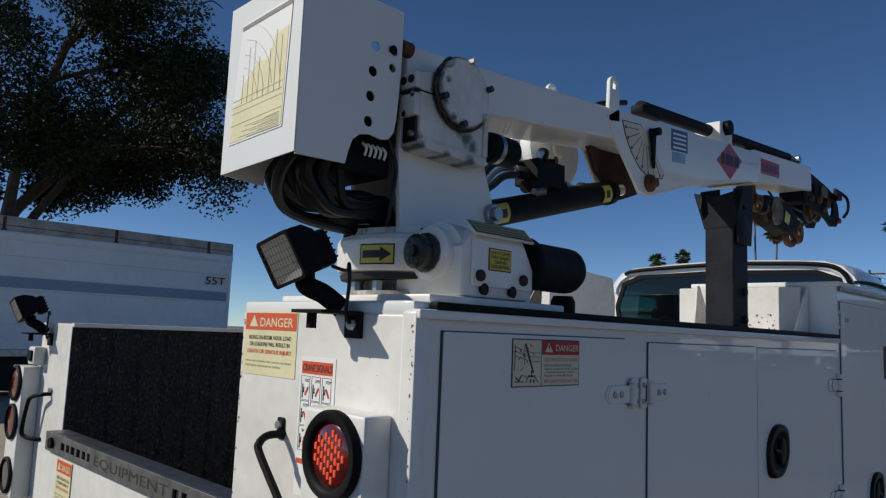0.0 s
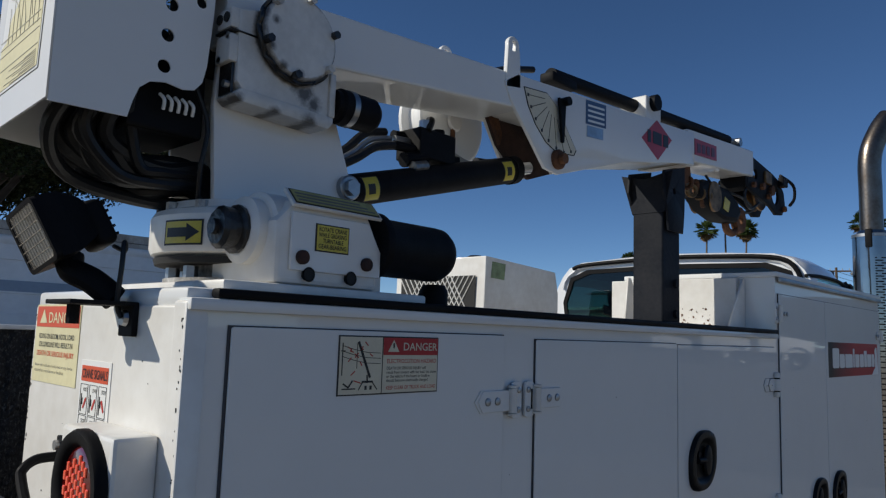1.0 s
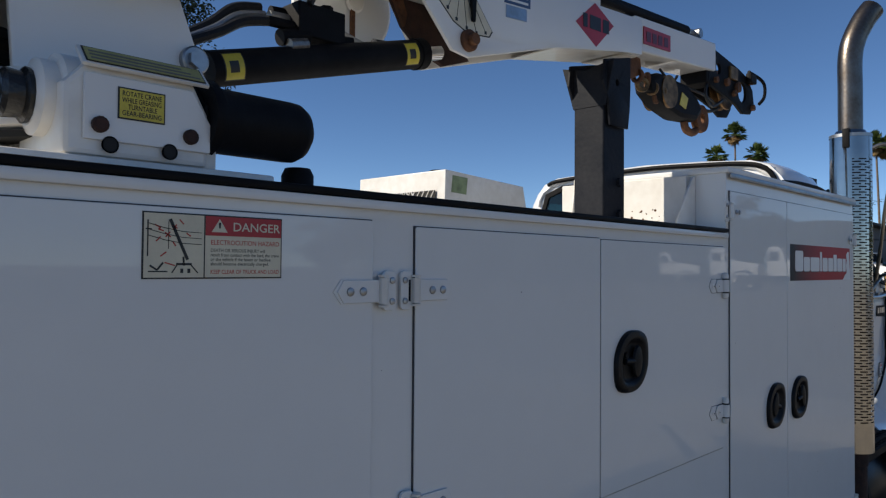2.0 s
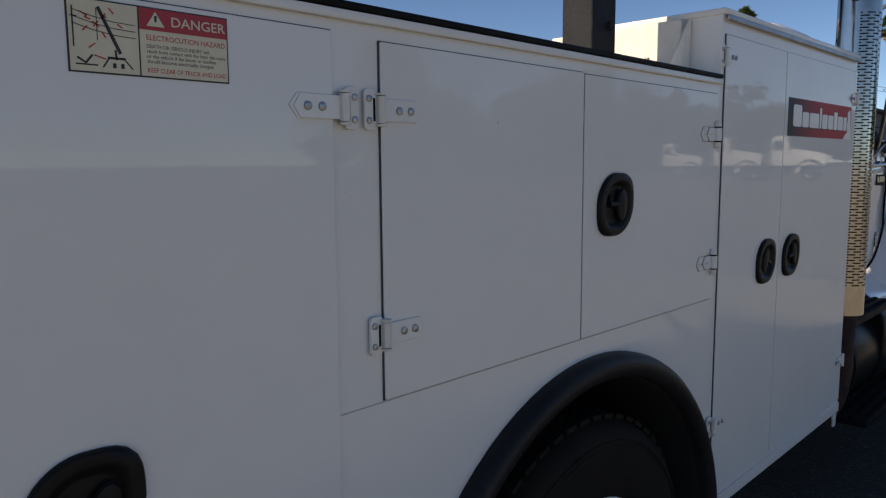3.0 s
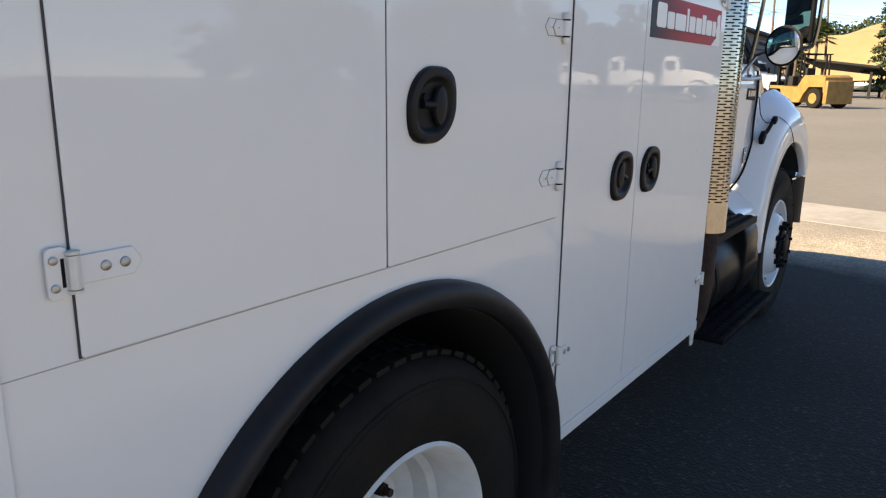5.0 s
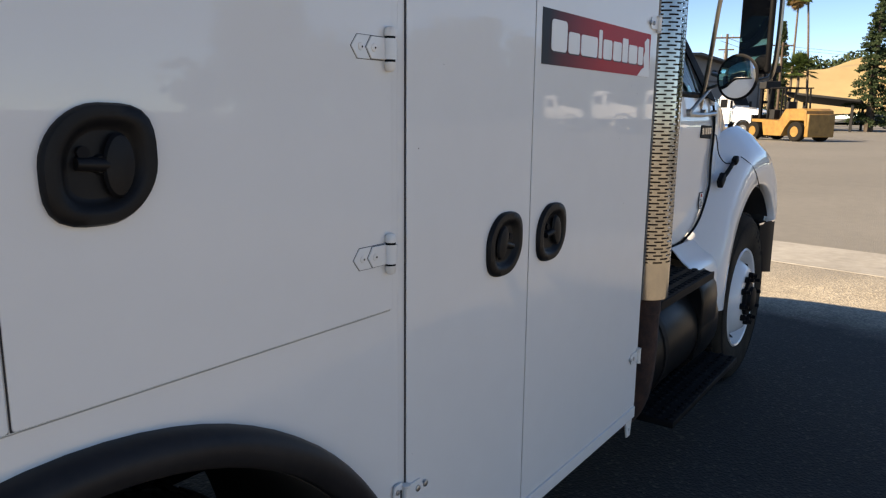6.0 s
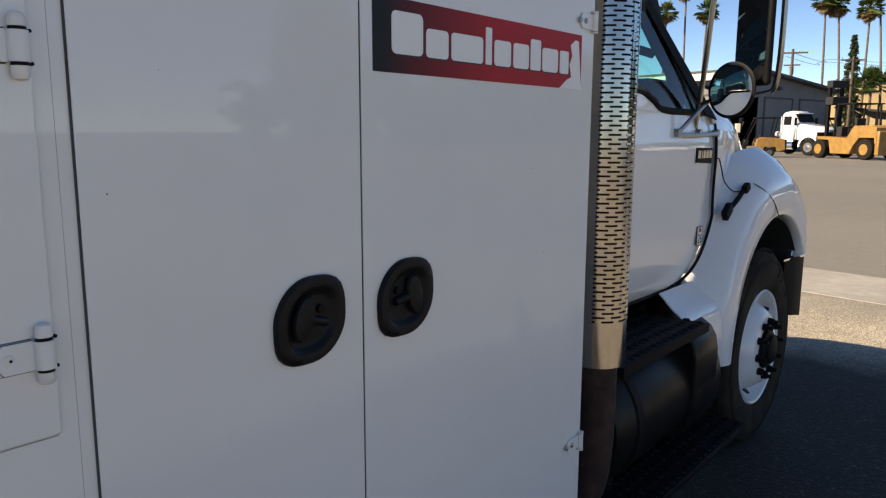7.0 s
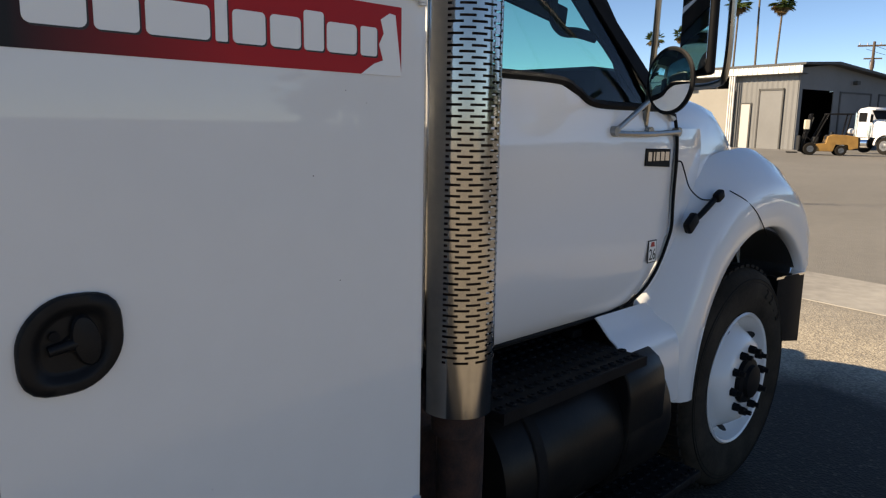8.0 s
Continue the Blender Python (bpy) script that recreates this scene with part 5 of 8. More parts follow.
# main boom, slightly rising towards the front
def boom_z(x):
    return 2.428 + 0.078 * (x - 0.433)
def boom_box(x0, x1, top0, h0, h1, yn, yf, bevel=0.006):
    rows = []
    for x, h in ((x0, h0), (x1, h1)):
        t = boom_z(x) + top0
        rows.append([(x, yn, t - h), (x, yf, t - h), (x, yf, t), (x, yn, t)])
    b = loft(rows, close_u=True)
    b.faces.new(b.verts[:4]), b.faces.new(b.verts[4:])
    bmesh.ops.recalc_face_normals(b, faces=b.faces[:])
    bmesh.ops.bevel(b, geom=b.edges[:], offset=bevel, segments=2, affect='EDGES', profile=0.5)
    return b
part("main_boom", boom_box(0.30, 1.12, 0.004, 0.117, 0.084, YN + 0.002, YF - 0.002), WHITE, crane, "white box-section main boom")
part("inner_boom", boom_box(1.11, 2.07, -0.002, 0.08, 0.10, YN + 0.010, YF - 0.010), WHITE_OLD, crane)
cheek = [(1.035, 2.452), (1.085, 2.482), (1.125, 2.484), (2.085, 2.560), (2.085, 2.448), (1.985, 2.434), (1.618, 2.366), (1.262, 2.262), (1.205, 2.268), (1.10, 2.372), (1.06, 2.41)]
part("boom_cheek", plate(cheek, YN - 0.002, YN + 0.008, holes=[circle(1.256, 2.300, 0.016, 16)], bevel=0.002), WHITE, crane, "white boom side plate with stains")
part("boom_cheek", plate(cheek[2:8] + [(1.16, 2.40)], YF - 0.008, YF + 0.002, bevel=0.002), WHITE, crane)
bm = bmesh.new()
for (u0, v0), (u1, v1) in zip(cheek[4:6], cheek[5:7]):
    loft([[(u0, YN + 0.006, v0), (u0, YF - 0.006, v0)], [(u1, YN + 0.006, v1), (u1, YF - 0.006, v1)]], bm)
part("boom_underside", solid(bm, 0.004), WHITE_OLD, crane)
part("cheek_top", plate([(YN + 0.004, 0), (YF - 0.004, 0), (YF - 0.004, 0.008), (YN + 0.004, 0.008)], 0, 0.97, axis='X'), WHITE_OLD, crane).matrix_basis = Matrix.Translation((1.11, 0, 2.475)) @ Matrix.Rotation(-math.atan(0.078), 4, 'Y')
part("boom_extension", boom_box(2.08, 2.69, 0.024, 0.115, 0.108, YN + 0.018, YF - 0.018), WHITE, crane, "white inner boom section")
part("lift_pin", join(lathe([(0.026, 0.0), (0.026, -0.010), (0.022, -0.014), (0.0, -0.014)], (1.256, YN - 0.002, 2.300), 'Y', 24), rod((1.256, YN - 0.03, 2.300), (1.256, YN - 0.012, 2.300), 0.014, seg=12)), RUST, crane)
# lifting lugs
for x, y in ((1.068, YN - 0.002), (0.995, YF - 0.01)):
    part("lifting_lug", plate([(x - 0.028, boom_z(x) - 0.04), (x + 0.03, boom_z(x) - 0.03), (x + 0.024, boom_z(x) + 0.06)] + circle(x - 0.001, boom_z(x) + 0.072, 0.0225, 9, radians(-15), radians(195)), y, y + 0.012, holes=[[(u, v) for u, v in zip((x - 0.009, x + 0.005, x + 0.008, x - 0.006), (boom_z(x) + 0.058, boom_z(x) + 0.058, boom_z(x) + 0.082, boom_z(x) + 0.082))]], bevel=0.002), WHITE, crane)
# angle gauge
gouter = [(1.108, 2.457), (1.206, 2.467), (1.255, 2.44), (1.346, 2.342), (1.335, 2.326), (1.256, 2.317), (1.205, 2.335), (1.158, 2.372), (1.125, 2.415)]
ga = part("angle_gauge", plate(gouter, YN - 0.0035, YN - 0.002), INK, crane, "white angle gauge scale with black pointer", smooth=0)
cxg, czg = sum(p[0] for p in gouter) / len(gouter), sum(p[1] for p in gouter) / len(gouter)
part("gauge_face", plate([(x + (cxg - x) * 0.035, z + (czg - z) * 0.035) for x, z in gouter], YN - 0.0042, YN - 0.0036), CREAM, ga, smooth=0)
bm = bmesh.new()
hub = Vector((1.232, 0, 2.452))
for ex, ez in ((1.125, 2.440), (1.138, 2.412), (1.158, 2.386), (1.185, 2.362), (1.215, 2.342), (1.25, 2.330), (1.285, 2.326), (1.318, 2.334)):
    rod((hub.x + (ex - hub.x) * 0.35, YN - 0.0044, hub.z + (ez - hub.z) * 0.35), (ex, YN - 0.0044, ez), 0.0009, seg=4, bm=bm)
    box(ex - 0.004, ex + 0.004, YN - 0.0046, YN - 0.0042, ez - 0.004, ez + 0.004, 0, bm)
part("gauge_scale", bm, INK, ga, smooth=0)
part("pointer", plate([(1.242, 2.462), (1.275, 2.459), (1.272, 2.41), (1.268, 2.345), (1.258, 2.345), (1.251, 2.41)], YN - 0.018, YN - 0.010, bevel=0.002), BLACK, ga)
part("pointer_knob", rod((1.272, YN - 0.03, 2.457), (1.272, YN - 0.004, 2.457), 0.012, seg=12), BLACK, ga)
# labels on the boom
def boom_label(name, x, z, w, h, material, label, slope=0.09):
    return part(name, plate([(x, z), (x + w, z + slope * w), (x + w, z + slope * w + h), (x, z + h)], YN - 0.0032, YN - 0.002), material, crane, label, smooth=0)
bl = boom_label("serial_label", 1.392, 2.430, 0.106, 0.068, BLUEINK, "blue and white label with unreadable print")
bm = bmesh.new()
for k in range(4):
    z = 2.438 + k * 0.0145
    plate([(1.402, z), (1.488, z + 0.0075), (1.488, z + 0.0135), (1.402, z + 0.006)], YN - 0.0038, YN - 0.0033, bm=bm)
part("print", bm, WHITEDECAL, bl, smooth=0)
boom_label("small_label", 1.398, 2.394, 0.085, 0.032, GALV, "small grey label")
lg = part("logo_decal", plate([(1.709, 2.462), (1.815, 2.412), (1.911, 2.496), (1.808, 2.540)], YN - 0.0032, YN - 0.002), RED, crane, "red diamond logo decal", smooth=0)
for k, (x, w) in enumerate(((1.745, 0.022), (1.780, 0.058), (1.850, 0.034))):
    part("logo_block", plate([(x, 2.456 + k * 0.003), (x + w, 2.458 + k * 0.003), (x + w, 2.498 + k * 0.003), (x, 2.496 + k * 0.003)], YN - 0.0042, YN - 0.0033), INK, lg, smooth=0)
ml = part("model_decal", plate([(2.127, 2.497), (2.312, 2.510), (2.312, 2.565), (2.127, 2.555)], YN + 0.0145, YN + 0.0165), RED, crane, "dark red model number decal", smooth=0)
for k in range(4):
    x = 2.144 + k * 0.040
    part("number_block", plate([(x, 2.508 + k * 0.003), (x + 0.028, 2.510 + k * 0.003), (x + 0.028, 2.543 + k * 0.003), (x, 2.541 + k * 0.003)], YN + 0.0135, YN + 0.0143), mat("dark_red_ink", (0.10, 0.01, 0.012), 0.4) if k == 0 else bpy.data.materials["dark_red_ink"], ml, smooth=0)
# extension cylinder along the top, its clamp and hoses
part("extension_cylinder", rod((1.30, 0.265, 2.553), (2.50, 0.265, 2.636), 0.021, seg=24), BLACKPAINT, crane, "black hydraulic cylinder on top of the boom")
part("cylinder_head", box(1.28, 1.40, 0.242, 0.288, 2.530, 2.558, 0.006), BLACKPAINT, crane)
part("cylinder_clamp", box(1.755, 1.855, 0.218, 0.312, boom_z(1.80) - 0.01, boom_z(1.80) + 0.078, 0.005), WHITE_OLD, crane)
part("clamp_knob", rod((1.80, 0.20, boom_z(1.80) + 0.060), (1.80, 0.222, boom_z(1.80) + 0.060), 0.026, seg=16), BLACK, crane)
part("cylinder_end", join(rod((2.48, 0.265, 2.634), (2.60, 0.265, 2.642), 0.016, seg=12), rod((2.57, 0.235, 2.640), (2.57, 0.295, 2.640), 0.018, seg=12)), GALV, crane)
part("top_hose", pipe([(1.06, 0.29, boom_z(1.06) + 0.01), (1.12, 0.29, boom_z(1.12) + 0.04), (1.24, 0.28, 2.555)], 0.009, 8), HOSE, crane)
# lift cylinder
ly = 0.30
part("lift_cylinder", rod((0.640, ly, 2.124), (1.175, ly, 2.269), 0.034, seg=28), BLACKPAINT, crane, "black lift cylinder with yellow pinch labels")
part("cylinder_rod", rod((1.16, ly, 2.266), (1.25, ly, 2.289), 0.018, seg=16), CHROME, crane)
part("cylinder_gland", rod((1.165, ly, 2.266), (1.19, ly, 2.273), 0.037, seg=24), BLACKPAINT, crane)
def tube_patch(a, b, r, a0, a1, n=14):
    """A strip bent round a tube from a to b, from angle a0 to a1 (degrees from -y, upwards)."""
    a, b = Vector(a), Vector(b)
    tan = (b - a).normalized()
    side = Vector((0, -1, 0))
    up = side.cross(tan).normalized()
    up = up if up.z > 0 else -up
    return loft([[p + r * (math.cos(radians(a0 + (a1 - a0) * k / n)) * side + math.sin(radians(a0 + (a1 - a0) * k / n)) * up) for p in (a, b)] for k in range(n + 1)])
a_, b_ = Vector((0.640, ly, 2.124)), Vector((1.175, ly, 2.269))
for f0, f1 in ((0.04, 0.11), (0.885, 0.955)):
    wrap = part("pinch_label", tube_patch(a_.lerp(b_, f0), a_.lerp(b_, f1), 0.0347, -48, 38), YELLOW, crane, "yellow pinch-point label with black arrow")
    part("label_border", tube_patch(a_.lerp(b_, f0 - 0.004), a_.lerp(b_, f1 + 0.004), 0.0344, -53, 43), INK, wrap)
    part("label_arrow", tube_patch(a_.lerp(b_, f0 + 0.015), a_.lerp(b_, f1 - 0.02), 0.0350, -24, 12), INK, wrap)
# hose reel, valve block, bracket, hoses between mast and boom
part("hose_reel", lathe([(0.112, -0.026), (0.12, -0.022), (0.12, -0.012), (0.10, -0.006), (0.10, 0.04), (0.12, 0.046), (0.12, 0.056)], (1.067, 0.431, 2.392), 'Y', 40), WHITE, crane, "white hose reel disc")
part("reel_hub", lathe([(0.028, -0.03), (0.022, -0.036), (0.0, -0.036)], (1.067, 0.431, 2.392), 'Y', 20), WHITE_OLD, crane)
# Dark brown plate added for the shadowed cavity between the cheeks.
part("cheek_shade_plate", plate([(1.105, 2.405), (1.27, 2.428), (1.385, 2.30), (1.29, 2.268), (1.215, 2.290), (1.15, 2.335)], 0.322, 0.334, bevel=0.001), RUSTHUB, crane, "dark brown plate standing in for the shadowed space between the boom cheeks")
part("bracket_edge", plate([(1.103, 2.408), (1.135, 2.412), (1.155, 2.362), (1.148, 2.332)], 0.312, 0.322, bevel=0.001), RUST, crane, "orange rusty bracket edge")
part("reel_bracket", box(1.055, 1.067, 0.398, 0.404, 2.30, 2.42), RUST, crane)
vb = part("valve_block", box(0.835, 0.955, 0.29, 0.37, 2.236, 2.306, 0.004), BLACK, crane, "black valve block with fittings")
part("valve_cartridge", rod((0.80, 0.305, 2.222), (0.865, 0.305, 2.240), 0.017, seg=12), BLACK, vb)
part("valve_cartridge", rod((0.955, 0.33, 2.255), (1.00, 0.33, 2.262), 0.015, seg=6), BLACK, vb)
part("cartridge_nut", rod((0.862, 0.305, 2.306), (0.862, 0.305, 2.326), 0.013, seg=6), GALV, vb)
part("cartridge_nut", rod((0.925, 0.32, 2.306), (0.925, 0.32, 2.320), 0.015, seg=6), BLACK, vb)
part("solenoid_cap", rod((0.81, 0.285, 2.205), (0.85, 0.285, 2.215), 0.013, seg=10), STEEL, vb)
for k in range(3):
    part("fitting", rod((0.775 + 0.015 * k, 0.312 + 0.018 * k, 2.252 + 0.018 * k), (0.835, 0.312 + 0.018 * k, 2.255 + 0.018 * k), 0.011, seg=8), GALV if k == 1 else BLACK, vb)
    part("hose", pipe([(0.60, 0.29 + 0.02 * k, 2.165 + 0.008 * k), (0.665, 0.30 + 0.02 * k, 2.20 + 0.012 * k), (0.72, 0.31 + 0.018 * k, 2.235 + 0.018 * k), (0.78, 0.312 + 0.018 * k, 2.252 + 0.018 * k)], 0.010 if k != 1 else 0.007, 8), GALV if k == 1 else HOSE, crane)
part("hose", pipe([(0.945, 0.33, 2.285), (0.99, 0.33, 2.275), (1.03, 0.32, 2.262), (1.06, 0.31, 2.266)], 0.007, 8), GALV, crane)
part("hose", pipe([(1.05, 0.31, 2.266), (1.10, 0.31, 2.272), (1.13, 0.31, 2.28)], 0.013, 8), HOSE, crane)
part("hose", pipe([(0.86, 0.29, 2.30), (0.88, 0.30, 2.33), (0.92, 0.35, 2.35)], 0.008, 8), HOSE, crane)
# boom tip with sheave, hook block and line
tip_outline = [(2.64, 2.470), (2.672, 2.612), (2.73, 2.606), (2.93, 2.580), (3.02, 2.560), (3.075, 2.515), (3.09, 2.455), (3.05, 2.412), (2.97, 2.402), (2.90, 2.428), (2.80, 2.445), (2.74, 2.452)]
part("tip_head", join(plate(tip_outline, YN + 0.028, YN + 0.040, holes=[circle(2.735, 2.540, 0.022, 14), circle(2.965, 2.49, 0.042, 18)], bevel=0.002), plate(tip_outline, YF - 0.040, YF - 0.028, holes=[circle(2.965, 2.49, 0.042, 18)], bevel=0.002)), BLACKPAINT, crane, "black boom tip head")
for x, z, r in ((2.80, 2.500, 0.016), (2.87, 2.468, 0.013), (3.035, 2.545, 0.014), (3.06, 2.440, 0.013), (2.70, 2.490, 0.012)):
    part("tip_bolt", rod((x, YN + 0.014, z), (x, YN + 0.03, z), r, seg=6), RUST, crane)
part("tip_guide", box(2.83, 2.90, YN + 0.018, YN + 0.030, 2.520, 2.572, 0.003), BRASS, crane)
part("anti_block_switch", box(3.00, 3.06, YN + 0.004, YN + 0.028, 2.535, 2.575, 0.004), BLACK, crane)
part("tip_frame", box(2.631, 2.716, YN + 0.03, YF - 0.03, 2.47, 2.613, 0.004), BLACKPAINT, crane)
part("tip_sheave", lathe([(0.080, -0.018), (0.083, -0.013), (0.064, 0.0), (0.083, 0.013), (0.080, 0.018)], (2.906, 0.30, 2.498), 'Y', 32), BRASS, crane, "dirty brass-coloured sheave")
part("sheave_pin", rod((2.906, YN + 0.015, 2.498), (2.906, YF - 0.015, 2.498), 0.022, seg=12), RUST, crane)
part("tip_guard", pipe([(3.038, YN + 0.03, 2.589), (3.143, YN + 0.01, 2.561), (3.157, YN + 0.01, 2.504), (3.124, YN + 0.02, 2.466)], 0.007, 8), BLACKPAINT, crane)
part("hook_block", plate([(2.242, 2.423), (2.318, 2.449), (2.526, 2.445), (2.612, 2.409), (2.659, 2.371), (2.602, 2.319), (2.469, 2.309), (2.337, 2.333), (2.261, 2.371)], 0.262, 0.338, bevel=0.020), BLACKPAINT, crane, "black hook block with yellow mark hanging under the boom")
part("block_mark", plate([(2.45, 2.357), (2.498, 2.347), (2.517, 2.39), (2.469, 2.404)], 0.2595, 0.2615), YELLOW, crane, smooth=0)
part("block_sheave", lathe([(0.058, -0.042), (0.058, 0.042)], (2.375, 0.30, 2.39), 'Y', 24), BRASS, crane)
part("hook", pipe([(2.64, 0.30, 2.371), (2.678, 0.30, 2.319), (2.64, 0.30, 2.286), (2.583, 0.30, 2.29), (2.564, 0.30, 2.319)], 0.015, 10), RUST, crane, "rusty steel hook")
part("hook_ring", lathe([(0.052, -0.013), (0.056, 0.0), (0.052, 0.013), (0.020, 0.013), (0.017, 0.0), (0.020, -0.013)], (2.697, 0.299, 2.347), 'Y', 28, close=True), RUST, crane, "rusty ring")
part("chain_bracket", plate([(2.062, 2.466), (2.185, 2.47), (2.195, 2.418), (2.128, 2.39), (2.071, 2.414)], 0.27, 0.30, bevel=0.003), RUST, crane, "rusty chain bracket under the boom")
for k in range(7):
    part("shackle", lathe([(0.024, -0.007), (0.026, 0.0), (0.024, 0.007), (0.014, 0.007), (0.012, 0.0), (0.014, -0.007)], (0, 0, 0), 'Y', 16, close=True), RUST if k % 2 else BRASS, crane).matrix_basis = Matrix.Translation((2.150 + 0.032 * k, 0.28, 2.435 - 0.016 * (k % 3) - 0.008 * k)) @ Matrix.Rotation(k * 1.3, 4, 'Z')
part("wire_rope", pipe([(2.545, 0.28, 2.437), (2.697, 0.28, 2.437), (2.877, 0.30, 2.423)], 0.006, 6), HOSE, crane)
part("wire_rope", pipe([(2.697, 0.30, 2.395), (2.782, 0.30, 2.39), (2.877, 0.30, 2.42)], 0.007, 6), HOSE, crane)
part("wire_rope", pipe([(2.669, 0.25, 2.494), (2.64, 0.25, 2.428), (2.697, 0.25, 2.39), (2.792, 0.25, 2.428)], 0.006, 6), HOSE, crane)
part("wire_rope", pipe([(2.469, 0.28, 2.466), (2.403, 0.27, 2.428), (2.337, 0.28, 2.466)], 0.005, 6), HOSE, crane)

# sheet-metal guard round the controls with the load chart
GXa, GXb, GYa, GYb, GZa, GZb = 0.036, 0.272, 0.197, 0.455, 2.137, 2.470
guard = part("control_guard", plate([(GYa, GZa + 0.004), (GYb, GZa - 0.006), (GYb, GZb), (GYa, GZb + 0.004)], GXa, GXa + 0.003, axis='X'), WHITE, crane, "white bent sheet-metal guard, sunlit, with load chart")
cr = [(GXa + 0.0032, GZa), (0.146, GZa + 0.003), (0.152, 2.165), (0.160, 2.188), (0.176, 2.202), (0.200, 2.207), (0.228, 2.203), (0.246, 2.207), (0.258, 2.222), (0.264, 2.25), (0.270, 2.34), (GXb, GZb + 0.004), (GXa + 0.0032, GZb + 0.004)]
part("guard_side", plate(cr, GYa, GYa + 0.003, holes=[circle(0.203, 2.382, 0.0105, 18), circle(0.200, 2.331, 0.0105, 18), circle(0.197, 2.281, 0.0105, 18), circle(0.195, 2.231, 0.0105, 18), circle(0.250, 2.385, 0.0088, 16), circle(0.248, 2.351, 0.0088, 16)]), WHITE, guard, smooth=0)
part("guard_side", plate([(GXa + 0.0032, GZa - 0.006), (0.13, GZa - 0.012), (0.138, 2.165), (0.16, 2.19), (0.272, 2.19), (0.272, GZb), (GXa + 0.0032, GZb)], GYb - 0.003, GYb), WHITE, guard, smooth=0)
# Unseen lid, added to keep the sun out so the side holes look dark.
part("guard_sun_lid", box(GXa + 0.0035, GXb, GYa + 0.0035, GYb - 0.0035, GZb - 0.006, GZb - 0.003), WHITE, guard, smooth=0)
part("guard_bolt", rod((0.245, GYa - 0.006, 2.387), (0.245, GYa + 0.06, 2.387), 0.0085, seg=10), BLACKPAINT, guard)
part("guard_bolt", rod((0.275, GYa + 0.01, 2.405), (0.300, GYa + 0.01, 2.405), 0.016, seg=10), RUST, crane)
part("guard_standoff", box(0.255, 0.36, 0.262, 0.33, 2.28, 2.40, 0.004), DARK, crane)
# load chart decal: yellow field, curves, grid lines and bars
xw = GXa - 0.0008
lc = part("load_chart", plate([(0.240, 2.192), (0.430, 2.185), (0.405, 2.425), (0.228, 2.432)], xw - 0.0006, xw, axis='X'), WHITEDECAL, guard, "faded load chart with curves and a yellow field", smooth=0)
part("field", plate([(0.243, 2.196), (0.426, 2.189), (0.420, 2.262), (0.398, 2.268), (0.385, 2.300), (0.335, 2.335), (0.300, 2.330), (0.280, 2.372), (0.236, 2.380)], xw - 0.0012, xw - 0.0007, axis='X'), PALEYELLOW, lc, smooth=0)
part("heading_bar", plate([(0.230, 2.418), (0.404, 2.412), (0.404, 2.420), (0.230, 2.427)], xw - 0.0014, xw - 0.0008, axis='X'), PALEINK, lc, smooth=0)
ink = bmesh.new()
def inkline(pts, w=0.0006):
    w *= 0.6
    for (u0, v0), (u1, v1) in zip(pts, pts[1:]):
        d = max(math.hypot(u1 - u0, v1 - v0), 1e-6)
        nx, nz = -(v1 - v0) / d * w / 2, (u1 - u0) / d * w / 2
        plate([(u0 + nx, v0 + nz), (u0 - nx, v0 - nz), (u1 - nx, v1 - nz), (u1 + nx, v1 + nz)], xw - 0.0019, xw - 0.0013, axis='X', bm=ink)
for k, r in enumerate((0.16, 0.13, 0.10, 0.075)):
    inkline([(0.405 - r * math.cos(radians(a)) * 0.95, 2.262 + r * math.sin(radians(a))) for a in range(8, 92, 12)])
for k in range(8):
    inkline([(0.255 + k * 0.019, 2.262), (0.255 + k * 0.019, 2.262 + 0.02 + 0.10 * abs(math.sin(1 + k * 0.7)))], 0.0008)
for v in (2.275, 2.262, 2.250, 2.226):
    inkline([(0.245, v + 0.003), (0.424, v - 0.004)], 0.0012)
for k in range(9):
    inkline([(0.25, 2.221 - k * 0.0032), (0.25 + 0.05 + 0.1 * ((k * 37) % 10) / 10, 2.2185 - k * 0.0032)], 0.0011)
tagged(part("chart_print", ink, CHARTINK, lc, smooth=0), kind="stuff")
# hydraulic hoses bundled under the guard
rngh = random.Random(4)
for k in range(19):
    a = rngh.uniform(0, 1)
    y = 0.235 + 0.16 * a
    zl = 2.085 + 0.05 * rngh.random()
    xo = 0.105 + 0.04 * rngh.random()
    pts = [(0.17 + 0.05 * rngh.random(), y, 2.30), (xo + 0.02, y + rngh.uniform(-0.02, 0.02), 2.19), (xo - 0.01 + 0.05 * rngh.random(), y + 0.02, 2.13), (xo + 0.06, y + 0.03, zl - 0.015), (0.24, 0.26 + 0.09 * a, zl - 0.03 + 0.02 * rngh.random()), (0.31, 0.27 + 0.06 * a, zl - 0.015), (0.335, 0.28 + 0.05 * a, 2.045)]
    part("hydraulic_hose", pipe(pts, rngh.choice((0.009, 0.011, 0.0125)), 8), HOSE, crane)
part("hydraulic_hose", pipe([(0.18, 0.24, 2.30), (0.10, 0.235, 2.20), (0.075, 0.30, 2.125), (0.13, 0.36, 2.07), (0.25, 0.34, 2.045), (0.36, 0.31, 2.05)], 0.012, 10), HOSE, crane)
part("hydraulic_hose", pipe([(0.255, 0.212, 2.22), (0.278, 0.208, 2.16), (0.272, 0.21, 2.09), (0.285, 0.235, 2.045)], 0.004, 8), HOSE, crane)
part("valve_bank", box(0.16, 0.285, 0.235, 0.40, 2.14, 2.26, 0.006), BLACK, crane, "black control valve bank in shadow")
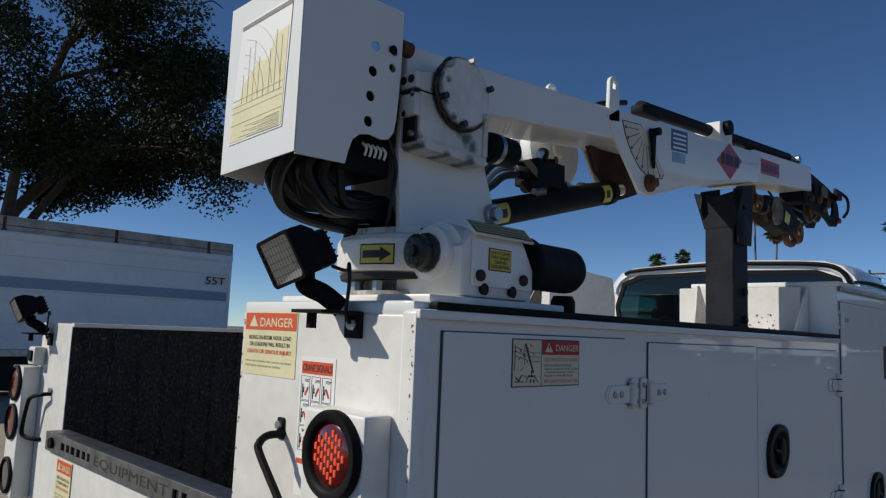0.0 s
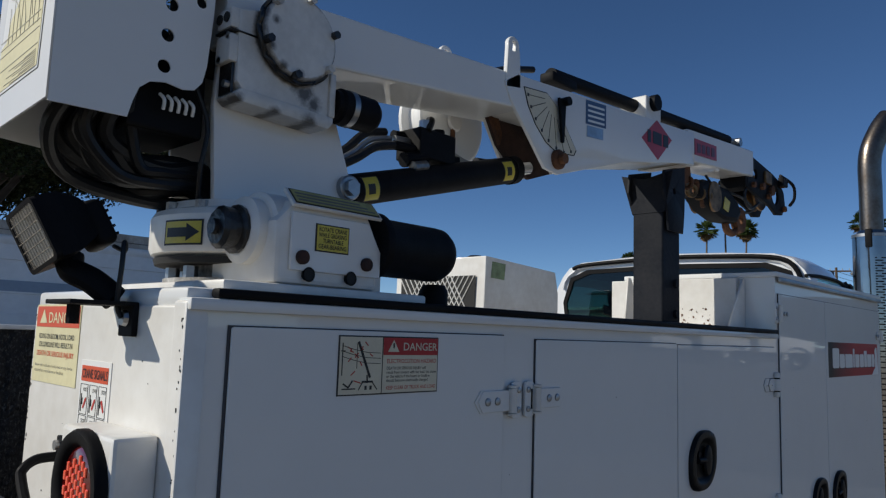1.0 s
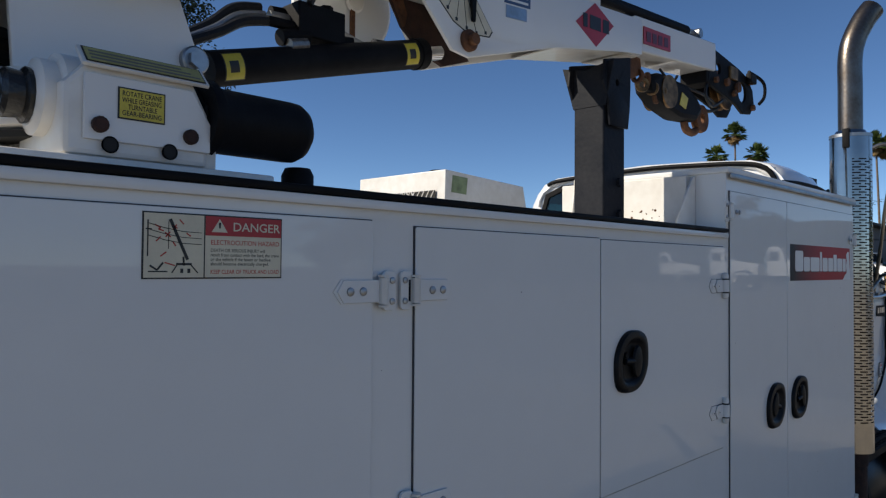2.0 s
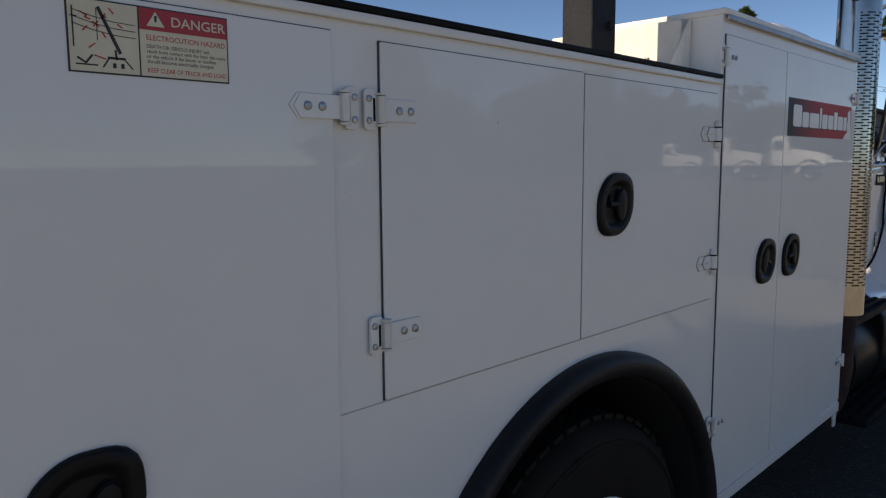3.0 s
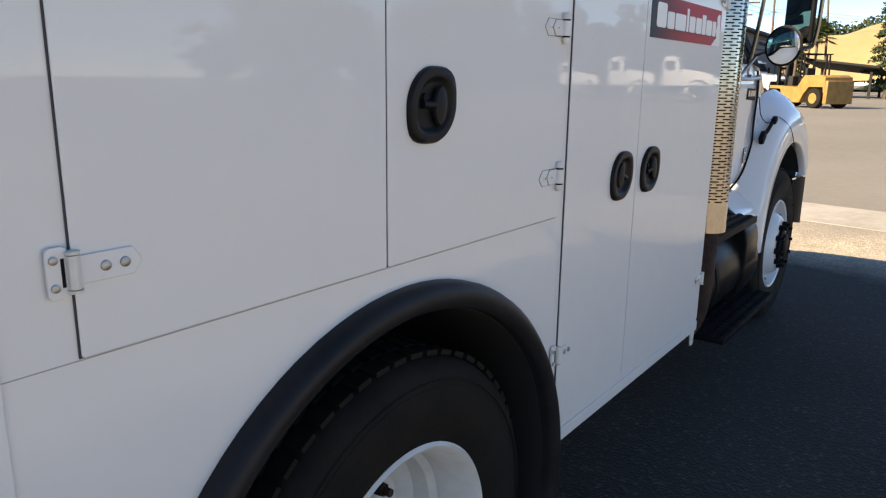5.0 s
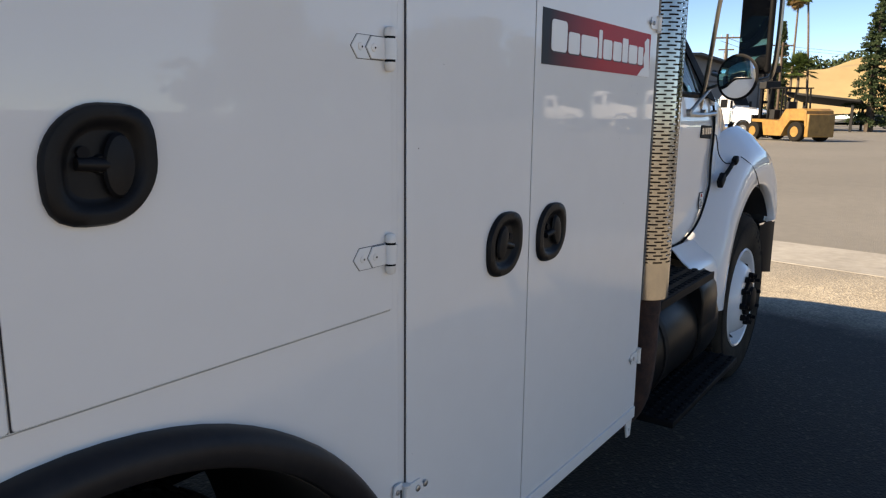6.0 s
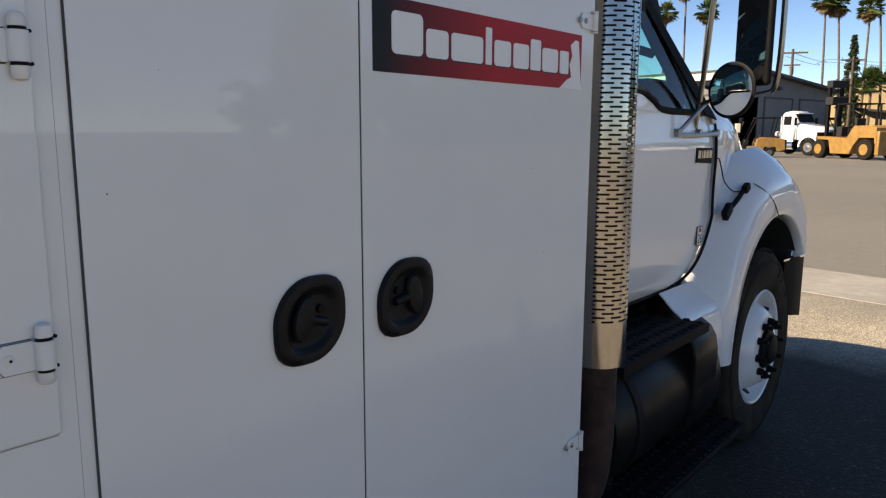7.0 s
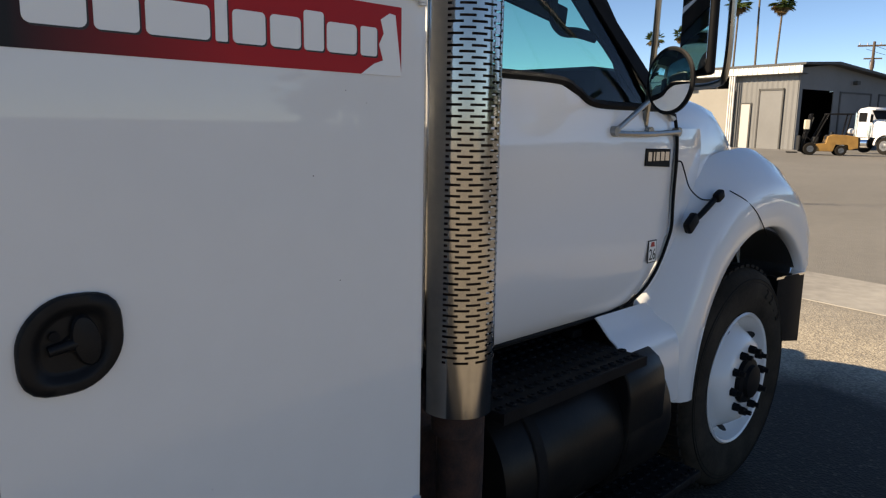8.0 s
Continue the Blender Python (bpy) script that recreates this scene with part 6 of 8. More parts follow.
for k in range(5):
    part("cable_tie", pipe([(0.203 + k * 0.012, 0.222, 2.195), (0.207 + k * 0.012, 0.214, 2.185), (0.210 + k * 0.012, 0.222, 2.172)], 0.0028, 6), WHITEDECAL, crane)

# ---- truck: cab, hood, wheels, tank, exhaust ----
truck = thing("service_truck", (3.9, 1.18, 0.0), "white medium-duty truck cab and chassis with black steps and tank", "truck")
YC = 1.18
def ym(y):
    return 2 * YC - y

def wheel(cx, yface, cz, outward, label, front):
    """A steel truck wheel: tyre, rim, hub and lug nuts. outward is -1 for the near side."""
    o = outward
    w = part("wheel", lathe([(0.305, 0.00), (0.33, o * 0.012), (0.42, o * 0.024), (0.475, o * 0.014), (0.497, -o * 0.004), (0.508, -o * 0.03), (0.514, -o * 0.07), (0.516, -o * 0.13), (0.514, -o * 0.19), (0.505, -o * 0.235), (0.49, -o * 0.26), (0.42, -o * 0.27), (0.30, -o * 0.25)], (cx, yface, cz), 'Y', 72, cap=False), DUSTYRUBBER if front else RUBBER, truck, label, smooth=50)
    tread = bmesh.new()
    for k in range(56):
        a = 2 * math.pi * k / 56
        for j in range(4):
            b = box(-0.020, 0.020, -0.024, 0.024, -0.005, 0.008, 0.0)
            moved(b, Matrix.Translation((cx, yface - o * (0.045 + 0.058 * j), cz)) @ Matrix.Rotation(-a - 0.03 * (j % 2), 4, 'Y') @ Matrix.Translation((0, 0, 0.514)))
            join(tread, b)
    tagged(part("tread", tread, RUBBER, w), kind="stuff")
    for rr in (0.462, 0.448):
        part("sidewall_ring", lathe([(rr + 0.003, o * 0.0165), (rr, o * 0.0205), (rr - 0.003, o * 0.0200)], (cx, yface, cz), 'Y', 64, cap=False), RUBBER, w)
    if front:
        prof = [(0.305, o * 0.004), (0.298, o * 0.012), (0.288, o * 0.006), (0.275, -o * 0.05), (0.262, -o * 0.075), (0.245, -o * 0.062), (0.215, -o * 0.01), (0.185, o * 0.028), (0.165, o * 0.036), (0.11, o * 0.036), (0.105, o * 0.02)]
    else:
        prof = [(0.308, o * 0.004), (0.300, o * 0.012), (0.290, o * 0.004), (0.280, -o * 0.03), (0.268, -o * 0.05), (0.262, -o * 0.11), (0.245, -o * 0.125), (0.238, -o * 0.175), (0.20, -o * 0.205), (0.16, -o * 0.19), (0.11, -o * 0.185)]
    rim = part("rim", lathe(prof, (cx, yface, cz), 'Y', 64, cap=False), WHITE_OLD if not front else CABWHITE, w, "white painted steel rim", smooth=40)
    yn = yface + (o * 0.036 if front else -o * 0.188)
    for k in range(10):
        a = 2 * math.pi * k / 10 + 0.15
        p = Vector((cx + 0.142 * math.cos(a), yn, cz + 0.142 * math.sin(a)))
        nut = join(rod(p, p + Vector((0, o * 0.028, 0)), 0.020, 0.018, 6), rod(p + Vector((0, o * 0.02, 0)), p + Vector((0, o * 0.05, 0)), 0.011, seg=10))
        part("lug_nut", nut, BLACKPAINT if front else RUSTHUB, rim)
    hub = [(0.105, o * 0.0), (0.10, o * 0.018), (0.078, o * 0.024), (0.072, o * 0.040), (0.055, o * 0.046), (0.0, o * 0.047)] if front else [(0.112, -o * 0.02), (0.112, o * 0.03), (0.10, o * 0.055), (0.08, o * 0.06), (0.075, o * 0.10), (0.05, o * 0.105), (0.0, o * 0.105)]
    part("hub", lathe(hub, (cx, yn, cz), 'Y', 32), BLACKPAINT if front else RUSTHUB, rim, "dark hub" if front else "rusty axle hub")
    if not front:
        for k in range(8):
            a = 2 * math.pi * k / 8 + 0.3
            part("hub_stud", rod((cx + 0.085 * math.cos(a), yn, cz + 0.085 * math.sin(a)), (cx + 0.085 * math.cos(a), yn + o * 0.075, cz + 0.085 * math.sin(a)), 0.011, seg=8), RUSTHUB, rim)
    for k in range(5 if front else 4):
        a = 2 * math.pi * (k + 0.35) / (5 if front else 4) + 0.3
        rr = 0.236
        hole = lathe([(0.030, 0.0), (0.026, -o * 0.004), (0.0, -o * 0.004)], (0, 0, 0), 'Y', 16)
        tilt = Matrix.Translation((cx + rr * math.cos(a), yface + (-o * 0.036 if front else -o * 0.172), cz + rr * math.sin(a))) @ Matrix.Rotation(-a, 4, 'Y') @ Matrix.Rotation(o * 1.0 if front else 0.6 * o, 4, 'Z')
        part("hand_hole", moved(hole, tilt), DARK, rim)
    return w

FX = 5.715
wheel(AX + 0.030, 0.022, AZ - 0.010, -1, "dusty black truck tyre on a deep white dual rim", False)
wheel(AX, 0.345, AZ, -1, "inner dual truck tyre", False)
wheel(AX, ym(0.022), AZ, 1, "black truck tyre", False)
wheel(FX, 0.142, 0.505, -1, "black truck tyre on a white steel front rim", True)
wheel(FX, ym(0.142), 0.505, 1, "black truck tyre on a white front rim", True)
for y in (0.72, 1.58):
    part("frame_rail", box(0.3, 6.1, y, y + 0.08, 0.62, 0.86), BLACKPAINT, truck)
part("rear_axle", rod((AX, 0.2, AZ), (AX, ym(0.2), AZ), 0.09, seg=16), DARK, truck)
part("front_axle", rod((FX, 0.3, 0.45), (FX, ym(0.3), 0.45), 0.06, seg=12), DARK, truck)
part("subframe", box(0.5, 3.6, 0.6, 1.8, 0.86, 0.929), DARK, truck)

for k, ch in enumerate("22.5"):
    a = radians(62 - 9.5 * k)
    m_ = Matrix.Translation((FX + 0.395 * math.cos(a), 0.1165, 0.505 + 0.395 * math.sin(a))) @ Matrix.Rotation(radians(90) - a, 4, 'Y') @ pose(0, 0, 0, 90, 0, 0)
    part("size_mark", text_bm(ch, 0.062, m_, None, True, 'CENTER', 0.001), RUBBER, truck, smooth=0)

# cab lower shell
def side_y(z):
    pts = ((0.93, 0.30), (0.965, 0.262), (1.05, 0.236), (1.2, 0.222), (1.35, 0.226), (1.45, 0.222), (1.56, 0.216), (1.60, 0.222), (1.68, 0.236), (1.78, 0.252), (2.2, 0.372))
    for (za, ya), (zb, yb) in zip(pts, pts[1:]):
        if z <= zb:
            return ya + (yb - ya) * max(0, z - za) / (zb - za)
    return pts[-1][1]
ZS = (0.93, 0.965, 1.0, 1.05, 1.12, 1.2, 1.28, 1.35, 1.4, 1.45, 1.50, 1.56, 1.58, 1.60, 1.64, 1.68)
def belt(x):
    return 1.765 if x < 4.40 else 1.765 - 0.075 * min(1, (x - 4.40) / 0.2) ** 1.0 if x < 4.9 else 1.69
def front_edge(z):
    """x of the door's front seam at height z."""
    pts = ((0.93, 4.915), (0.953, 4.935), (1.0, 5.0), (1.1, 5.085), (1.25, 5.151), (1.4, 5.148), (1.67, 5.133), (1.75, 5.125))
    for (za, xa), (zb, xb) in zip(pts, pts[1:]):
        if z <= zb:
            return xa + (xb - xa) * max(0, z - za) / (zb - za)
    return pts[-1][1]
def door_skin(mirror):
    rows = []
    for i in range(25):
        u = i / 24
        row = []
        for z in ZS + (None,):
            x = 3.88 + (front_edge(z or 1.75) - 0.006 - 3.88) * u
            zz = belt(x) if z is None else min(z, belt(x) - 0.004)
            y = side_y(zz) + 0.012 * max(0, abs(u - 0.5) - 0.42) / 0.08
            row.append((x, ym(y) if mirror else y, zz))
        rows.append(row)
    return solid(loft(rows), 0.02)
door = part("cab_door", door_skin(False), CABWHITE, truck, "glossy white cab door with black window trim", smooth=60)
part("cab_door", door_skin(True), CABWHITE, truck, "glossy white cab door", smooth=60)
seam = [(front_edge(z), side_y(z) - 0.002 if z > 0.95 else side_y(0.95), z) for z in (0.945, 1.0, 1.06, 1.12, 1.18, 1.24, 1.32, 1.4, 1.5, 1.6, 1.68)]
part("door_seal", pipe(seam, 0.0065, 8), BLACK, truck, "black door gap seal")
part("sill_gap", pipe([(3.9, 0.285, 0.945), (4.4, 0.285, 0.938), (4.86, 0.29, 0.936), (4.90, 0.29, 0.945)], 0.008, 8), BLACK, truck)
# cowl and inner structures
part("cowl_side", solid(loft([[(front_edge(z) + 0.008 + u * (0.30 if z > 1.3 else 0.26), side_y(z) + 0.004 + 0.05 * u * u, z) for z in (0.985, 1.03, 1.1, 1.24, 1.35, 1.45, 1.55, 1.60, 1.625)] for u in (0, 0.25, 0.5, 0.75, 1.0)]), 0.01), CABWHITE, truck, smooth=60)
part("floor", box(3.9, 5.2, 0.30, ym(0.30), 0.92, 0.96), DARK, truck)
part("dashboard", box(4.78, 5.06, 0.36, ym(0.36), 1.35, 1.845, 0.05), BLACK, truck, "dark dashboard")
part("seat", join(box(4.1, 4.6, 0.4, 1.0, 1.1, 1.32, 0.05), box(4.02, 4.16, 0.4, 1.0, 1.3, 1.92, 0.05)), DARK, truck, "dark fabric seat")
part("seat", join(box(4.1, 4.6, 1.36, 1.96, 1.1, 1.32, 0.05), box(4.02, 4.16, 1.36, 1.96, 1.3, 1.92, 0.05)), DARK, truck, "dark fabric seat")
part("steering_wheel", lathe([(0.20, -0.012), (0.212, 0.0), (0.20, 0.012), (0.188, 0.0)], (4.72, 1.72, 1.62), 'X', 28, close=True), BLACK, truck)

# rear wall with a wide window, roof, pillars, glass
yr = [(side_y(z), z) for z in (0.95, 1.2, 1.5, 1.75, 1.9, 2.05, 2.18)] + [(0.405, 2.25), (0.46, 2.31), (0.56, 2.345)]
outline = yr + [(1.18, 2.372)] + [(ym(y), z) for y, z in reversed(yr)]
win = [(0.62, 1.78), (ym(0.62), 1.78), (ym(0.45), 1.83), (ym(0.415), 2.08), (ym(0.47), 2.245), (ym(0.60), 2.295), (1.18, 2.31), (0.60, 2.295), (0.47, 2.245), (0.415, 2.08), (0.45, 1.83)]
part("cab_rear_wall", plate(outline, 3.88, 3.90, holes=[win], axis='X'), CABWHITE, truck, smooth=0)
wf = part("rear_window", plate(win, 3.884, 3.888, axis='X'), DARKGLASS, truck, "wide tinted rear window", smooth=0)
wf.visible_shadow = False
cw = [(1.18 + (y - 1.18) * 0.965, 2.02 + (z - 2.02) * 0.90) for y, z in win]
part("window_rubber", plate(win, 3.874, 3.882, holes=[cw], axis='X'), BLACK, wf, smooth=0)
def roof_row(x, dz, inset):
    half = [(0.385 + inset, 2.20 + dz), (0.395 + inset, 2.245 + dz), (0.425 + inset, 2.29 + dz), (0.49 + inset, 2.33 + dz), (0.60 + inset, 2.355 + dz), (0.85, 2.372 + dz), (1.18, 2.382 + dz)]
    return [(x, y, z) for y, z in half] + [(x, ym(y), z) for y, z in reversed(half[:-1])]
part("roof", solid(loft([roof_row(3.862, -0.035, 0.035), roof_row(3.90, -0.006, 0.008), roof_row(4.0, 0.004, 0), roof_row(4.25, 0.006, 0), roof_row(4.46, -0.004, 0.004), roof_row(4.56, -0.03, 0.01), roof_row(4.64, -0.075, 0.02)]), 0.012), CABWHITE, truck, "white cab roof", smooth=60)
part("rear_window_trim", pipe([(3.868, 0.40, 2.02), (3.866, 0.412, 2.16), (3.864, 0.44, 2.25), (3.862, 0.50, 2.305), (3.86, 0.62, 2.328), (3.86, 0.85, 2.34), (3.86, 1.18, 2.348), (3.86, 1.74, 2.328), (3.862, 1.86, 2.305)], 0.013, 8), BLACK, truck, "black rubber trim under the roof edge")
part("roof_gutter", pipe([(3.872, 0.395, 2.215), (4.1, 0.382, 2.226), (4.44, 0.382, 2.222), (4.60, 0.39, 2.19)], 0.010, 8), BLACK, truck)
for mir in (False, True):
    f = ym if mir else (lambda y: y)
    part("rear_pillar", solid(loft([[(3.885, f(side_y(z) if z < 2.1 else 0.36 + (z - 2.1) * 0.3), z) for z in (1.7, 1.9, 2.05, 2.22)], [(4.02, f(side_y(z) - 0.004 if z < 2.1 else 0.356 + (z - 2.1) * 0.3), z) for z in (1.7, 1.9, 2.05, 2.22)]]), 0.015), CABWHITE, truck, smooth=60)
    part("a_pillar", solid(loft([[(5.11 - (z - 1.66) * 0.90, f(0.212 + (z - 1.66) * 0.31), z) for z in (1.66, 1.8, 1.95, 2.1, 2.235)], [(5.18 - (z - 1.66) * 0.94, f(0.25 + (z - 1.66) * 0.31), z) for z in (1.66, 1.8, 1.95, 2.1, 2.235)], [(5.20 - (z - 1.66) * 0.94, f(0.31 + (z - 1.66) * 0.28), z) for z in (1.66, 1.8, 1.95, 2.1, 2.235)]]), 0.012), CABWHITE, truck, smooth=60)
    part("pillar_trim", solid(loft([[(5.00 - (z - 1.69) * 0.85, f(0.220 + (z - 1.66) * 0.31), z) for z in (1.69, 1.8, 1.95, 2.1, 2.22)], [(5.105 - (z - 1.66) * 0.90, f(0.210 + (z - 1.66) * 0.31), z) for z in (1.67, 1.8, 1.95, 2.1, 2.235)]]), 0.008), BLACK, truck, smooth=60)
    part("pillar_liner", solid(loft([[(4.97 - (z - 1.69) * 0.85, f(0.262 + (z - 1.66) * 0.31), z) for z in (1.69, 1.8, 1.95, 2.1, 2.22)], [(5.13 - (z - 1.66) * 0.92, f(0.285 + (z - 1.66) * 0.31), z) for z in (1.67, 1.8, 1.95, 2.1, 2.235)]]), 0.006), BLACK, truck, smooth=60)
    sill = [(4.02, 1.765), (4.40, 1.762), (4.50, 1.735), (4.60, 1.695), (4.86, 1.690), (5.02, 1.690)]
    part("belt_moulding", pipe([(x, f(side_y(z + 0.01) + 0.002), z + 0.008) for x, z in sill], 0.015, 8), BLACK, truck)
    gl = bmesh.new()
    rows = []
    for x, zb, zt in ((4.03, 1.77, 2.21), (4.2, 1.77, 2.215), (4.40, 1.765, 2.215), (4.52, 1.735, 2.21), (4.66, 1.70, 2.09), (4.82, 1.695, 1.90), (4.99, 1.695, 1.71)):
        rows.append([(x, f(side_y(zb + (zt - zb) * k / 5) + 0.012), zb + (zt - zb) * k / 5) for k in range(6)])
    g_ = part("side_window", loft(rows, gl), GLASS, truck, "teal tinted door window", smooth=60)
    g_.visible_shadow = False
for f in ((lambda y: y), ym):
    part("pillar_inner_trim", plate([(4.56, 2.12), (4.612, 2.046), (4.737, 1.954), (4.816, 1.906), (4.884, 1.858), (4.93, 1.79), (4.98, 1.72), (5.08, 1.72), (5.07, 1.79), (4.96, 1.93), (4.80, 2.08), (4.72, 2.19), (4.56, 2.22)], f(0.352), f(0.364)), BLACK, truck, "dark moulded inner pillar trim", smooth=0)
    part("grab_handle", pipe([(4.575, f(0.40), 2.11), (4.585, f(0.42), 2.05), (4.61, f(0.43), 1.99), (4.665, f(0.43), 1.955), (4.74, f(0.42), 1.955), (4.80, f(0.385), 1.94)], 0.019, 10), BLACK, truck, "black grab handle inside the pillar")
    part("sun_visor", moved(box(-0.17, 0.17, -0.012, 0.012, -0.035, 0.035, 0.01), Matrix.Translation((4.52, f(0.44), 2.03)) @ Matrix.Rotation(0.16, 4, 'Y')), BLACK, truck, "dark folded sun visor")
part("headliner", box(3.92, 4.60, 0.45, ym(0.45), 2.26, 2.30), DARK, truck)
ws = []
for k in range(6):
    z = 1.68 + (2.24 - 1.68) * k / 5
    y0 = 0.29 + (z - 1.66) * 0.28
    ws.append([(5.18 - (z - 1.66) * 0.94 + 0.10 * math.cos((v - 0.5) * math.pi) - 0.0, y0 + (ym(y0) - y0) * v, z) for v in (0, 0.15, 0.3, 0.5, 0.7, 0.85, 1.0)])
w_ = part("windscreen", loft(ws), GLASS, truck, "tinted windscreen", smooth=60)
w_.visible_shadow = False

# hood and fenders
HX = ((5.10, 1.755, 0.262), (5.25, 1.772, 0.27), (5.45, 1.782, 0.29), (5.65, 1.772, 0.32), (5.80, 1.748, 0.34), (5.92, 1.70, 0.36), (6.06, 1.61, 0.375), (6.18, 1.49, 0.40), (6.28, 1.33, 0.44), (6.34, 1.0, 0.50))
rows = []
for x, zt, ys in HX:
    half = [(ys - 0.03, max(zt - 0.55, 0.75)), (ys - 0.018, zt - 0.34), (ys, zt - 0.20), (ys + 0.022, zt - 0.11), (ys + 0.065, zt - 0.046), (ys + 0.15, zt - 0.012), (0.75, zt + 0.01), (1.18, zt + 0.016)]
    rows.append([(x, y, z) for y, z in half] + [(x, ym(y), z) for y, z in reversed(half[:-1])])
part("hood", solid(loft(rows), 0.008), CABWHITE, truck, "glossy white sloping hood", smooth=60)
part("grille", box(6.2, 6.25, 0.55, ym(0.55), 0.75, 1.15, 0.02), BLACK, truck)
def fender(f):
    c, rows = (5.80, 0.515), []
    n = 40
    for k in range(n + 1):
        a = math.radians(177 - (177 - 36) * k / n)
        front = max(0, math.cos(a))
        lip = 0.585 + 0.085 * max(0, math.sin(a)) ** 2 + 0.06 * front
        band = (0.105 + 0.10 * max(0, math.sin(a))) * (1 + 0.30 * front)
        prof = [(lip + 0.003, 0.165), (lip, 0.145), (lip + 0.004, 0.118), (lip + 0.014, 0.108), (lip + 0.45 * band, 0.106), (lip + 0.8 * band, 0.116), (lip + band, 0.134), (lip + 1.15 * band, 0.165), (lip + 1.35 * band + 0.02, 0.22), (lip + 1.5 * band + 0.04, 0.30)]
        row = []
        for i, (r, y) in enumerate(prof):
            x, z = c[0] + r * math.cos(a), c[1] + r * math.sin(a)
            x = min(x, 6.33 + 0.07 * min(1.0, max(0, i - 1) / 5))
            row.append((x, f(y), z))
        rows.append(row)
    return solid(loft(rows), 0.006)
part("front_fender", fender(lambda y: y), CABWHITE, truck, "glossy white flared front fender", smooth=60)
part("front_fender", fender(ym), CABWHITE, truck, "glossy white flared front fender", smooth=60)
SKIRT = ((0.945, 0.262), (0.925, 0.240), (0.905, 0.222), (0.88, 0.196), (0.86, 0.168), (0.83, 0.147), (0.78, 0.134), (0.68, 0.126), (0.57, 0.125))
part("rear_skirt", solid(loft([[(x, y, z) for z, y in SKIRT] for x in (4.71, 4.80, 4.92, 5.06, 5.16)]), 0.006), CABWHITE, truck, "white fender skirt sweeping back under the door", smooth=60)
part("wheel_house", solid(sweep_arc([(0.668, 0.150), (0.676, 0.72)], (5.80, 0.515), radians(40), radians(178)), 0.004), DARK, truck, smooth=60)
# Near-black sheet added behind the wheel so the arch opening looks shaded.
part("arch_shade_sheet", plate([(5.80 + 0.66 * math.cos(radians(a)), 0.515 + 0.66 * math.sin(radians(a))) for a in range(-5, 186, 10)], 0.56, 0.57), DARK, truck, "dark sheet added behind the wheel for the shade in the arch", smooth=0)
# Unseen block, added to stop sun passing beneath the hood onto the ground.
part("underhood_sun_block", box(5.25, 6.15, 0.72, 1.64, 0.36, 1.2, 0.05), DARK, truck)
part("front_splash_panel", box(6.30, 6.325, 0.17, 0.57, 0.55, 0.98), DARK, truck)
part("fender_skirt_gap", box(5.22, 5.28, 0.26, 0.5, 0.40, 0.62), DARK, truck)
part("splash_panel", box(5.16, 5.19, 0.30, 0.6, 0.35, 0.66), BLACK, truck)
part("hood_seam", pipe([(5.155, 0.215, 1.50), (5.18, 0.215, 1.495), (5.21, 0.214, 1.455), (5.26, 0.213, 1.39), (5.33, 0.198, 1.345), (5.39, 0.182, 1.338)], 0.003, 6), BLACK, truck)
part("fender_seam", pipe([(5.50, 0.155, 1.372), (5.58, 0.126, 1.335), (5.66, 0.108, 1.285), (5.74, 0.1035, 1.22), (5.80, 0.1035, 1.16)], 0.0025, 6), BLACK, truck)
hl = part("hood_latch", pipe([(5.235, 0.195, 1.255), (5.28, 0.180, 1.275), (5.35, 0.172, 1.315), (5.42, 0.172, 1.352)], 0.012, 8), BLACK, truck, "black rubber hood latch")
part("latch_foot", moved(box(-0.026, 0.026, -0.016, 0.016, -0.045, 0.035, 0.009), Matrix.Translation((5.235, 0.182, 1.258)) @ Matrix.Rotation(0.95, 4, 'Y')), BLACK, hl)
part("latch_head", moved(box(-0.030, 0.026, -0.016, 0.016, -0.02, 0.02, 0.009), Matrix.Translation((5.425, 0.166, 1.355)) @ Matrix.Rotation(-0.4, 4, 'Y')), BLACK, hl)
part("headlamp", box(6.28, 6.385, 0.17, 0.42, 1.0, 1.14, 0.02), CHROME, truck, "clear headlamp at the fender corner")
bump = [[(x, y, z) for z in zs] for x, y, zs in ((6.12, 0.15, (0.64, 0.76, 0.915)), (6.20, 0.122, (0.585, 0.74, 0.920)), (6.33, 0.104, (0.565, 0.74, 0.922)), (6.41, 0.13, (0.59, 0.75, 0.922)), (6.48, 0.4, (0.6, 0.76, 0.94)), (6.47, 1.18, (0.6, 0.76, 0.94)), (6.44, 1.96, (0.6, 0.76, 0.94)), (6.28, 2.24, (0.6, 0.76, 0.94)))]
part("bumper", solid(loft(bump), 0.012), BLACKPAINT, truck, "black bumper with a bright top edge", smooth=60)
part("bumper_top", solid(loft([[(6.10, 0.148, 0.918), (6.10, 0.20, 0.925)], [(6.33, 0.100, 0.925), (6.32, 0.2, 0.932)], [(6.42, 0.13, 0.925), (6.39, 0.25, 0.932)], [(6.49, 0.4, 0.945), (6.44, 0.45, 0.952)], [(6.48, 1.18, 0.945), (6.40, 1.18, 0.952)]]), 0.012), CHROME, truck, "bright metal bumper edge")

